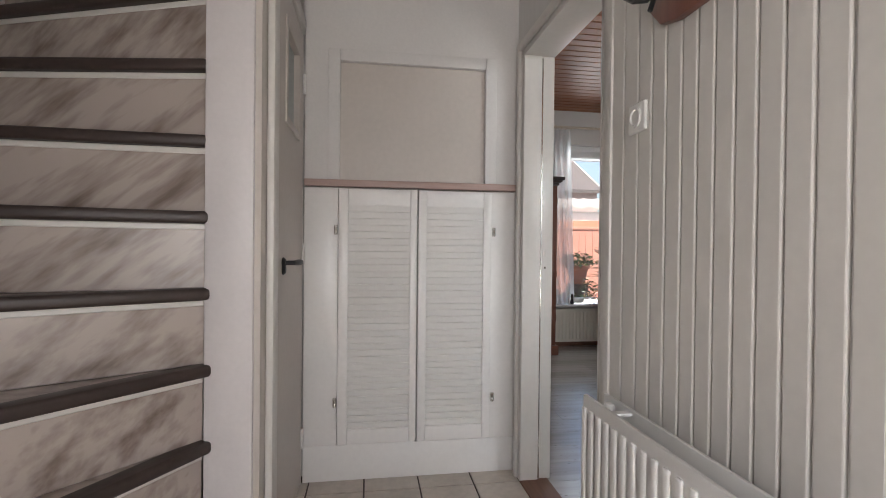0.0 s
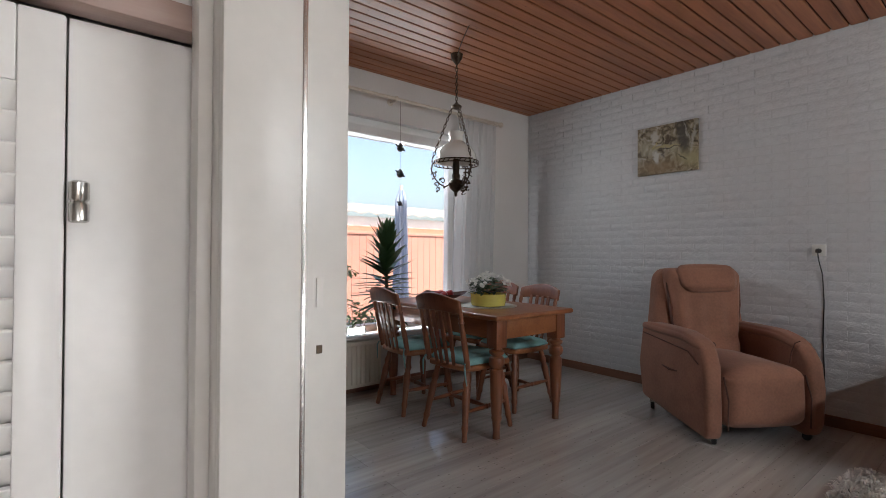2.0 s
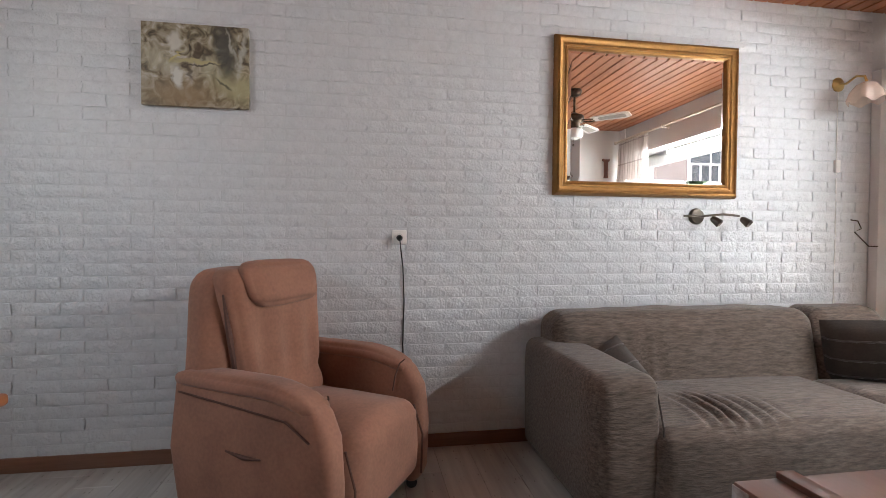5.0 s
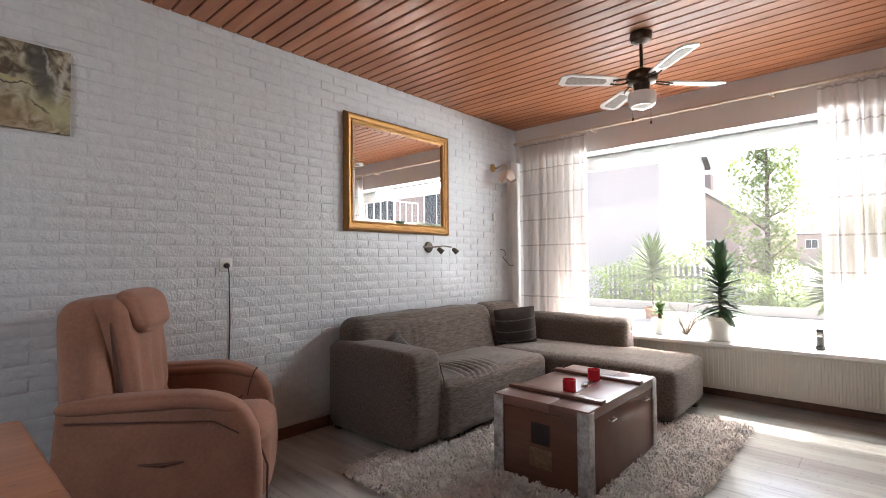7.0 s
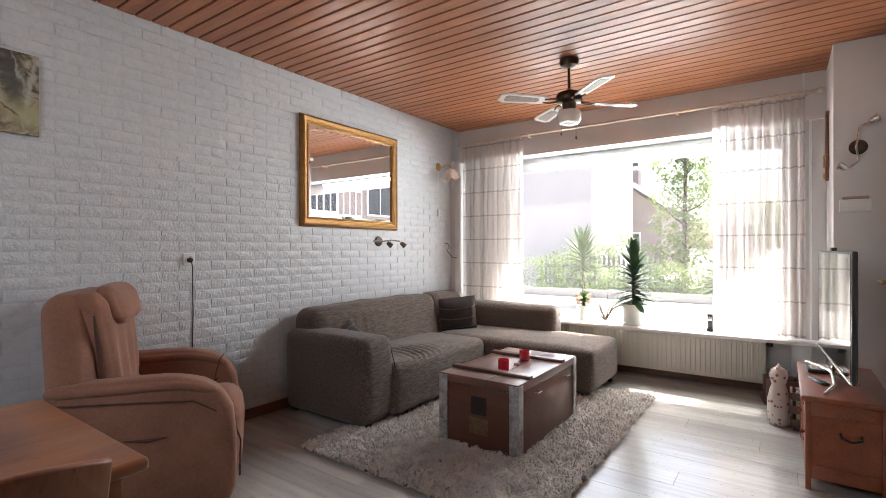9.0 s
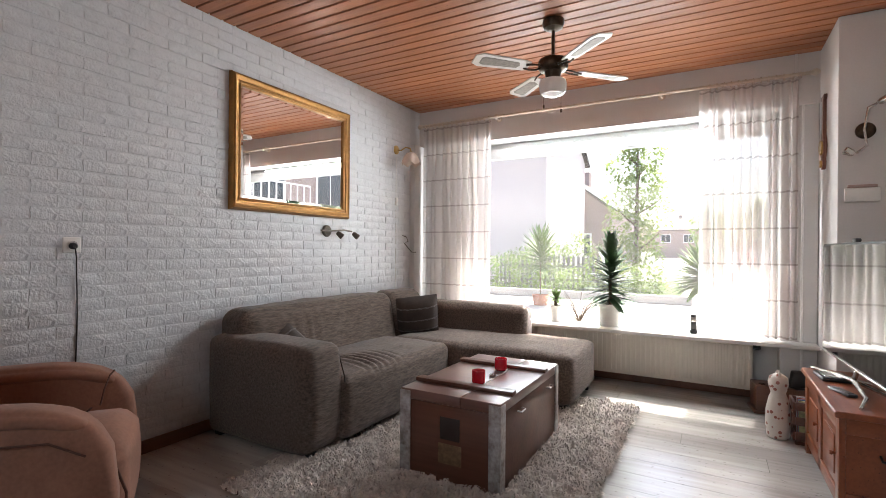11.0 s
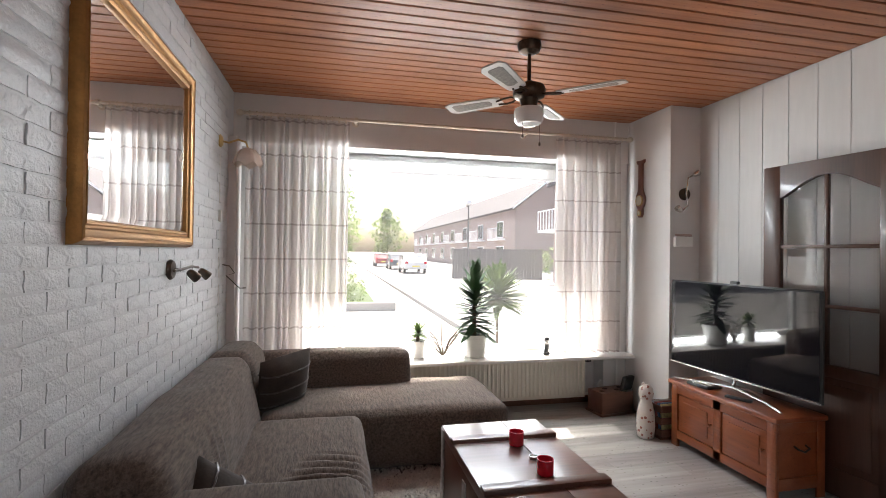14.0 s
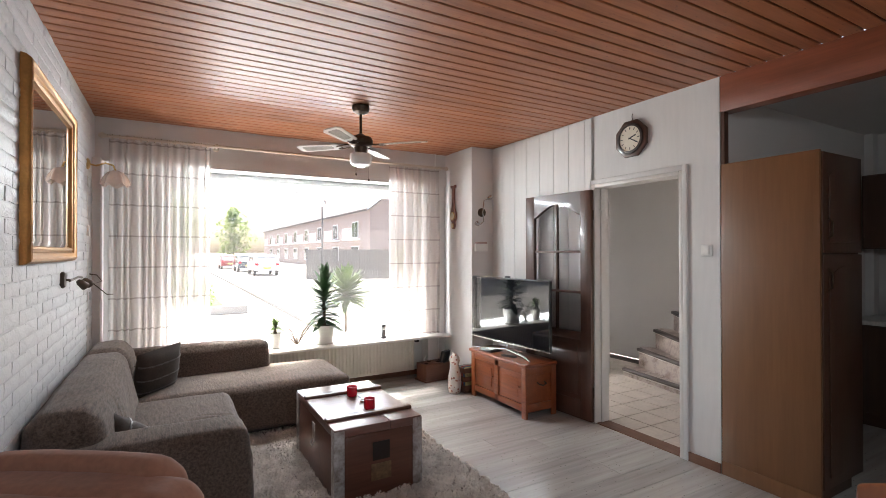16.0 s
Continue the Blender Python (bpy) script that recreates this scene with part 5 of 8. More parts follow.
# ---- upholstered shapes ----
def soft(bm, x0, x1, y0, y1, z0, z1, r, puff=0.0, m=None, cuts=6, wob=0.0, seed=0):
    """A padded block: rounded edges, faces swollen by puff, a little uneven."""
    t = bmesh.new()
    bmesh.ops.create_cube(t, size=2.0)
    bmesh.ops.subdivide_edges(t, edges=t.edges[:], cuts=cuts * 2 + 1, use_grid_fill=True)
    hx, hy, hz = (x1 - x0) / 2, (y1 - y0) / 2, (z1 - z0) / 2
    cx, cy, cz = (x0 + x1) / 2, (y0 + y1) / 2, (z0 + z1) / 2
    rr_ = min(r, hx, hy, hz)
    for v in t.verts:
        u = v.co.copy()
        p = Vector((u.x * hx, u.y * hy, u.z * hz))
        inner = Vector((max(-hx + rr_, min(hx - rr_, p.x)), max(-hy + rr_, min(hy - rr_, p.y)), max(-hz + rr_, min(hz - rr_, p.z))))
        d = p - inner
        if d.length > 1e-9:
            p = inner + d.normalized() * rr_
        k = [(1 - abs(c) ** 2.5) for c in u]
        p.x += puff * (1 if u.x > 0 else -1) * k[1] * k[2] * (abs(u.x) > 0.999)
        p.y += puff * (1 if u.y > 0 else -1) * k[0] * k[2] * (abs(u.y) > 0.999)
        p.z += puff * (1 if u.z > 0 else -1) * k[0] * k[1] * (abs(u.z) > 0.999)
        p += Vector((cx, cy, cz))
        if wob:
            p += noise.noise_vector(p * 5 + Vector((seed, 0, 0))) * wob
        v.co = p
    bmesh.ops.recalc_face_normals(t, faces=t.faces)
    join(bm, t, m)
    return bm


def softm(*a, **k):
    return soft(bmesh.new(), *a, **k)


# ---- armchair ----
ac = thing("armchair", "salmon-brown microfibre recliner with a head cushion on castors", "armchair", pose(4.05, 2.86, 0, 0, 0, -32.5) @ Matrix.Diagonal((0.97, 0.98, 1, 1)))
# local: faces -y, x across
for s in (-1, 1):
    ar = bmesh.new()
    side = [(0.36, 0.10), (-0.36, 0.03), (-0.385, 0.10), (-0.39, 0.32), (-0.372, 0.48), (-0.32, 0.575), (-0.22, 0.618), (0.10, 0.615), (0.385, 0.63), (0.40, 0.35)]
    prism(ar, side, 0.115, "x", -0.0575, 0.035, 4)
    bmesh.ops.translate(ar, vec=(s * 0.335, 0, 0), verts=ar.verts)
    for v in ar.verts:
        v.co.x += s * 0.02 * math.sin(max(0, min(1, v.co.z / 0.6)) * 3.14)
    a_ = part("armrest", ar, M_SUEDE, ac, smooth=70)
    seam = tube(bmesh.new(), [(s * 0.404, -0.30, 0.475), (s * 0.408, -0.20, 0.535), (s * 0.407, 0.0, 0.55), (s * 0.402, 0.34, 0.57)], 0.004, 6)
    part("seam", seam, M_SEAMSHADE, a_)
    pad = softm(s * 0.335 - 0.066, s * 0.335 + 0.066, -0.30, 0.38, 0.585, 0.645, 0.03, 0.01, cuts=5)
    for v in pad.verts:
        if v.co.y < -0.05:
            v.co.z -= 0.55 * (v.co.y + 0.05) ** 2 * 1.5
    part("arm_pad", pad, M_SUEDE, a_, smooth=70)
# the slit's shade is painted as a dark tube
part("pocket_slit", tube(bmesh.new(), [(-0.412, -0.09, 0.385), (-0.4125, -0.01, 0.379), (-0.412, 0.08, 0.388)], [0.003, 0.009, 0.003], 6), M_SEAMSHADE, ac)
seatm = softm(-0.275, 0.275, -0.40, 0.22, 0.10, 0.46, 0.07, 0.02, cuts=8, wob=0.008, seed=2)
for v in seatm.verts:
    v.co.z += 0.015 * math.cos(v.co.x * 12) if v.co.z > 0.4 else 0
part("seat", seatm, M_SUEDE, ac, smooth=70)
# wide shell with side wings, tapering upward
bk = softm(-0.375, 0.375, 0.20, 0.385, 0.36, 1.03, 0.075, 0.012, cuts=10, wob=0.006, seed=4)
for v in bk.verts:
    h = (v.co.z - 0.36) / 0.67
    v.co.y += 0.05 * h
    v.co.x *= 1.0 - 0.20 * max(0.0, h) ** 1.3
part("backrest", bk, M_SUEDE, ac, smooth=70)
# padded front of the back: narrow at the seat, wide at the head, pleated from a row of tucks
bp_ = softm(-0.30, 0.30, 0.115, 0.28, 0.42, 1.035, 0.06, 0.012, cuts=16, wob=0.004, seed=6)
for v in bp_.verts:
    h = (v.co.z - 0.42) / 0.63
    v.co.x *= 0.72 + 0.26 * max(0.0, min(1.0, h)) ** 0.8
    front = v.co.y < 0.20
    v.co.y += 0.07 * h
    if front:
        tuck = math.exp(-((h - 0.22) / 0.05) ** 2)
        v.co.y += 0.014 * tuck + 0.007 * math.cos(v.co.x * 42) * math.exp(-((h - 0.42) / 0.2) ** 2)
        v.co.y -= 0.025 * math.exp(-((h - 0.08) / 0.12) ** 2)
part("back_pad", bp_, M_SUEDE, ac, smooth=75)
# dark tubes paint the shade in slits and creases along the seams
for s in (-1, 1):
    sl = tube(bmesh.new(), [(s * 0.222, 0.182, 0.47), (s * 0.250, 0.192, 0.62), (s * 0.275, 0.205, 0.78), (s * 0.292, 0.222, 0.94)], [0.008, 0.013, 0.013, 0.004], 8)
    part("back_slit", sl, M_SEAMSHADE, ac, "dark tube, painted shade of the open seam beside the back cushion")
    part("arm_seam", tube(bmesh.new(), [(s * 0.272, -0.25, 0.46), (s * 0.270, -0.265, 0.53), (s * 0.276, -0.285, 0.59), (s * 0.30, -0.30, 0.606)], 0.0035, 6), M_SEAMSHADE, ac)
    part("seat_seam", tube(bmesh.new(), [(s * 0.278, -0.40, 0.10), (s * 0.279, -0.405, 0.28), (s * 0.277, -0.36, 0.41)], 0.005, 6), M_SEAMSHADE, ac)
hc = softm(-0.215, 0.215, 0.105, 0.205, 0.885, 1.06, 0.045, 0.012, cuts=8, wob=0.005, seed=3)
for v in hc.verts:
    h = (v.co.z - 0.885) / 0.175
    v.co.x *= 0.92 + 0.13 * h - 0.10 * max(0.0, h - 0.6)
    v.co.y += 0.05 * h
part("head_cushion", hc, M_SUEDE, ac, smooth=70)
part("base", boxm(-0.27, 0.27, -0.30, 0.30, 0.08, 0.16, 0.02), M_BLACK, ac)
for x_, y_ in ((-0.32, -0.33), (0.32, -0.33), (-0.32, 0.35), (0.32, 0.35)):
    cst = thing("castor", "", "", pose(x_, y_, 0, 0, 0, 30 * x_ * 3))
    cst.parent = ac
    del_keys = [k for k in ("label", "category") if k in cst]
    for k in del_keys:
        del cst[k]
    part("wheel", lathe(bmesh.new(), [(0.012, -0.014), (0.026, -0.012), (0.028, 0.0), (0.026, 0.012), (0.012, 0.014)], 16, pose(0, 0, 0.028, 0, 90, 0)), M_BLACK, cst)
    part("fork", boxm(-0.02, 0.02, -0.012, 0.02, 0.035, 0.075, 0.008), M_CHROME, cst)

# ---- corner sofa ----
so = thing("corner_sofa", "taupe woven fabric corner sofa with a chaise end", "sofa")
arm_ = softm(3.66, 4.50, 1.47, 1.76, 0.03, 0.625, 0.055, 0.01, cuts=8, wob=0.005)
for v in arm_.verts:
    if v.co.x < 3.75:
        v.co.y -= 0.35 * (3.75 - v.co.x) * 0.5
        v.co.x -= 0.025 * math.sin(v.co.z / 0.6 * 3.1)
part("armrest", arm_, M_SOFA, so, smooth=70)
s1 = softm(3.60, 4.30, 0.24, 1.50, 0.05, 0.425, 0.06, 0.018, cuts=46, wob=0.006, seed=3)
# pulled fabric: creases that run from the middle of the seat to its front edge
creases = ((1.235, 0.010, 3.98), (1.17, 0.016, 4.00), (1.115, 0.024, 4.02), (1.055, 0.022, 3.99), (0.99, 0.015, 3.95), (0.92, 0.018, 3.93), (0.845, 0.010, 3.88))
for v in s1.verts:
    if v.co.z > 0.36:
        for yc, depth, xe in creases:
            line = yc + 0.9 * (v.co.x - 3.80) ** 2 - 0.05 * (v.co.x - 3.8)
            fade = max(0.0, min(1.0, (xe - v.co.x) / 0.12)) * max(0.0, min(1.0, (v.co.x - 3.58) / 0.12))
            gap = v.co.y - line
            v.co.z += fade * depth * (0.45 * math.exp(-((gap - 0.022) / 0.016) ** 2) - math.exp(-(gap / 0.011) ** 2))
part("seat_cushion", s1, M_SOFA, so, smooth=80)
for y0_, y1_, sd in ((0.10, 1.66, 5), (-0.40, 0.095, 6)):
    b1 = softm(4.17, 4.545, y0_, y1_, 0.30, 0.775, 0.09, 0.014, cuts=24, wob=0.008, seed=sd)
    for v in b1.verts:
        h = (v.co.z - 0.30) / 0.47
        v.co.x += 0.10 * h * max(0.0, min(1.0, (4.50 - v.co.x) / 0.33))
        if v.co.x < 4.36:
            pull = math.exp(-((v.co.y - 1.22) / 0.16) ** 2) * math.exp(-((h - 0.55) / 0.4) ** 2)
            v.co.x += (0.010 * math.cos(v.co.y * 78 + 3 * h) + 0.006 * math.cos(v.co.y * 131 + 1.0)) * pull
        v.co.x = min(v.co.x, 4.545)
    part("back_cushion", b1, M_SOFA, so, smooth=70)
chs = softm(2.63, 4.20, -0.56, 0.235, 0.05, 0.42, 0.06, 0.014, cuts=10, wob=0.006, seed=8)
part("chaise", chs, M_SOFA, so, smooth=70)
cbk = softm(3.20, 4.50, -0.60, -0.36, 0.10, 0.665, 0.06, 0.012, cuts=8, wob=0.005, seed=9)
for v in cbk.verts:
    if v.co.z > 0.4 and v.co.y > -0.48:
        v.co.y -= 0.10 * (v.co.z - 0.4)
part("chaise_back", cbk, M_SOFA, so, smooth=70)
for x_, y_ in ((3.70, 1.68), (4.45, 1.68), (2.70, -0.50), (2.70, 0.16), (3.66, 0.30), (4.45, -0.50)):
    part("foot", boxm(x_ - 0.03, x_ + 0.03, y_ - 0.03, y_ + 0.03, 0.0, 0.06, 0.006), M_BLACK, so)
sm = tube(bmesh.new(), [(3.648, 1.47, 0.06), (3.625, 1.475, 0.25), (3.625, 1.475, 0.42), (3.68, 1.475, 0.575), (3.80, 1.478, 0.60)], 0.004, 6)
part("seam", sm, M_CUSHDARK, so)


def cushion(m, label, w=0.21):
    c = thing("cushion", label, "cushion", m)
    q = bmesh.new()
    n = 14
    for s in (1, -1):
        g = [[q.verts.new((w * (i / n * 2 - 1), s * 0.075 * ((1 - abs(i / n * 2 - 1) ** 3) * (1 - abs(j / n * 2 - 1) ** 3)) ** 0.6, w * (j / n * 2 - 1))) for i in range(n + 1)] for j in range(n + 1)]
        for a, b in zip(g, g[1:]):
            for i in range(n):
                q.faces.new((a[i], a[i + 1], b[i + 1], b[i]) if s < 0 else (b[i], b[i + 1], a[i + 1], a[i]))
    bmesh.ops.remove_doubles(q, verts=q.verts, dist=0.0005)
    part("cover", q, M_CUSHDARK, c, smooth=60)
    for z_ in (-0.12, -0.02, 0.09):
        s_ = bmesh.new()
        for sg in (1, -1):
            k = 12
            pts = [(w * 0.97 * (i / k * 2 - 1), sg * (0.075 * ((1 - abs(i / k * 2 - 1) ** 3 * 0.92) * (1 - abs(z_ / w) ** 3)) ** 0.6 + 0.0), z_) for i in range(k + 1)]
            tube(s_, pts, 0.006, 5)
        part("stripe", s_, mat("satin stripe", (0.10, 0.085, 0.08), 0.35, var=0.1), c)
    return c


cushion(pose(4.08, -0.02, 0.575, -16, 6, 40), "dark striped velvet cushion leaning in the sofa corner", 0.185)
cushion(pose(4.15, 1.42, 0.485, 40, 35, 78), "dark striped velvet cushion sunk beside the armrest", 0.155)

# ---- rug, chest and candle glasses ----
RX0, RX1, RY0, RY1 = 2.24, 3.80, -0.16, 2.13
solid("rug", (lambda q: q)(boxm(RX0, RX1, RY0, RY1, 0.001, 0.012, 0.004)), mat("rug backing", (0.16, 0.135, 0.12), 0.95, var=0.1), "grey-beige shaggy rug under the chest", "rug")
r = random.Random(11)
verts, faces = [], []
N = 62000
for i in range(N):
    x_, y_ = r.uniform(RX0 - 0.01, RX1 + 0.01), r.uniform(RY0 - 0.01, RY1 + 0.01)
    if x_ > 3.62 and y_ < 1.45 and y_ > 0.3 or (y_ < 0.2 and x_ > 2.75):
        if r.random() < 0.8:
            continue
    cl = noise.noise(Vector((x_ * 14, y_ * 14, 0)))
    a = cl * 6 + r.uniform(-0.8, 0.8)
    ln, w = r.uniform(0.025, 0.055), r.uniform(0.003, 0.006)
    dx, dy = math.cos(a), math.sin(a)
    h = r.uniform(0.016, 0.044) + 0.014 * cl
    k = len(verts)
    verts += [(x_ - dy * w, y_ + dx * w, 0.008), (x_ + dy * w, y_ - dx * w, 0.008),
              (x_ + dx * ln * 0.5 + dy * w, y_ + dy * ln * 0.5 - dx * w, h), (x_ + dx * ln * 0.5 - dy * w, y_ + dy * ln * 0.5 + dx * w, h),
              (x_ + dx * ln, y_ + dy * ln, h * 0.75)]
    faces += [(k, k + 1, k + 2, k + 3), (k + 3, k + 2, k + 4)]
me = bpy.data.meshes.new("rug_pile")
me.from_pydata(verts, [], faces)
me.materials.append(M_RUG)
tagged(new("rug_pile", me), "grey-beige shaggy wool pile", "rug pile", kind="stuff")

CX0, CX1, CY0, CY1, CZ = 2.62, 3.17, 0.62, 1.55, 0.452
ct = thing("wooden_chest", "worn brown wooden chest with galvanised corner strips", "chest")
part("body", boxm(CX0, CX1, CY0, CY1, 0.014, CZ - 0.055, 0.005), M_CHEST, ct)
# lid planks run along y, battens across
for x0_, x1_ in ((CX0 - 0.004, CX0 + 0.205), (CX0 + 0.208, CX1 + 0.004)):
    part("lid_plank", boxm(x0_, x1_, CY0 - 0.004, CY1 + 0.004, CZ - 0.052, CZ, 0.004), M_CHESTTOP, ct)
for y_ in (CY0 + 0.24, CY1 - 0.17):
    part("batten", boxm(CX0 - 0.006, CX1 + 0.006, y_ - 0.03, y_ + 0.03, CZ - 0.004, CZ + 0.02, 0.004), M_CHEST, ct, "dark wooden batten across the lid")
for x_, sx in ((CX0, -1), (CX1, 1)):
    for y_, sy in ((CY0, -1), (CY1, 1)):
        q = bmesh.new()
        box(q, *sorted((x_, x_ + sx * 0.007)), *sorted((y_ + sy * 0.007, y_ - sy * 0.055)), 0.016, CZ - 0.01, 0.001)
        box(q, *sorted((x_ + sx * 0.001, x_ - sx * 0.055)), *sorted((y_, y_ + sy * 0.007)), 0.016, CZ - 0.01, 0.001)
        part("corner_strip", q, M_IRONW, ct, "worn grey metal corner strip")
part("end_plate", boxm(CX0 + 0.20, CX0 + 0.33, CY1, CY1 + 0.004, 0.11, 0.21, 0.002), mat("faded label", (0.20, 0.12, 0.06), 0.6, var=0.25, scale=30), ct, "faded painted label")
part("end_stain", boxm(CX0 + 0.21, CX0 + 0.32, CY1, CY1 + 0.003, 0.23, 0.34, 0.001), mat("black stencil", (0.03, 0.018, 0.014), 0.5), ct)
for x_, y_ in ((CX0 - 0.004, CY0 + 0.2), (CX0 - 0.004, CY1 - 0.25)):
    q = tube(bmesh.new(), [(x_, y_ - 0.03, 0.36), (x_ - 0.02, y_ - 0.03, 0.355), (x_ - 0.02, y_ + 0.03, 0.355), (x_, y_ + 0.03, 0.36)], 0.004, 6)
    part("hasp", q, M_IRONW, ct)
q = boxm(CX1, CX1 + 0.006, CY0 + 0.44, CY0 + 0.50, 0.24, 0.36, 0.002)
tube(q, [(CX1 + 0.006, CY0 + 0.45, 0.25), (CX1 + 0.02, CY0 + 0.45, 0.22), (CX1 + 0.02, CY0 + 0.49, 0.22), (CX1 + 0.006, CY0 + 0.49, 0.25)], 0.005, 6)
part("lock", q, M_IRONW, ct)


def candle_glass(x, y, z, s=1.0):
    c = thing("candle_glass", "small red candle glass on the chest", "candle holder", pose(x, y, z) @ Matrix.Scale(s, 4), group="red candle glasses")
    part("glass", lathe(bmesh.new(), [(0.030, 0), (0.036, 0.006), (0.037, 0.07), (0.034, 0.07), (0.032, 0.014), (0.0, 0.012)], 22), M_RED, c)
    part("candle", lathe(bmesh.new(), [(0.031, 0.013), (0.031, 0.028), (0.0, 0.03)], 18), mat("wax", (0.72, 0.66, 0.58), 0.5), c, "white candle stub")


candle_glass(2.865, 0.955, CZ)
candle_glass(2.858, 1.28, CZ)
solid("tealight", lathe(bmesh.new(), [(0.019, 0), (0.02, 0.014), (0.017, 0.014), (0.016, 0.01), (0, 0.01)], 18), M_CHROME, "small metal tealight on the chest", "candle", m=pose(2.845, 1.12, CZ))

# ---- television and its low chest ----
SX0, SX1, SY0, SY1, SZ = 0.925, 1.285, 0.08, 0.955, 0.485
ts = thing("tv_cabinet", "red stained pine chest with two panelled doors", "cabinet")
part("top", boxm(SX0 - 0.0, SX1 + 0.015, SY0 - 0.02, SY1 + 0.02, SZ - 0.03, SZ, 0.008, 3), M_REDPINE, ts)
part("carcass", boxm(SX0 + 0.012, SX1 - 0.028, SY0 + 0.01, SY1 - 0.01, 0.06, SZ - 0.03), M_REDPINE, ts)
fr = bmesh.new()
X0, X1 = SX1 - 0.028, SX1 - 0.003
for a in ((SY0, SY0 + 0.06, 0.0), (SY1 - 0.06, SY1, 0.0), (0.485, 0.55, 0.06)):
    box(fr, X0, X1, a[0], a[1], a[2], SZ - 0.03, 0.003)
box(fr, X0, X1, SY0 + 0.06, SY1 - 0.06, SZ - 0.095, SZ - 0.03, 0.003)
box(fr, X0, X1, SY0 + 0.06, SY1 - 0.06, 0.06, 0.12, 0.003)
part("front_frame", fr, M_REDPINE, ts)
for y0_, y1_ in ((SY0 + 0.065, 0.48), (0.555, SY1 - 0.065)):
    dp = part("door", boxm(X0 + 0.002, X1 - 0.008, y0_, y1_, 0.125, SZ - 0.10, 0.004), M_REDPINE, ts)
    part("raised_panel", boxm(X1 - 0.012, X1 - 0.002, y0_ + 0.05, y1_ - 0.05, 0.165, SZ - 0.14, 0.008, 2), M_REDPINE, dp)
    part("knob", lathe(bmesh.new(), [(0.006, 0), (0.006, 0.01), (0.011, 0.018), (0.009, 0.026), (0, 0.028)], 12, pose(X1 - 0.008, y1_ - 0.02, 0.27, 0, 90, 0)), M_REDPINE, dp)
for y_, s in ((SY1, 1), (SY0, -1)):
    sp_ = bmesh.new()
    ya, yb = sorted((y_ - s * 0.012, y_))
    box(sp_, SX0, SX0 + 0.06, ya, yb, 0, SZ - 0.03, 0.003)
    box(sp_, SX0 + 0.06, X0, ya, yb, 0.06, 0.13, 0.003)
    box(sp_, SX0 + 0.06, X0, ya, yb, SZ - 0.10, SZ - 0.03, 0.003)
    part("side_frame", sp_, M_REDPINE, ts)
    part("side_handle", tube(bmesh.new(), [(1.06, y_ - s * 0.01, 0.31), (1.06, y_ + s * 0.018, 0.30), (1.10, y_ + s * 0.022, 0.285), (1.14, y_ + s * 0.018, 0.30), (1.14, y_ - s * 0.01, 0.31)], 0.006, 8), M_BLACK, ts, "dark iron drop handle")

tv = thing("television", "large flat black television on a chrome stand", "television", pose(1.145, 0.51, 0, 0, 0, 3.5))
part("bezel", boxm(-0.025, 0.0, -0.57, 0.57, 0.585, 1.225, 0.006), M_BLACK, tv)
part("screen", boxm(-0.001, 0.0025, -0.558, 0.558, 0.603, 1.213), M_SCREEN, tv, "dark glossy screen", smooth=0)
part("trim", boxm(-0.004, 0.006, -0.568, 0.568, 0.585, 0.597, 0.002), M_CHROME, tv, "chrome strip")
part("rear", boxm(-0.055, -0.025, -0.40, 0.40, 0.63, 1.05, 0.02), M_BLACK, tv)
tsd = bmesh.new()
tube(tsd, [(-0.02, 0.0, 0.60), (0.0, 0.0, 0.53), (0.02, -0.25, 0.505), (0.08, -0.45, 0.494)], [0.012, 0.012, 0.009, 0.007])
tube(tsd, [(0.0, 0.0, 0.53), (0.02, 0.25, 0.505), (0.08, 0.40, 0.494)], [0.012, 0.009, 0.007])
tube(tsd, [(0.0, 0.0, 0.53), (-0.10, -0.12, 0.495)], [0.01, 0.007])
tube(tsd, [(0.0, 0.0, 0.53), (-0.10, 0.12, 0.495)], [0.01, 0.007])
part("stand", tsd, M_CHROME, tv, "splayed chrome stand")
part("sensor_pod", boxm(-0.02, 0.005, -0.03, 0.03, 1.225, 1.245, 0.005), M_BLACK, tv)
rm = thing("remote_control", "black remote control on the low chest", "remote control", pose(1.21, 0.62, SZ, 0, 0, 20))
part("case", boxm(-0.022, 0.022, -0.08, 0.08, 0, 0.016, 0.006), M_BLACK, rm)
part("keys", boxm(-0.015, 0.015, -0.06, 0.06, 0.015, 0.018, 0.001), M_BRONZE, rm)
md = thing("media_box", "flat black media box on the low chest", "media player", pose(1.19, 0.30, SZ, 0, 0, 5))
part("case", boxm(-0.07, 0.07, -0.09, 0.09, 0, 0.022, 0.006), M_BLACK, md)
part("lid_strip", boxm(-0.05, 0.05, -0.07, 0.07, 0.021, 0.0235, 0.001), M_CHROME, md)

# ---- corner by the chimney breast ----
wb = thing("small_wooden_box", "small dark wooden box with round openings", "box", pose(1.33, -0.66, 0, 0, 0, 8))
part("body", boxm(-0.17, 0.17, -0.10, 0.10, 0.016, 0.20, 0.006), M_BOXWOOD, wb)
part("plinth", boxm(-0.185, 0.185, -0.115, 0.115, 0.0, 0.02, 0.005), M_BOXWOOD, wb)
for i in range(4):
    part("opening", lathe(bmesh.new(), [(0.022, 0), (0.022, 0.003), (0, 0.003)], 16, pose(-0.12 + 0.08 * i, -0.03 + 0.06 * (i % 2), 0.20)), M_GROOVE, wb)
spk = thing("router", "black tilted plastic device on the wooden box", "device", pose(1.22, -0.60, 0.20, 0, 0, 25))
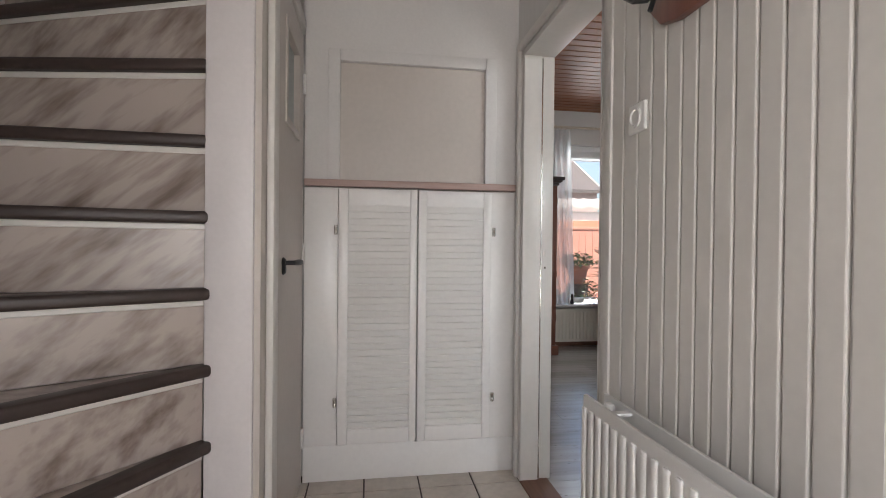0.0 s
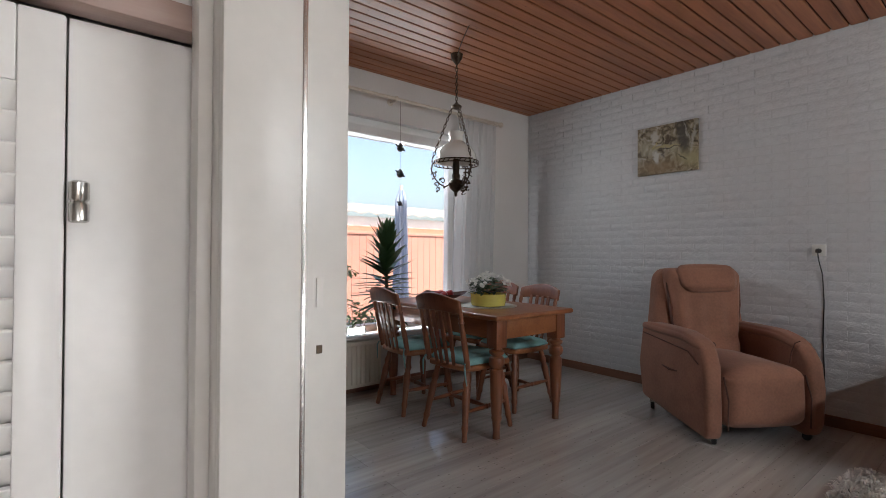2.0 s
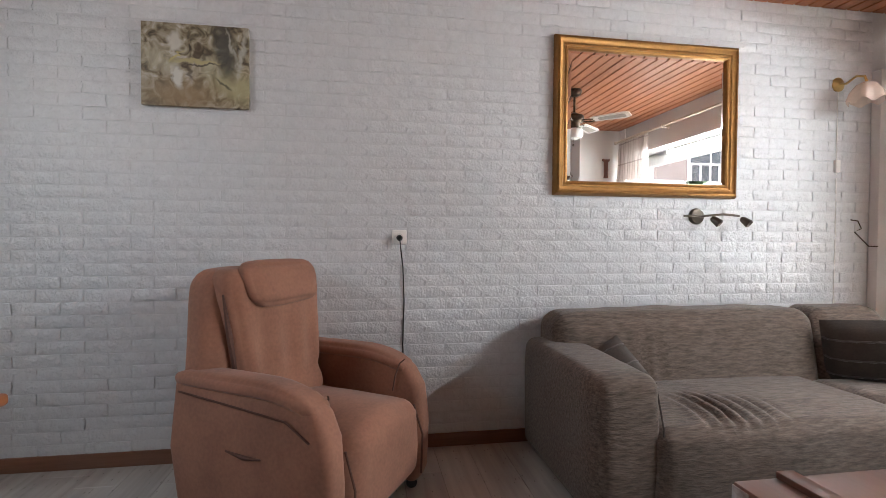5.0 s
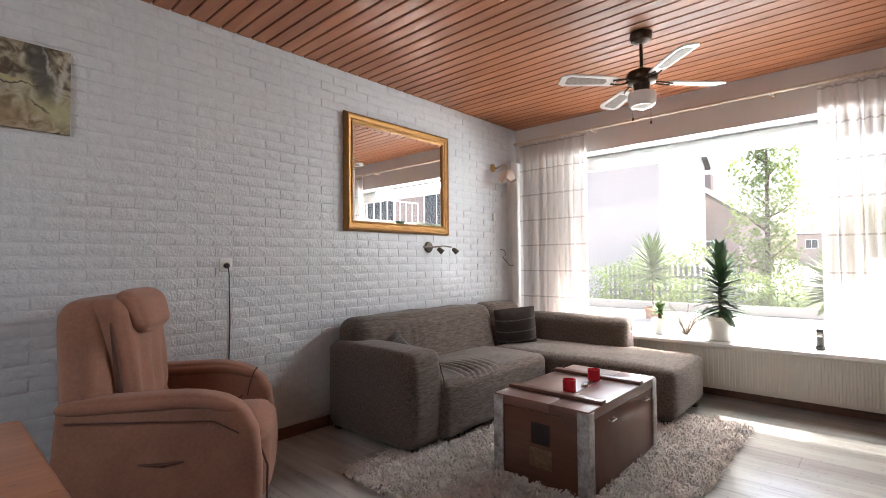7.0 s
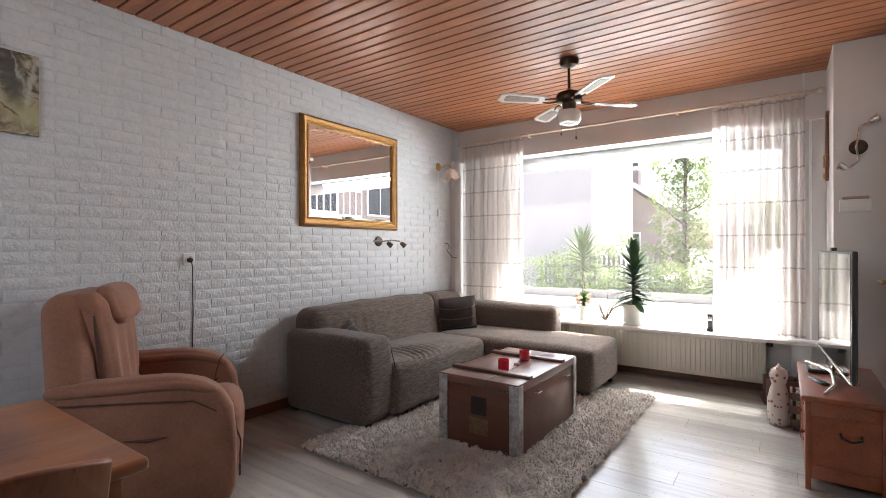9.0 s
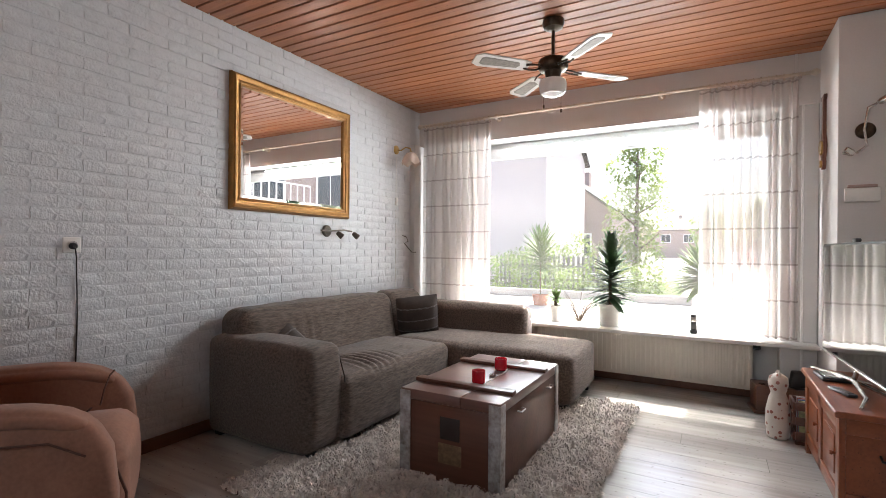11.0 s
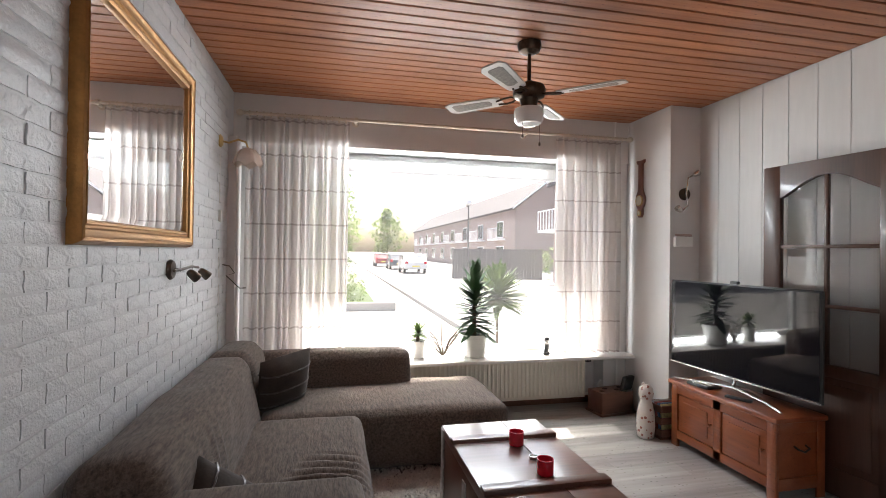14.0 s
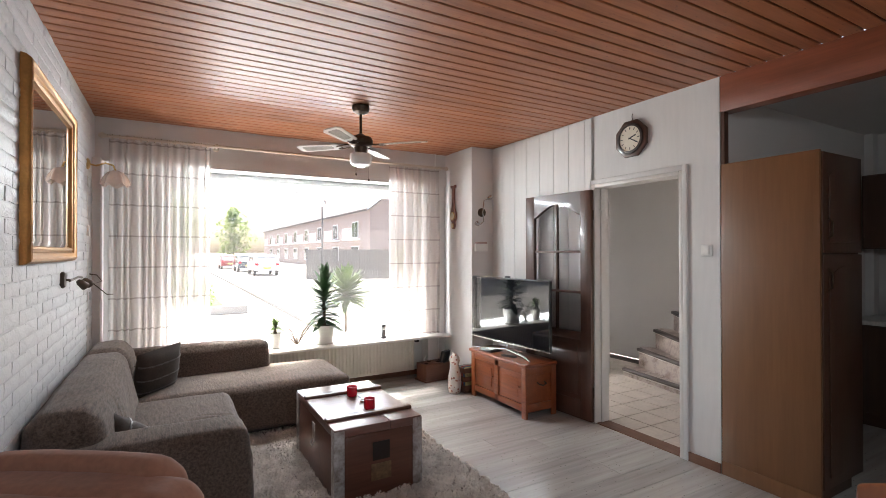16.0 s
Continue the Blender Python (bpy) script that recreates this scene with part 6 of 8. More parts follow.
part("case", boxm(-0.075, 0.075, -0.02, 0.02, 0.0, 0.13, 0.012, m=pose(0, 0, 0.008, -14, 0, 0)), M_BLACK, spk)
part("foot", boxm(-0.05, 0.05, -0.03, 0.045, 0.0, 0.014, 0.004), M_BLACK, spk)
vo = thing("cat_vase", "tall spotted ceramic cat figure on the floor", "figurine", pose(1.40, -0.06, 0))
vm = lathe(bmesh.new(), [(0.045, 0), (0.06, 0.01), (0.068, 0.08), (0.066, 0.18), (0.052, 0.25), (0.040, 0.285), (0.048, 0.31), (0.056, 0.345), (0.048, 0.385), (0.02, 0.405), (0.0, 0.408)], 22)
for s in (-1, 1):
    lathe(vm, [(0.016, 0), (0.012, 0.02), (0.0, 0.035)], 8, pose(0.0, s * 0.032, 0.39))
tagged(vo)
bpy.data.objects.remove(vo)
sm_ = mat("spotted ceramic dots", (0.68, 0.61, 0.55), 0.35, var=0.05)
nt = sm_.node_tree
vor = nt.nodes.new("ShaderNodeTexVoronoi")
vor.inputs["Scale"].default_value = 28
tcx = nt.nodes.new("ShaderNodeTexCoord")
nt.links.new(tcx.outputs["Object"], vor.inputs["Vector"])
lt = nt.nodes.new("ShaderNodeMath")
lt.operation = "LESS_THAN"
lt.inputs[1].default_value = 0.30
nt.links.new(vor.outputs["Distance"], lt.inputs[0])
mx = nt.nodes.new("ShaderNodeMix")
mx.data_type = "RGBA"
bs = nt.nodes["Principled BSDF"]
nt.links.new(bs.inputs["Base Color"].links[0].from_socket, mx.inputs["A"])
mx.inputs["B"].default_value = (0.30, 0.11, 0.08, 1)
nt.links.new(lt.outputs[0], mx.inputs["Factor"])
nt.links.new(mx.outputs["Result"], bs.inputs["Base Color"])
solid("cat_vase", vm, sm_, "tall pale ceramic cat figure with red-brown spots", "figurine", m=pose(1.40, -0.06, 0), smooth=60)
cr_ = thing("slatted_crate", "small brown slatted crate holding magazines", "crate", pose(1.20, -0.06, 0))
for z_ in (0.03, 0.12, 0.21):
    part("slat", boxm(-0.12, 0.12, 0.075, 0.09, z_, z_ + 0.05, 0.003), M_BOXWOOD, cr_)
    part("slat", boxm(-0.12, 0.12, -0.09, -0.075, z_, z_ + 0.05, 0.003), M_BOXWOOD, cr_)
    part("slat", boxm(0.12, 0.135, -0.09, 0.09, z_, z_ + 0.05, 0.003), M_BOXWOOD, cr_)
part("bottom", boxm(-0.12, 0.12, -0.075, 0.075, 0.0, 0.02), M_BOXWOOD, cr_)
for i, c in enumerate(((0.5, 0.5, 0.52), (0.45, 0.12, 0.10), (0.12, 0.2, 0.35), (0.6, 0.52, 0.25))):
    mg = solid("magazine", boxm(-0.09, 0.09, -0.008, 0.008, 0, 0.24, 0.001), mat("printed cover", c, 0.4, var=0.3, scale=16), "magazine standing in the slatted crate", "magazine", m=pose(1.21, -0.11 + 0.035 * i, 0.022, 4, 0, 3))

pw = thing("heating_pipe", "white painted heating pipe beside the radiator", "pipe")
part("pipe", tube(bmesh.new(), [(1.49, -0.83, 0.12), (1.40, -0.83, 0.12), (1.36, -0.83, 0.16), (1.36, -0.83, 0.20), (1.33, -0.84, 0.235), (1.20, -0.85, 0.235)], 0.009), M_RADW, pw)
part("valve", lathe(bmesh.new(), [(0.015, 0), (0.019, 0.02), (0.016, 0.05), (0, 0.052)], 12, pose(1.49, -0.82, 0.43, 0, -90, 0)), M_BLACK, pw)
part("riser", tube(bmesh.new(), [(1.19, -0.79, 0.0), (1.19, -0.79, H)], 0.008), M_RADW, pw)
part("riser", tube(bmesh.new(), [(1.235, -0.79, 2.28), (1.235, -0.77, H)], 0.008), M_RADW, pw)


# ---- plants ----
def blade_leaf(bm, base, direction, length, width, droop, fold=0.25, n=5):
    d = Vector(direction).normalized()
    side = d.cross(Vector((0, 0, 1)))
    side = side.normalized() if side.length > 1e-3 else Vector((1, 0, 0))
    up = side.cross(d)
    L, C, R = [], [], []
    for i in range(n + 1):
        t = i / n
        p = Vector(base) + d * length * t + Vector((0, 0, -droop * length * t * t))
        w = width * (math.sin(math.pi * min(1, 0.18 + 0.82 * t)) ** 0.8 if i < n else 0.02)
        L.append(bm.verts.new(p - side * w + up * w * fold))
        C.append(bm.verts.new(p))
        R.append(bm.verts.new(p + side * w + up * w * fold))
    for i in range(n):
        bm.faces.new((L[i], C[i], C[i + 1], L[i + 1]))
        bm.faces.new((C[i], R[i], R[i + 1], C[i + 1]))


def yucca(m, label, pot, height, spread, leaves, seed, potr=0.09, poth=0.17, trunk=0.0, stem0=0.05, material=None, lw=0.016):
    t = thing("potted_yucca", label, "plant", m)
    part("pot", lathe(bmesh.new(), [(potr * 0.72, 0), (potr * 0.78, 0.004), (potr * 0.96, poth * 0.85), (potr, poth * 0.86), (potr * 1.02, poth), (potr * 0.93, poth), (potr * 0.88, poth * 0.9), (0, poth * 0.9)], 24), pot, t)
    part("soil", lathe(bmesh.new(), [(potr * 0.9, poth * 0.9), (potr * 0.5, poth * 0.92), (0, poth * 0.93)], 16), M_SOIL, t)
    part("stem", tube(bmesh.new(), [(0, 0, poth * 0.88), (0.006, 0, poth + (height - poth) * 0.5), (0, 0.004, height * 0.93)], [0.018, 0.015, 0.008]), M_TRUNK, t)
    r = random.Random(seed)
    lb = bmesh.new()
    for i in range(leaves):
        k = i / leaves
        z = poth + trunk + stem0 + (height * 0.92 - poth - trunk - stem0) * k
        a = i * 2.4 + r.uniform(-0.3, 0.3)
        el = radians(-10 + 85 * k ** 1.3 + r.uniform(-10, 10))
        d = (math.cos(a) * math.cos(el), math.sin(a) * math.cos(el), math.sin(el))
        blade_leaf(lb, (0, 0, z), d, spread * (1.0 - 0.25 * k) * r.uniform(0.8, 1.1), lw * r.uniform(0.8, 1.2), 0.12 * (1 - k))
    part("leaves", lb, material or M_LEAF, t, "long pointed green leaves", smooth=30)
    return t


yucca(pose(2.70, 4.98, 0.483), "dark green yucca in a pot on the garden sill", M_TERRA, 0.81, 0.34, 100, 3, 0.09, 0.16, lw=0.030)
yucca(pose(2.56, -0.84, 0.503), "green yucca in a white ribbed pot on the street sill", M_WHITEPOT, 0.74, 0.27, 110, 4, 0.13, 0.20, stem0=0.02, lw=0.028)
sp2 = yucca(pose(3.06, -0.86, 0.503), "small pale plant in a white pot", M_WHITEPOT, 0.25, 0.13, 26, 9, 0.072, 0.15, material=M_LEAF2, lw=0.02)
dry = thing("twig_ornament", "bare branching twig ornament on the sill", "ornament", pose(2.84, -0.86, 0.503) @ Matrix.Scale(1.35, 4))
tq = bmesh.new()
r = random.Random(2)
for i in range(16):
    a = r.uniform(0, 6.28)
    p0 = Vector((0, 0, 0.0))
    p1 = Vector((0.05 * math.cos(a), 0.03 * math.sin(a), r.uniform(0.05, 0.12)))
    p2 = p1 + Vector((0.09 * math.cos(a + r.uniform(-0.5, 0.5)), 0.03 * math.sin(a), r.uniform(0.03, 0.12)))
    tube(tq, [p0, p1, p2], [0.004, 0.003, 0.0015], 5)
part("twigs", tq, M_TRUNK, dry)
part("stand", lathe(bmesh.new(), [(0.03, 0), (0.03, 0.006), (0.004, 0.012), (0, 0.012)], 14), M_WHITEPOT, dry)
ph_ = thing("cordless_phone", "dark cordless phone standing on the sill", "phone", pose(1.90, -0.80, 0.503))
part("cradle", boxm(-0.03, 0.03, -0.03, 0.03, 0, 0.03, 0.01), M_BLACK, ph_)
part("handset", boxm(-0.022, 0.022, -0.012, 0.014, 0.02, 0.16, 0.008, m=pose(0, 0, 0, -8, 0, 0)), M_BLACK, ph_)
part("display", boxm(-0.015, 0.015, 0.013, 0.0155, 0.10, 0.14, 0.001, m=pose(0, 0, 0, -8, 0, 0)), M_CHROME, ph_)

# flowers and bowl on the table
fp = thing("flower_pot", "yellow bowl of white chrysanthemums on a pale mat", "flowers", pose(2.91, 3.97, TZ + 0.004) @ Matrix.Scale(0.98, 4))
part("pot", lathe(bmesh.new(), [(0.095, 0), (0.12, 0.006), (0.125, 0.03), (0.128, 0.085), (0.13, 0.09), (0.121, 0.09), (0.115, 0.03), (0, 0.03)], 30), M_YELLOW, fp, "glazed yellow pot")
r = random.Random(7)
lv, pt = bmesh.new(), bmesh.new()
for i in range(260):
    a, q_ = r.uniform(0, 6.28), r.random() ** 0.5
    x_, y_ = 0.155 * q_ * math.cos(a), 0.155 * q_ * math.sin(a)
    z_ = 0.09 + r.uniform(0.0, 0.115) * (1.15 - 0.5 * q_)
    blade_leaf(lv, (x_ * 0.8, y_ * 0.8, z_), (math.cos(a), math.sin(a), r.uniform(-0.2, 0.8)), r.uniform(0.03, 0.055), r.uniform(0.010, 0.016), 0.3, n=3)
part("foliage", lv, M_LEAF, fp, "dark green leaves", smooth=30)
for i in range(75):
    a, q_ = r.uniform(0, 6.28), r.random() ** 0.5
    c = Vector((0.16 * q_ * math.cos(a), 0.16 * q_ * math.sin(a), 0.225 - 0.075 * q_ ** 2 + r.uniform(-0.012, 0.015)))
    nrm = Vector((c.x * 2.2, c.y * 2.2, 0.35)).normalized()
    qm = nrm.to_track_quat("Z", "Y").to_matrix().to_4x4()
    for k in range(12):
        m_ = Matrix.Translation(c) @ qm @ pose(0, 0, 0, 0, 0, 30 * k + r.uniform(-8, 8)) @ pose(0, 0, 0, 0, -r.uniform(5, 55), 0)
        t_ = bmesh.new()
        vs = [t_.verts.new(p) for p in ((0.002, -0.002, 0), (0.012, -0.0055, 0.001), (0.020, 0, 0.003), (0.012, 0.0055, 0.001), (0.002, 0.002, 0))]
        t_.faces.new(vs)
        join(pt, t_, m_)
part("blossoms", pt, M_PETAL, fp, "white chrysanthemum blossoms", smooth=0)
solid("place_mat", lathe(bmesh.new(), [(0.21, 0), (0.213, 0.002), (0.205, 0.004), (0, 0.004)], 36), mat("pale lace mat", (0.66, 0.64, 0.60), 0.8, var=0.15, scale=40, fine=150, bump=0.3), "round pale lace mat on the table", "place mat", m=pose(2.94, 4.01, TZ))
bw = thing("fruit_bowl", "flat square dark bowl with red apples", "bowl", pose(2.86, 4.42, TZ, 0, 0, 40))
q = bmesh.new()
n = 12
g = [[q.verts.new((0.17 * (i / n * 2 - 1), 0.17 * (j / n * 2 - 1), 0.012 + 0.05 * max(abs(i / n * 2 - 1), abs(j / n * 2 - 1)) ** 2 + 0.012 * (abs(i / n * 2 - 1) * abs(j / n * 2 - 1)) ** 2)) for i in range(n + 1)] for j in range(n + 1)]
for a, b in zip(g, g[1:]):
    for i in range(n):
        q.faces.new((a[i], a[i + 1], b[i + 1], b[i]))
bmesh.ops.solidify(q, geom=q.faces[:], thickness=0.006)
part("dish", q, M_BOXWOOD, bw, smooth=60)
part("foot", lathe(bmesh.new(), [(0.06, 0), (0.06, 0.01), (0, 0.012)], 18), M_BOXWOOD, bw)
for i, (x_, y_) in enumerate(((0.04, 0.02), (-0.045, 0.03), (0.0, -0.05), (0.075, -0.05), (-0.07, -0.04))):
    solid("apple", lathe(bmesh.new(), [(0.0, 0.004), (0.014, 0.0), (0.03, 0.014), (0.037, 0.036), (0.032, 0.056), (0.015, 0.064), (0.0, 0.056)], 18), M_APPLE, "red apple lying in the bowl", "apple", m=pose(2.86, 4.42, TZ, 0, 0, 40) @ pose(x_, y_, 0.018, 8 * i, 12, 40 * i), group="apples in the bowl", smooth=60)

# ---- display cabinet beside the garden window ----
vt = thing("display_cabinet", "red-brown two-door display cabinet with glazed upper doors", "cabinet")
VX0, VX1, VY0, VY1 = 0.86, 1.85, 4.60, 4.985
part("plinth", boxm(VX0 - 0.03, VX1 + 0.03, VY0 - 0.03, VY1, 0.0, 0.10, 0.01), M_VITRINE, vt)
for x_ in (VX0, VX1 - 0.022):
    part("side", boxm(x_, x_ + 0.022, VY0, VY1, 0.10, 1.75, 0.002), M_VITRINE, vt)
part("back", boxm(VX0, VX1, VY1 - 0.01, VY1, 0.10, 1.75), M_VITDARK, vt)
part("bottom", boxm(VX0 + 0.022, VX1 - 0.022, VY0, VY1 - 0.01, 0.10, 0.12), M_VITRINE, vt)
co = bmesh.new()
box(co, VX0 - 0.02, VX1 + 0.02, VY0 - 0.02, VY1, 1.75, 1.78, 0.006)
box(co, VX0 - 0.045, VX1 + 0.045, VY0 - 0.045, VY1, 1.78, 1.80, 0.008)
box(co, VX0 - 0.065, VX1 + 0.065, VY0 - 0.065, VY1, 1.80, 1.835, 0.008)
part("cornice", co, M_VITDARK, vt, "dark stepped cornice")
for z_ in (0.66, 1.02, 1.38):
    part("shelf", boxm(VX0 + 0.022, VX1 - 0.022, VY0 + 0.03, VY1 - 0.01, z_, z_ + 0.018), M_VITRINE, vt)
xm = (VX0 + VX1) / 2
part("centre_post", boxm(xm - 0.016, xm + 0.016, VY0 - 0.026, VY0, 0.12, 1.75, 0.003), M_VITRINE, vt)
for x0_, x1_ in ((VX0 + 0.004, xm - 0.018), (xm + 0.018, VX1 - 0.004)):
    dd = part("door", boxm(x0_ + 0.07, x1_ - 0.07, VY0 - 0.018, VY0 - 0.006, 0.195, 0.605), M_VITRINE, vt)
    for a in ((x0_, x0_ + 0.075), (x1_ - 0.075, x1_)):
        part("stile", boxm(*a, VY0 - 0.022, VY0 - 0.002, 0.125, 1.745, 0.003), M_VITRINE, dd)
    for z0_, z1_ in ((0.125, 0.20), (0.60, 0.69), (1.67, 1.745)):
        part("rail", boxm(x0_ + 0.075, x1_ - 0.075, VY0 - 0.022, VY0 - 0.002, z0_, z1_, 0.003), M_VITRINE, dd)
    part("pane", boxm(x0_ + 0.07, x1_ - 0.07, VY0 - 0.014, VY0 - 0.010, 0.685, 1.675), M_GLASS, dd, smooth=0)
    part("field", boxm(x0_ + 0.115, x1_ - 0.115, VY0 - 0.024, VY0 - 0.016, 0.24, 0.56, 0.006, 2), M_VITRINE, dd)
    mo = bmesh.new()
    for z0_, z1_ in ((0.69, 1.67), (0.20, 0.60)):
        for a in ((x0_ + 0.068, x0_ + 0.084, z0_ - 0.006, z1_ + 0.006), (x1_ - 0.084, x1_ - 0.068, z0_ - 0.006, z1_ + 0.006)):
            box(mo, a[0], a[1], VY0 - 0.030, VY0 - 0.020, a[2], a[3], 0.004)
        for z_ in (z0_ - 0.006, z1_ - 0.010):
            box(mo, x0_ + 0.084, x1_ - 0.084, VY0 - 0.030, VY0 - 0.020, z_, z_ + 0.016, 0.004)
    part("moulding", mo, M_VITDARK, dd, "dark beaded moulding")
part("key_plate", boxm(xm + 0.03, xm + 0.048, VY0 - 0.026, VY0 - 0.021, 0.89, 0.95, 0.002), M_BRASS, vt)
for z_ in (0.35, 0.80, 1.55):
    part("hinge", lathe(bmesh.new(), [(0.006, 0), (0.006, 0.07)], 8, pose(VX1 - 0.003, VY0 - 0.012, z_)), M_BRONZE, vt)
r = random.Random(4)
for z_ in (0.678, 1.038, 1.398):
    for i in range(5):
        x_ = VX0 + 0.12 + 0.185 * i + r.uniform(-0.02, 0.02)
        if abs(x_ - xm) < 0.05:
            continue
        k = r.uniform(0.7, 1.3)
        solid("vase", lathe(bmesh.new(), [(0.025 * k, 0), (0.035 * k, 0.03), (0.042 * k, 0.07 * k), (0.02 * k, 0.12 * k), (0.024 * k, 0.15 * k), (0.018 * k, 0.15 * k), (0, 0.11 * k)], 16), r.choice((M_WHITEPOT, M_BRONZE, M_TERRA, M_CERAMIC)), "small ornament on a cabinet shelf", "ornament", m=pose(x_, 4.80 + r.uniform(-0.04, 0.06), z_), group="cabinet ornaments")

# ---- kitchen behind the beam ----
kc = thing("tall_kitchen_cabinet", "tall oak veneer kitchen cabinet with arched doors", "kitchen cabinet")
part("side_panel", boxm(0.778, 0.80, 2.395, 2.955, 0.0, 2.06, 0.002), M_KITWOOD, kc, "light oak veneer side panel")
part("plinth_strip", boxm(0.80, 0.806, 2.395, 2.95, 0.0, 0.09, 0.002), M_KITWOOD, kc)
part("carcass", boxm(0.27, 0.778, 2.40, 2.94, 0.10, 2.055), M_KITDOOR, kc)
part("plinth", boxm(0.27, 0.778, 2.40, 2.90, 0.0, 0.10), M_KITDOOR, kc)
for z0_, z1_ in ((0.12, 1.46), (1.47, 2.05)):
    d = part("door", boxm(0.275, 0.776, 2.942, 2.962, z0_, z1_, 0.004), M_KITDOOR, kc)
    n = 12
    ol = [(0.335, z0_ + 0.06), (0.715, z0_ + 0.06), (0.715, z1_ - 0.13)] + [(0.715 - 0.38 * i / n, z1_ - 0.13 + 0.06 * math.sin(math.pi * i / n)) for i in range(1, n)] + [(0.335, z1_ - 0.13)]
    part("raised_panel", prism(bmesh.new(), ol, 0.008, "y", 2.962, 0.004, 2), M_KITDOOR, d)
    part("handle", tube(bmesh.new(), [(0.72, 2.962, 1.38 if z0_ < 1 else 1.55), (0.72, 2.985, 1.36 if z0_ < 1 else 1.57), (0.72, 2.985, 1.27 if z0_ < 1 else 1.65), (0.72, 2.962, 1.25 if z0_ < 1 else 1.67)], 0.005, 6), M_BRONZE, d)
structure("ledge", boxm(0.75, 0.797, 2.395, 2.42, 2.062, 2.41), M_DOORWOOD, "dark strip below the end of the beam", "trim")
bk2 = thing("base_cabinet", "dark oak kitchen base cabinets along the wall", "kitchen cabinet")
part("carcass", boxm(-1.69, -1.12, 2.40, 4.6, 0.10, 0.86), M_KITDOOR, bk2)
part("plinth", boxm(-1.69, -1.17, 2.40, 4.6, 0, 0.10), M_KITDOOR, bk2)
for i in range(4):
    part("door", boxm(-1.12, -1.10, 2.42 + 0.54 * i, 2.94 + 0.54 * i, 0.12, 0.85, 0.004), M_KITDOOR, bk2)
solid("worktop", boxm(-1.69, -1.08, 2.40, 4.6, 0.86, 0.90, 0.006), mat("pale worktop", (0.62, 0.60, 0.56), 0.35, var=0.12, scale=60), "pale kitchen worktop on the base cabinets", "worktop")
uk = thing("wall_cabinet", "dark oak kitchen wall cabinet", "kitchen cabinet")
part("carcass", boxm(-1.69, -1.36, 2.40, 3.5, 1.50, 2.15), M_KITDOOR, uk)
for i in range(2):
    part("door", boxm(-1.36, -1.34, 2.42 + 0.54 * i, 2.94 + 0.54 * i, 1.51, 2.14, 0.004), M_KITDOOR, uk)
mw = thing("microwave", "grey microwave oven on the worktop", "microwave", pose(-1.38, 2.95, 0.90))
part("case", boxm(-0.17, 0.15, -0.25, 0.25, 0.01, 0.30, 0.008), M_CHROME, mw)
part("door", boxm(0.15, 0.165, -0.245, 0.12, 0.02, 0.29, 0.004), M_SCREEN, mw)
part("control_panel", boxm(0.15, 0.163, 0.125, 0.245, 0.02, 0.29, 0.004), M_BLACK, mw)
kt = thing("kettle", "dark kettle standing on the microwave", "kettle", pose(-1.38, 2.95, 1.20))
part("body", lathe(bmesh.new(), [(0.07, 0), (0.08, 0.01), (0.075, 0.10), (0.05, 0.16), (0.02, 0.17), (0.015, 0.19), (0, 0.195)], 20), M_BLACK, kt)
part("handle", tube(bmesh.new(), [(0, 0.06, 0.14), (0, 0.12, 0.13), (0, 0.11, 0.04), (0, 0.075, 0.03)], 0.009), M_BLACK, kt)

# ---- coat rack on the hall boards ----
ck2 = thing("coat_rack", "dark wooden coat rack with curled iron hooks", "coat rack", pose(0.653, 0.935, 1.735))
ol = [(0.10, 0.13), (0.105, -0.02), (0.06, -0.07), (0.0, -0.085), (-0.4, -0.085), (-0.4, 0.13)]
part("board", prism(bmesh.new(), [(u - 0.02, v) for u, v in ol], -0.022, "x", 0.0, 0.004, 2), M_VITRINE, ck2)
for y_ in (0.04, -0.16, -0.34):
    q = bmesh.new()
    tube(q, [(-0.022, y_, 0.02), (-0.05, y_ + 0.01, -0.01), (-0.075, y_ + 0.03, -0.005), (-0.08, y_ + 0.06, 0.02), (-0.07, y_ + 0.075, 0.03)], 0.006)
    tube(q, [(-0.022, y_, 0.0), (-0.05, y_ - 0.02, -0.02), (-0.06, y_ - 0.02, -0.05)], 0.006)
    tube(q, [(-0.022, y_, 0.03), (-0.045, y_ + 0.02, 0.07), (-0.05, y_ + 0.07, 0.075), (-0.05, y_ + 0.10, 0.05)], 0.005)
    part("hook", q, M_BLACK, ck2, "curled black iron hook")
tv_ = thing("thermostatic_valve", "white radiator valve cap", "valve", pose(0.59, 1.11, 0.645))
part("cap", lathe(bmesh.new(), [(0.016, 0), (0.02, 0.01), (0.02, 0.045), (0.014, 0.055), (0, 0.056)], 16, pose(0, 0, 0, 0, 0, 0)), M_RADW, tv_)

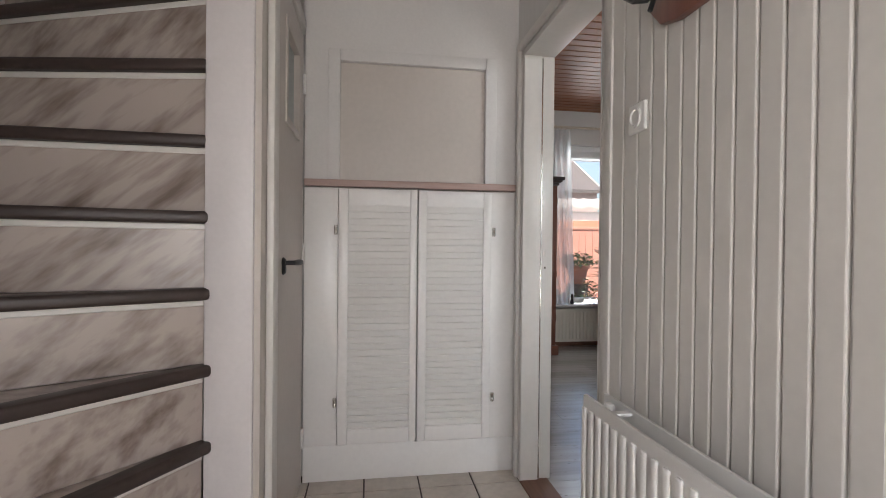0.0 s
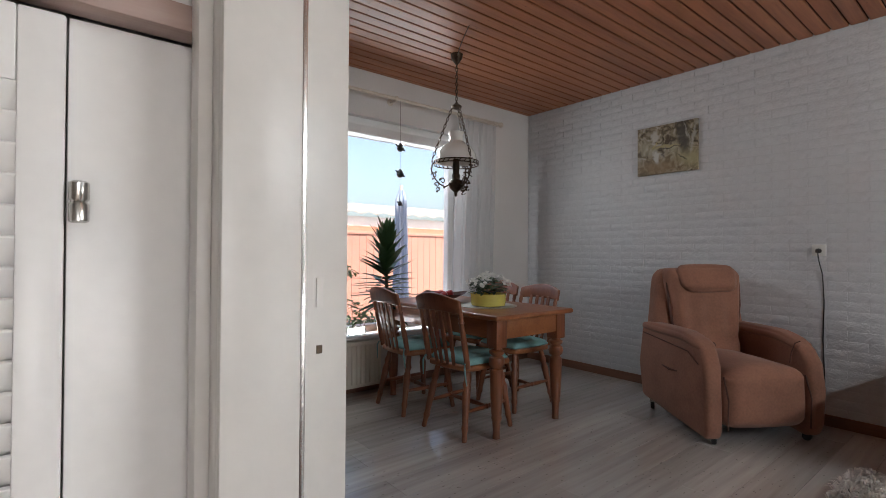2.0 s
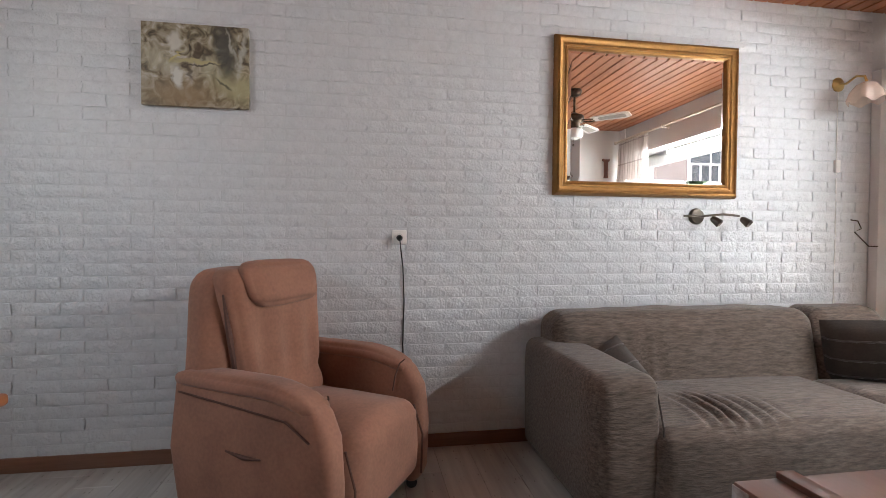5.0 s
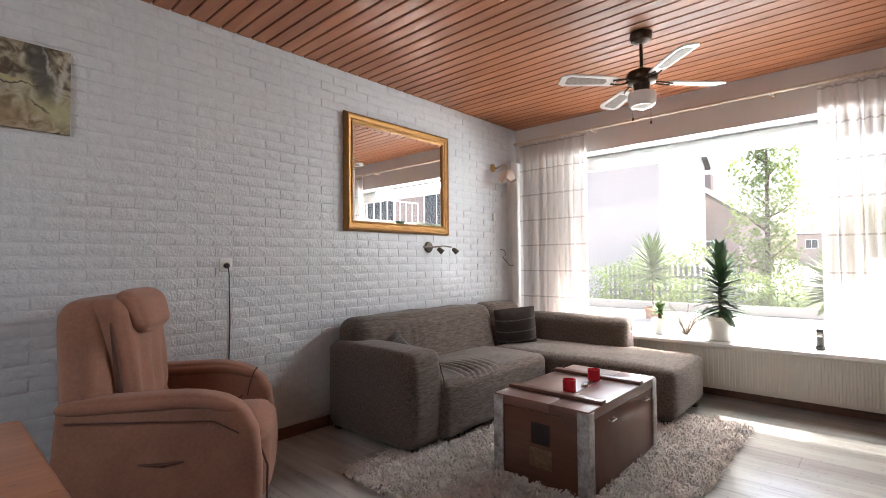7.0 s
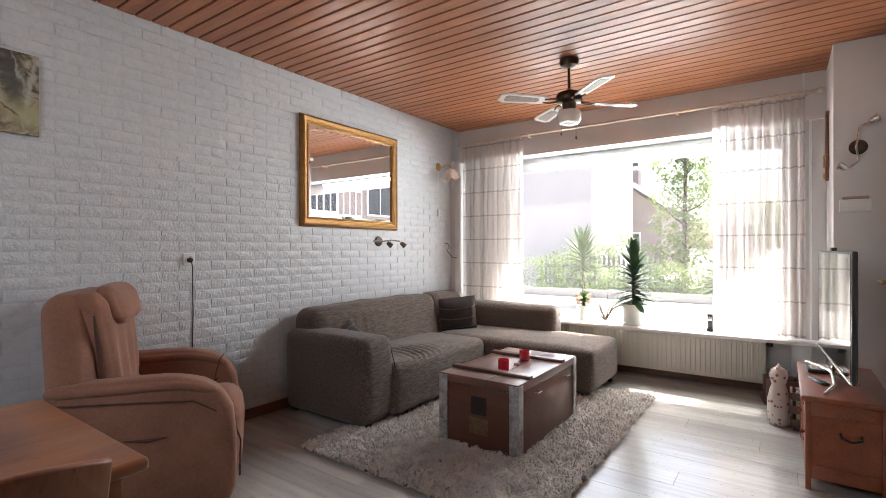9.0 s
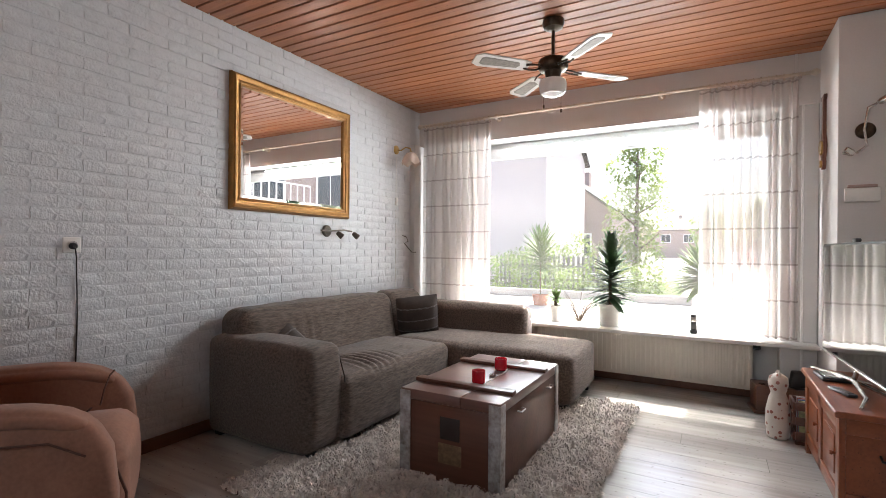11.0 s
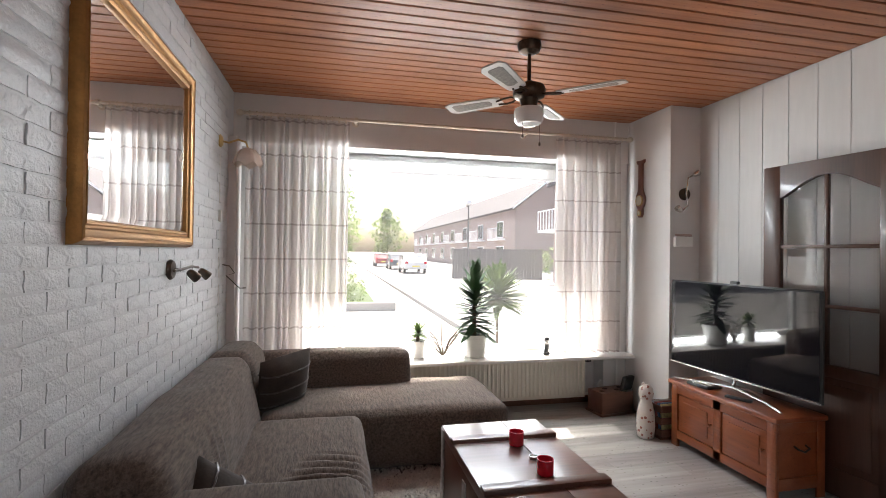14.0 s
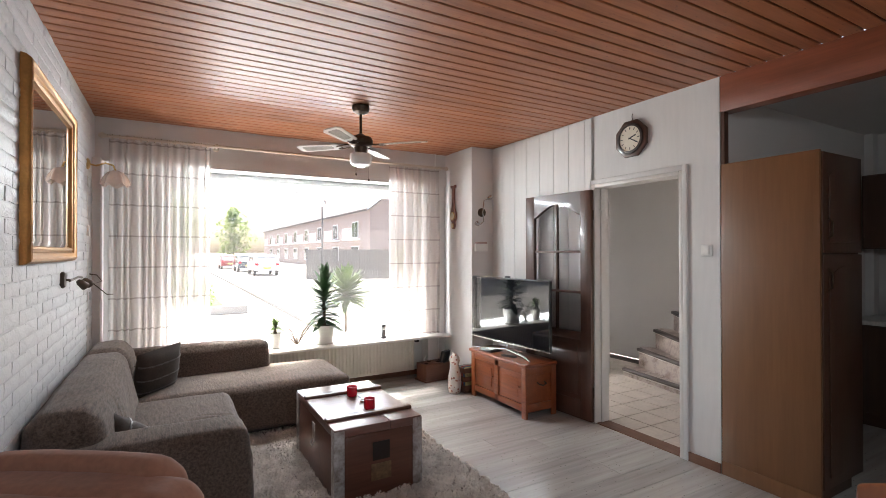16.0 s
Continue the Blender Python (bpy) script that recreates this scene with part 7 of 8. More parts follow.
# ---- small things in the garden window ----
wc = thing("hanging_mobile", "string of small dark clay birds in the garden window", "mobile", pose(2.78, 4.90, 0))
part("string", tube(bmesh.new(), [(0, 0, 2.42), (0, 0, 1.50)], 0.0015, 5), M_BRONZE, wc)
for z_, k in ((2.02, 1.0), (1.80, 1.0), (1.55, 0.6)):
    q = lathe(bmesh.new(), [(0, -0.03), (0.02, -0.025), (0.032, 0.0), (0.022, 0.025), (0.008, 0.045), (0, 0.05)], 12, pose(0, 0, z_) @ Matrix.Scale(k, 4))
    tube(q, [(0.02 * k, 0, z_), (0.055 * k, 0.01, z_ - 0.015)], [0.014 * k, 0.004], 6)
    tube(q, [(-0.01, 0.0, z_ + 0.01), (-0.05 * k, 0.0, z_ + 0.03 * k)], [0.016 * k, 0.004], 6)
    part("bird", q, M_BLACK, wc)
for x_, y_, h_, rr_ in ((2.36, 4.94, 0.14, 0.032), (2.44, 4.96, 0.11, 0.04)):
    gv = thing("glass_vase", "clear glass vase with a sprig on the garden sill", "vase", pose(x_, y_, 0.483))
    part("glass", lathe(bmesh.new(), [(rr_ * 0.8, 0), (rr_, 0.004), (rr_, h_), (rr_ - 0.003, h_), (rr_ - 0.003, 0.008), (0, 0.008)], 18), M_GLASS, gv)
    q, f = bmesh.new(), bmesh.new()
    r = random.Random(int(x_ * 100))
    for i in range(40):
        a = r.uniform(0, 6.28)
        blade_leaf(q, (0.03 * math.cos(a), 0.03 * math.sin(a), h_ + r.uniform(-0.02, 0.13)), (math.cos(a), math.sin(a), r.uniform(-0.2, 0.7)), r.uniform(0.04, 0.08), 0.012, 0.3, n=3)
    part("sprig", q, M_LEAF2, gv, smooth=30)
    part("stem", tube(bmesh.new(), [(0, 0, 0.01), (0.01, 0, h_), (0, 0.01, h_ + 0.1)], 0.003, 5), M_LEAF, gv)
bo_ = thing("sill_figure", "small black figure on the garden sill", "ornament", pose(2.18, 4.93, 0.483))
part("body", lathe(bmesh.new(), [(0.02, 0), (0.026, 0.02), (0.014, 0.06), (0.022, 0.085), (0.012, 0.11), (0, 0.115)], 12), M_BLACK, bo_)

# ---- outside ----
G = -0.15
M_PAVE = mat("pale paving", (0.42, 0.40, 0.37), 0.85, var=0.12, scale=0.8, fine=20, bump=0.2)
M_BRICK = mat("brown brick", (0.36, 0.285, 0.26), 0.85, color2=(0.27, 0.21, 0.19), scale=1.2, fine=30, stretch=(1, 1, 3), bump=0.3)
M_RENDER = mat("pale rendered gable", (0.62, 0.57, 0.56), 0.8, var=0.06, scale=0.7)
M_ROOF = mat("dark roof tile", (0.10, 0.085, 0.08), 0.7, var=0.2, scale=3, fine=25, bump=0.4)
M_HEDGE = leafy(mat("hedge leaves", (0.10, 0.145, 0.05), 0.6, var=0.3, scale=3, fine=30), (0.30, 0.42, 0.10))
M_TREEL = leafy(mat("tree leaves", (0.12, 0.165, 0.055), 0.6, var=0.3, scale=2, fine=30), (0.34, 0.46, 0.12))
M_FENCE = mat("terracotta fence boards", (0.44, 0.21, 0.155), 0.75, var=0.08, scale=3, fine=40, stretch=(1, 1, 0.1))
M_GREYFENCE = mat("weathered fence boards", (0.20, 0.19, 0.18), 0.85, var=0.2, scale=3, fine=40, stretch=(1, 1, 0.1))
M_WINDARK = mat("dark window glass", (0.05, 0.06, 0.07), 0.08, var=0.1, bump=0.0)
M_GRASS = mat("lawn", (0.09, 0.13, 0.04), 0.95, var=0.25, scale=2, fine=60, bump=0.5)
gq = bmesh.new()
v = [gq.verts.new(p) for p in ((-1500, -1500, G), (1500, -1500, G), (1500, 1500, G), (-1500, 1500, G))]
gq.faces.new(v)
solid("ground", gq, M_PAVE, "pale paved ground of street and patio", "ground", "structure", smooth=0)
solid("road", boxm(-6.5, 1.2, -150, -5.5, G - 0.05, G + 0.006), mat("pale clinker paving", (0.30, 0.28, 0.265), 0.9, var=0.14, scale=2, fine=80), "pale clinker-paved street", "road", "structure", smooth=0)
solid("kerb", boxm(1.2, 1.34, -150, -5.5, G - 0.05, G + 0.11, 0.01), M_PAVE, "pale concrete kerb along the street", "kerb", "structure")
solid("lawn", boxm(2.6, 9.0, -19.0, -10.2, G - 0.05, G + 0.02), M_GRASS, "strip of lawn behind a low hedge", "grass", "structure", smooth=0)
# outer faces of the house are closed by a facade slab above and beside the windows
structure("facade_north", boxm(-2.2, 5.2, YD + 0.22, YD + 0.26, 2.3, 5.4), M_BRICK, "brown brick facade above the garden window", "wall")
structure("facade_south", boxm(-2.2, 5.2, -1.36, -1.32, 2.3, 5.4), M_BRICK, "brown brick facade above the street window", "wall")


def foliage(bm, centre, radii, count, size, seed, n=2):
    r = random.Random(seed)
    for _ in range(count):
        a, b_ = r.uniform(0, 6.283), math.acos(r.uniform(-1, 1))
        k = r.uniform(0.45, 1.0) ** 0.5 * (1 + 0.25 * noise.noise(Vector((3 * math.cos(a), 3 * math.sin(a), 3 * math.cos(b_) + seed))))
        p = Vector(centre) + Vector((radii[0] * k * math.sin(b_) * math.cos(a), radii[1] * k * math.sin(b_) * math.sin(a), radii[2] * k * math.cos(b_)))
        blade_leaf(bm, p, (r.uniform(-1, 1), r.uniform(-1, 1), r.uniform(-0.5, 0.7)), size * r.uniform(0.7, 1.3), size * 0.3, 0.3, n=n)


def tree(m, label, h, trunk_h, crown, seed, leaf, count=2600, size=0.16):
    t = thing("tree", label, "tree", m)
    r = random.Random(seed)
    tk = tube(bmesh.new(), [(0, 0, 0), (0.03, 0.02, trunk_h), (-0.02, 0.05, h * 0.75), (0.0, 0.0, h * 0.95)], [0.11, 0.085, 0.05, 0.015], 9)
    for i in range(9):
        z = trunk_h + (h * 0.85 - trunk_h) * i / 9
        a = i * 2.4
        l_ = crown * (0.9 - 0.5 * i / 9)
        tube(tk, [(0, 0, z), (l_ * 0.5 * math.cos(a), l_ * 0.5 * math.sin(a), z + 0.25), (l_ * math.cos(a), l_ * math.sin(a), z + 0.6)], [0.04, 0.025, 0.008], 6)
    part("trunk", tk, M_TRUNK, t)
    lb = bmesh.new()
    for i in range(12):
        k = i / 11
        a = i * 2.4
        w = crown * (0.35 + 0.65 * math.sin(math.pi * (0.15 + 0.8 * k))) * 0.62
        foliage(lb, (w * 0.7 * math.cos(a), w * 0.7 * math.sin(a), trunk_h + (h - trunk_h) * (0.05 + 0.9 * k)), (w, w, (h - trunk_h) * 0.13), count // 12, size, seed + i)
    part("crown", lb, leaf, t, "uneven leafy crown", smooth=0)
    return t


tree(pose(4.1, -14.2, G), "young leafy street tree with a narrow crown", 5.6, 0.9, 1.25, 3, M_TREEL, 3600, 0.15)
tree(pose(-3.0, -62, G), "distant leafy tree beside the street", 7, 1.6, 2.6, 5, M_TREEL, 1200, 0.5)
tree(pose(2.5, -75, G), "distant leafy tree beside the street", 7.5, 1.6, 3.0, 6, M_TREEL, 1200, 0.5)


def hedge(name, x0, x1, y, h, depth, seed, leaf=None, count=2200, label="uneven green garden hedge", size=0.09):
    q = bmesh.new()
    n = max(2, int((x1 - x0) / 0.7))
    r = random.Random(seed)
    for i in range(n):
        x_ = x0 + (x1 - x0) * (i + 0.5) / n
        hh_ = h * r.uniform(0.7, 1.15)
        foliage(q, (x_, y + r.uniform(-0.2, 0.2), G + hh_ * 0.5), (0.55, depth, hh_ * 0.55), count // n, size, seed + i)
    return tagged(mesh_object(name, q, leaf or M_HEDGE, 0), label, "hedge", kind="stuff")


hedge("garden_hedge", 3.0, 9.5, -11.0, 1.15, 0.6, 3, count=5200)
hedge("garden_shrubs", 3.2, 8.5, -13.2, 1.9, 0.7, 14, M_TREEL, 3600, "taller mixed garden shrubs", 0.13)
fn = thing("picket_fence", "weathered picket fence in the front garden", "fence", pose(0, -12.2, G))
pk = None
for i in range(26):
    x_ = 4.5 + 0.16 * i
    if pk is None:
        pk = part("picket", prism(bmesh.new(), [(-0.04, 0), (0.04, 0), (0.04, 1.1), (0, 1.18), (-0.04, 1.1)], 0.02, "y"), M_GREYFENCE, fn, smooth=0)
        pk.location = (x_, 0, 0)
    else:
        again(pk, Matrix.Translation((x_, 0, 0)))
part("rail", boxm(4.4, 8.6, 0.02, 0.05, 0.75, 0.83), M_GREYFENCE, fn)
part("rail", boxm(4.4, 8.6, 0.02, 0.05, 0.30, 0.38), M_GREYFENCE, fn)


def house_window(parent, x, y, z, w, h, axis, s, balcony=False):
    """A window on a facade; axis: the facade's normal axis, s its sign."""
    def bx(u0, u1, d0, d1, z0, z1, mt, nm, par):
        a, b = sorted((s * d0, s * d1))
        q = boxm(x + u0, x + u1, y + a, y + b, z0, z1) if axis == "y" else boxm(x + a, x + b, y + u0, y + u1, z0, z1)
        return part(nm, q, mt, par, smooth=0)
    fr_ = bx(-w / 2, w / 2, 0.0, 0.05, z, z + h, M_PVC, "window", parent)
    bx(-w / 2 + 0.08, -0.03, 0.04, 0.06, z + 0.08, z + h - 0.08, M_WINDARK, "pane", fr_)
    bx(0.03, w / 2 - 0.08, 0.04, 0.06, z + 0.08, z + h - 0.08, M_WINDARK, "pane", fr_)
    if balcony:
        fl = bx(-w * 0.8, w * 0.8, 0.0, 0.9, z - 0.25, z - 0.10, M_PVC, "balcony", parent)
        for i in range(9):
            u = -w * 0.8 + 1.6 * w * i / 8
            bx(u - 0.02, u + 0.02, 0.86, 0.90, z - 0.10, z + 0.85, M_PVC, "baluster", fl)
        bx(-w * 0.8, w * 0.8, 0.85, 0.91, z + 0.85, z + 0.91, M_PVC, "handrail", fl)


def house(x0, x1, y0, y1, eave, ridge, along, label, wall, windows):
    h_ = thing("house", label, "house")
    part("walls", boxm(x0, x1, y0, y1, G, eave), wall, h_, smooth=0)
    q, g = bmesh.new(), bmesh.new()
    if along == "y":
        xm_ = (x0 + x1) / 2
        prism(g, [(x0, eave), (x1, eave), (xm_, ridge)], y1 - y0, "y", y0)
        prism(q, [(x0 - 0.3, eave - 0.12), (xm_, ridge + 0.05), (x1 + 0.3, eave - 0.12), (x1 + 0.3, eave + 0.08), (xm_, ridge + 0.25), (x0 - 0.3, eave + 0.08)], y1 - y0 + 0.4, "y", y0 - 0.2)
        bgd = bmesh.new()
        for yy_ in (y0 - 0.23, y1 + 0.2):
            prism(bgd, [(x0 - 0.32, eave - 0.05), (xm_, ridge + 0.12), (x1 + 0.32, eave - 0.05), (x1 + 0.32, eave + 0.12), (xm_, ridge + 0.3), (x0 - 0.32, eave + 0.12)], 0.03, "y", yy_)
    else:
        ym_ = (y0 + y1) / 2
        prism(g, [(y0, eave), (y1, eave), (ym_, ridge)], x1 - x0, "x", x0)
        prism(q, [(y0 - 0.3, eave - 0.12), (ym_, ridge + 0.05), (y1 + 0.3, eave - 0.12), (y1 + 0.3, eave + 0.08), (ym_, ridge + 0.25), (y0 - 0.3, eave + 0.08)], x1 - x0 + 0.4, "x", x0 - 0.2)
        bgd = bmesh.new()
        for xx_ in (x0 - 0.23, x1 + 0.2):
            prism(bgd, [(y0 - 0.32, eave - 0.05), (ym_, ridge + 0.12), (y1 + 0.32, eave - 0.05), (y1 + 0.32, eave + 0.12), (ym_, ridge + 0.3), (y0 - 0.32, eave + 0.12)], 0.03, "x", xx_)
    part("gable", g, wall, h_, smooth=0)
    rf = part("roof", q, M_ROOF, h_, smooth=0)
    part("bargeboard", bgd, M_PVC, rf, smooth=0)
    part("chimney", boxm((x0 + x1) / 2 - 0.35, (x0 + x1) / 2 + 0.35, (y0 + y1) / 2 - 0.35, (y0 + y1) / 2 + 0.35, ridge - 0.3, ridge + 0.9), M_BRICK, rf, smooth=0)
    for w in windows:
        house_window(h_, *w)
    return h_


house(6.4, 11.2, -31, -22.3, 3.3, 5.1, "y", "brown brick house with a plain gable end", M_BRICK, [(8.0, -22.3, 0.8, 1.2, 1.3, "y", 1)])
house(7.6, 15.0, -21.5, -15.0, 5.6, 7.8, "x", "pale rendered end of a terraced house", M_RENDER, [(12.0, -15.0, 3.0, 1.6, 1.6, "y", 1, True), (12.0, -15.0, 0.5, 1.8, 1.7, "y", 1)])
house(15.1, 24.0, -21.5, -15.0, 5.6, 7.8, "x", "brick terraced house with a balcony", M_BRICK, [(17.0, -15.0, 3.0, 1.8, 1.7, "y", 1, True), (17.0, -15.0, 0.5, 2.0, 1.7, "y", 1), (21.0, -15.0, 3.0, 1.8, 1.7, "y", 1, True)])
house(-19.0, -11.8, -94, -37.0, 5.4, 8.2, "y", "long brick terrace with a plain gable end", M_BRICK,
      [(-11.8, -41 - 6.5 * i, 2.9, 1.8, 1.6, "x", 1, True) for i in range(8)] + [(-11.8, -41 - 6.5 * i, 0.5, 2.2, 1.6, "x", 1) for i in range(8)])
house(-15.5, -7.6, -20.5, -7.0, 5.1, 7.6, "y", "brick house with balconies on the other side of the street", M_BRICK,
      [(-7.6, -9.0 - 3.4 * i, 2.75, 1.7, 1.9, "x", 1, i != 1) for i in range(4)] + [(-7.6, -9.0 - 3.4 * i, 0.4, 2.0, 1.7, "x", 1) for i in range(4)])
house(4.0, 12.0, -120, -100, 5.4, 8.0, "x", "distant terrace closing the street", M_BRICK, [(6, -100, 2.9, 1.8, 1.6, "y", 1), (10, -100, 2.9, 1.8, 1.6, "y", 1)])
gf = thing("board_fence", "grey weathered board fence", "fence", pose(0, 0, G))
bd0 = None
for i in range(34):
    p_ = Vector((-3.2, -25.0, 0)).lerp(Vector((-8.2, -23.4, 0)), i / 33)
    if bd0 is None:
        bd0 = part("board", boxm(-0.075, 0.075, -0.012, 0.012, 0, 1.8), M_GREYFENCE, gf, smooth=0)
        bd0.matrix_local = pose(p_.x, p_.y, 0, 0, 0, -18)
    else:
        again(bd0, pose(p_.x, p_.y, 0, 0, 0, -18))
hedge("fence_shrubs", -10.5, -8.0, -24, 2.4, 0.8, 31, M_TREEL, 700, "bushy green shrub beside the fence", 0.16)
lp = thing("street_lamp", "slim grey street lamp post", "street lamp", pose(-3.4, -22.5, G))
part("pole", tube(bmesh.new(), [(0, 0, 0), (0, 0, 4.2)], [0.06, 0.035]), M_GREYFENCE, lp)
part("lantern", lathe(bmesh.new(), [(0.04, 4.2), (0.16, 4.3), (0.13, 4.5), (0, 4.56)], 12), M_PVC, lp)


def car(m, paint, label):
    c = thing("car", label, "car", m, group="parked cars")
    pr_ = [(-2.0, 0.35), (-2.0, 0.75), (-1.85, 0.92), (-1.2, 1.0), (-0.75, 1.38), (0.75, 1.44), (1.45, 1.38), (1.85, 0.95), (2.0, 0.85), (2.0, 0.35)]
    part("body", prism(bmesh.new(), [(u, v) for u, v in pr_], 1.66, "x", -0.83, 0.06, 2), paint, c, smooth=50)
    part("windscreen", boxm(-0.66, 0.66, 1.50, 1.56, 1.0, 1.32, 0.02, m=None), M_WINDARK, c)
    part("windscreen", boxm(-0.66, 0.66, -1.12, -1.0, 1.02, 1.3, 0.02), M_WINDARK, c)
    for s in (-1, 1):
        part("side_window", boxm(*sorted((s * 0.80, s * 0.845)), -0.75, 1.2, 1.0, 1.32, 0.015), M_WINDARK, c)
        part("tail_light", boxm(*sorted((s * 0.58, s * 0.80)), 1.97, 2.02, 0.72, 0.90, 0.015), M_RED, c)
    for x_ in (-0.74, 0.74):
        for y_ in (-1.25, 1.25):
            w_ = part("wheel", lathe(bmesh.new(), [(0.2, -0.1), (0.31, -0.09), (0.32, 0.0), (0.31, 0.09), (0.2, 0.1)], 20, pose(x_, y_, 0.32, 0, 90, 0)), M_BLACK, c)
            part("rim", lathe(bmesh.new(), [(0.0, -0.104), (0.2, -0.104), (0.2, 0.104), (0, 0.104)], 16, pose(x_, y_, 0.32, 0, 90, 0)), M_CHROME, w_)
    part("number_plate", boxm(-0.26, 0.26, 2.0, 2.025, 0.48, 0.60, 0.005), M_YELLOW, c)


car(pose(-1.8, -32.5, G), mat("white car paint", (0.72, 0.72, 0.72), 0.25, var=0.02, coat=0.6, bump=0), "white hatchback parked in the street")
car(pose(-1.6, -40.0, G), mat("dark car paint", (0.05, 0.06, 0.08), 0.25, var=0.02, coat=0.6, bump=0), "dark hatchback parked in the street")
car(pose(-1.0, -48.0, G), mat("red car paint", (0.35, 0.06, 0.06), 0.25, var=0.02, coat=0.6, bump=0), "faded red hatchback parked in the street")
yo = yucca(pose(1.84, -2.3, G), "tall yucca in a large pale pot outside the street window", M_WHITEPOT, 1.24, 0.46, 150, 12, 0.20, 0.36, trunk=0.55, material=M_LEAF2, lw=0.038)
yucca(pose(5.4, -7.6, G), "tall yucca with a thick trunk in the front garden", M_TERRA, 1.55, 0.85, 150, 13, 0.2, 0.25, trunk=0.55, material=M_LEAF2, lw=0.034)
wl_ = structure("garden_wall", boxm(2.2, 12.0, -9.6, -9.45, G, G + 0.22, 0.02), M_PAVE, "low pale garden edging", "wall")

# back garden
bf = thing("garden_fence", "terracotta painted board fence with capped posts", "fence", pose(0, 9.2, G))
for i in range(7):
    x_ = -2.0 + 1.9 * i
    part("post", boxm(x_ - 0.06, x_ + 0.06, -0.06, 0.06, 0, 1.75, 0.008), M_FENCE, bf)
    part("post_cap", boxm(x_ - 0.09, x_ + 0.09, -0.09, 0.09, 1.75, 1.79, 0.008), M_FENCE, bf)
    for j in range(12):
        xx_ = x_ + 0.06 + (1.9 - 0.12) * (j + 0.5) / 12
        if i == 0 and j == 0:
            fb0 = part("board", boxm(-0.072, 0.072, -0.012, 0.012, 0.05, 1.62, 0.003, 1), M_FENCE, bf, smooth=0)
            fb0.location = (xx_, 0, 0)
        else:
            again(fb0, Matrix.Translation((xx_, 0, 0)))
    part("rail", boxm(x_ + 0.06, x_ + 1.84, -0.03, 0.03, 1.62, 1.68, 0.004), M_FENCE, bf)
sd = thing("garage_row", "low white garages with a corrugated roof", "garage")
part("walls", boxm(-8, 18, 14.5, 18, G, 2.25), mat("white painted brick", (0.66, 0.62, 0.59), 0.8, var=0.06), sd, smooth=0)
q = bmesh.new()
n = 240
top = [q.verts.new((-8.2 + 26.4 * i / n, 14.3, 2.42 + 0.035 * math.sin(i * 1.25))) for i in range(n + 1)]
bk_ = [q.verts.new((-8.2 + 26.4 * i / n, 18.2, 3.05 + 0.035 * math.sin(i * 1.25))) for i in range(n + 1)]
lo = [q.verts.new((-8.2 + 26.4 * i / n, 14.3, 2.34 + 0.035 * math.sin(i * 1.25))) for i in range(n + 1)]
for i in range(n):
    q.faces.new((top[i], top[i + 1], bk_[i + 1], bk_[i]))
    q.faces.new((lo[i], lo[i + 1], top[i + 1], top[i]))
part("roof", q, mat("grey corrugated sheet", (0.30, 0.27, 0.25), 0.8, var=0.15, scale=2), sd, "grey corrugated roof")
part("band", boxm(-8, 18, 14.44, 14.5, 1.7, 1.95), M_TERRA, sd, "reddish brick band")
hb_ = house(-7, 13, 26, 34, 4.3, 6.6, "x", "far house with a slate-blue roof behind the garages", M_BRICK, [(2, 26, 2.2, 1.6, 1.4, "y", -1), (6, 26, 2.2, 1.6, 1.4, "y", -1)])
um = thing("folded_parasol", "folded blue striped parasol on a pole", "parasol", pose(4.35, 7.2, G))
part("pole", tube(bmesh.new(), [(0, 0, 0), (0, 0, 2.25)], 0.022), M_ROD, um)
part("base", lathe(bmesh.new(), [(0.22, 0), (0.22, 0.05), (0.05, 0.09), (0.03, 0.25), (0, 0.25)], 20), M_GREYFENCE, um)
q = bmesh.new()
n = 40
rings = []
for r_, z_ in ((0.03, 2.18), (0.06, 2.05), (0.075, 1.5), (0.085, 0.9), (0.09, 0.65)):
    rings.append([q.verts.new((r_ * (1 + 0.35 * math.cos(8 * 6.283 * i / n)) * math.cos(6.283 * i / n), r_ * (1 + 0.35 * math.cos(8 * 6.283 * i / n)) * math.sin(6.283 * i / n), z_)) for i in range(n)])
for u_, v_ in zip(rings, rings[1:]):
    for i in range(n):
        q.faces.new((u_[i], u_[(i + 1) % n], v_[(i + 1) % n], v_[i]))
part("canopy", q, mat("blue striped cloth", (0.20, 0.28, 0.42), 0.8, color2=(0.45, 0.50, 0.60), scale=3, stretch=(9, 9, 0.4), fine=12), um, "folded blue canopy", smooth=60)
st_ = thing("log_stump", "cut log stump standing in the garden", "log", pose(3.0, 6.6, G))
part("log", lathe(bmesh.new(), [(0.16, 0), (0.15, 0.3), (0.16, 0.72), (0.0, 0.72)], 18), M_TRUNK, st_)
tp = thing("garden_pot", "terracotta pot of pale green succulents on the stump", "plant", pose(3.0, 6.6, G + 0.72))
part("pot", lathe(bmesh.new(), [(0.10, 0), (0.15, 0.22), (0.17, 0.23), (0.17, 0.27), (0.15, 0.27), (0, 0.25)], 22), M_TERRA, tp)
q = bmesh.new()
foliage(q, (0, 0, 0.34), (0.28, 0.22, 0.12), 260, 0.07, 5)
part("leaves", q, M_LEAF2, tp, smooth=0)
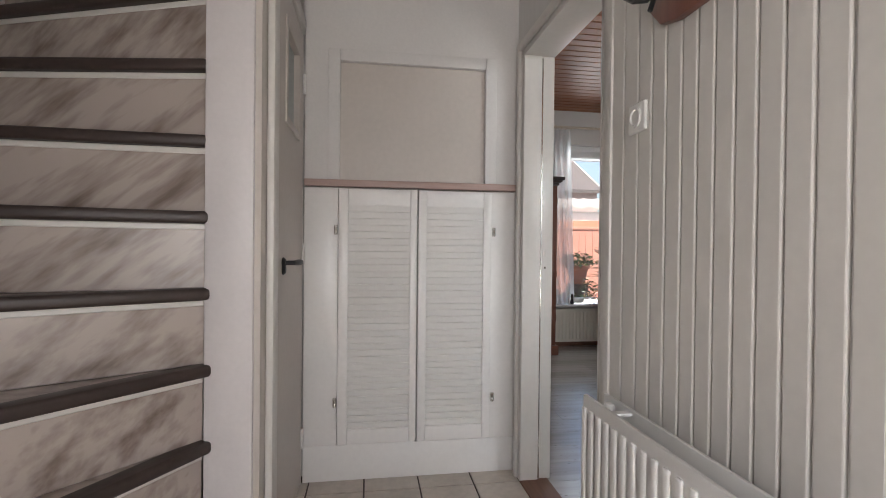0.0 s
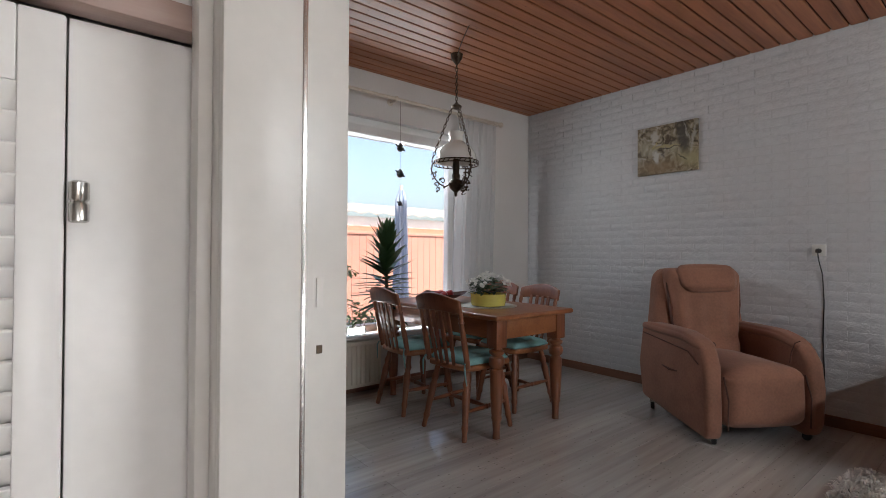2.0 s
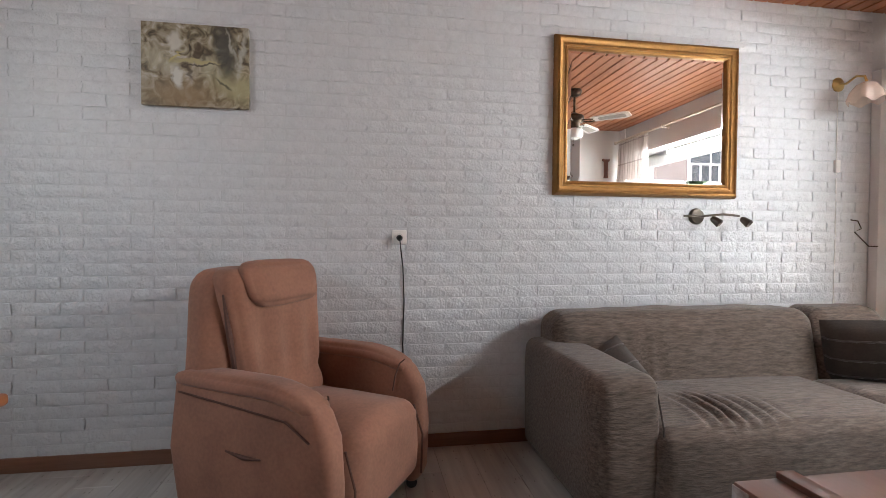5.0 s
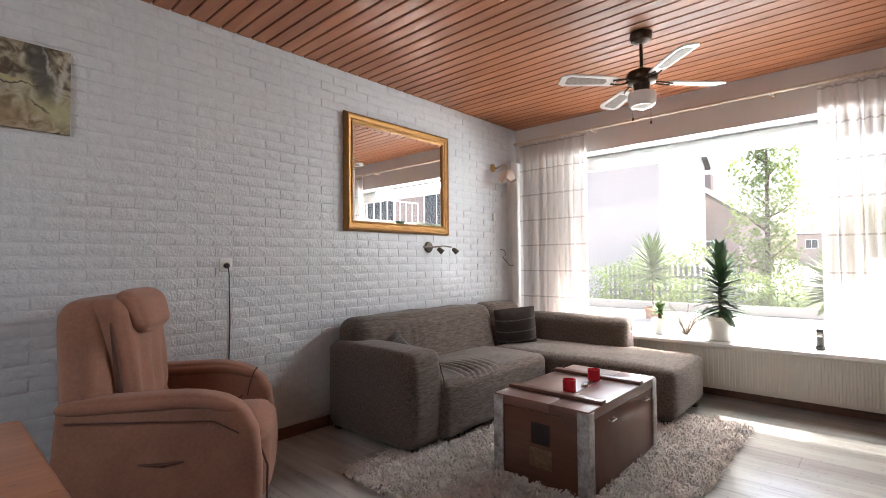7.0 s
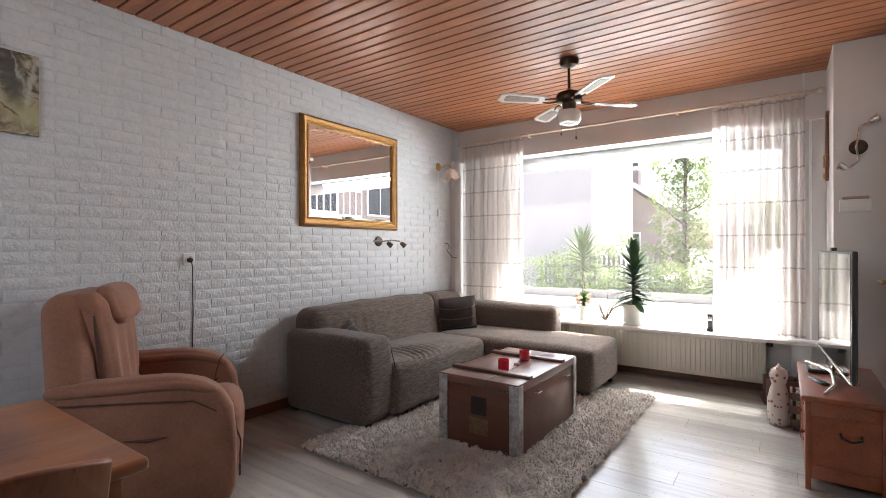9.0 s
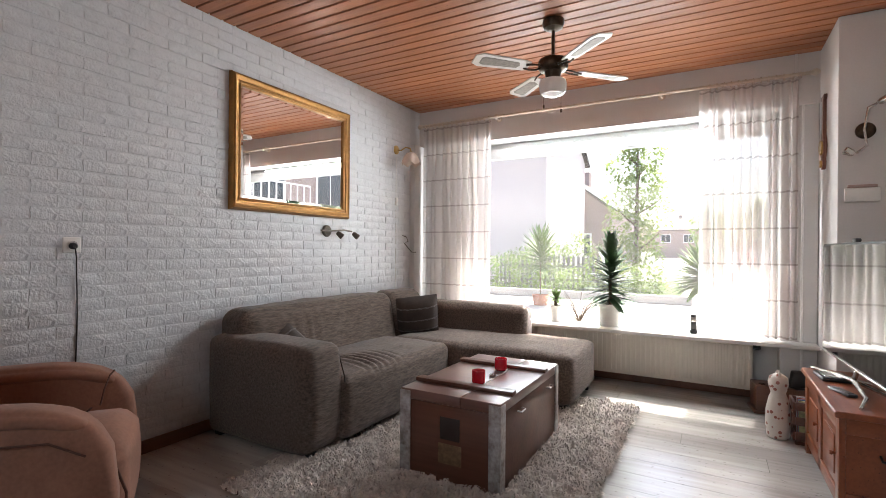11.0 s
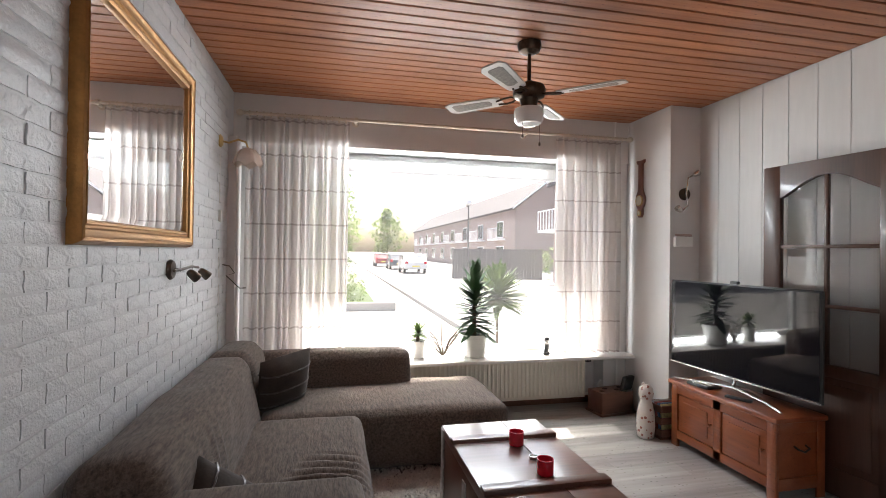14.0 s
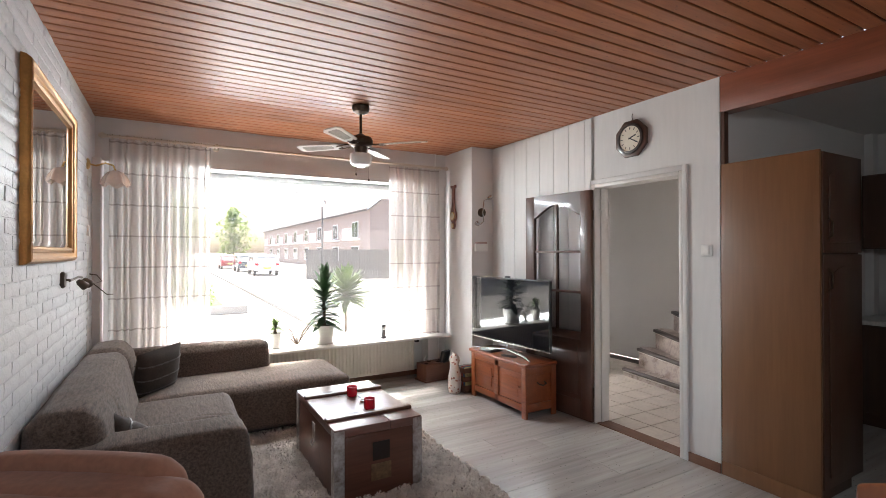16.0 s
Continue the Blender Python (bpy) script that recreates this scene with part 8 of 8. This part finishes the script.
for i, (x_, y_, h_) in enumerate(((2.2, 5.9, 0.75), (2.7, 6.0, 0.6), (3.3, 6.2, 0.55), (1.7, 6.1, 0.9))):
    q = bmesh.new()
    foliage(q, (0, 0, h_ * 0.6), (0.35, 0.3, h_ * 0.5), 380, 0.10, 40 + i)
    fl_ = thing("garden_shrub", "leafy garden shrub below the window", "shrub", pose(x_, y_, G))
    part("leaves", q, M_LEAF2, fl_, smooth=0)
    part("stem", tube(bmesh.new(), [(0, 0, 0), (0.02, 0, h_ * 0.6)], 0.015, 6), M_TRUNK, fl_)

# ---- bricks of the painted wall: pieces near the middle singly, the rest joined ----
BL, BH, J, JV = 0.215, 0.064, 0.0075, 0.0055
shapes = []
rng = random.Random(21)
for k in range(14):
    # a lumpy face with an uneven rim, and four sides that run back into the mortar
    q = bmesh.new()
    nu, nv = 7, 3
    hy, hz = (BL - JV) / 2, (BH - J) / 2
    g = []
    for j in range(nv + 1):
        row = []
        for i in range(nu + 1):
            rim = i in (0, nu) or j in (0, nv)
            row.append(q.verts.new((-0.0035 - (0.0 if rim else 0.003) + rng.uniform(-0.0036, 0.0036) * (0.3 if rim else 1.0), hy * (2 * i / nu - 1) * (0.985 if rim else 1) + rng.uniform(-0.0035, 0.0035), hz * (2 * j / nv - 1) + rng.uniform(-0.0022, 0.0022))))
        g.append(row)
    for c, d in zip(g, g[1:]):
        for i in range(nu):
            q.faces.new((c[i], d[i], d[i + 1], c[i + 1]))
    rim = g[0] + [row[-1] for row in g[1:]] + g[-1][-2::-1] + [row[0] for row in g[-2:0:-1]]
    back = [q.verts.new((0.008, v.co.y * 1.006, v.co.z * 1.03)) for v in rim]
    for i in range(len(rim)):
        n_ = (i + 1) % len(rim)
        q.faces.new((rim[i], rim[n_], back[n_], back[i]))
    bmesh.ops.recalc_face_normals(q, faces=q.faces)
    ob = mesh_object("brick", q, M_BRICKW, 50)
    shapes.append(ob.data)
    bpy.data.objects.remove(ob)
single, rest = 0, []
rows = int(H / BH)
bh = H / rows
for j in range(rows):
    z_ = (j + 0.5) * bh
    yy = -0.60 - (0.5 * BL if j % 2 else 0)
    while yy < YD:
        a, b = max(yy, -0.60), min(yy + BL, YD)
        if b - a > 0.03:
            m_ = Matrix.Translation((XB + 0.0015 + rng.uniform(-0.002, 0.002), (a + b) / 2, z_)) @ Matrix.Rotation(rng.uniform(-0.012, 0.012), 4, "X") @ Matrix.Diagonal((1, (b - a) / BL, 1, 1))
            if single < 300 and 0.3 < a < 2.75 and 0.55 < z_ < 1.9:
                o = new("brick", rng.choice(shapes))
                o.parent = wall_brick
                o.matrix_world = m_
                single += 1
            else:
                rest.append((rng.choice(shapes), m_))
        yy += BL
q = bmesh.new()
for d_, m_ in rest:
    k = len(q.verts)
    q.from_mesh(d_)
    q.verts.ensure_lookup_table()
    for v in q.verts[k:]:
        v.co = m_ @ v.co
rb_ = mesh_object("brickwork", q, M_BRICKW, 50)
rb_.parent = wall_brick
rb_["kind"] = "stuff"
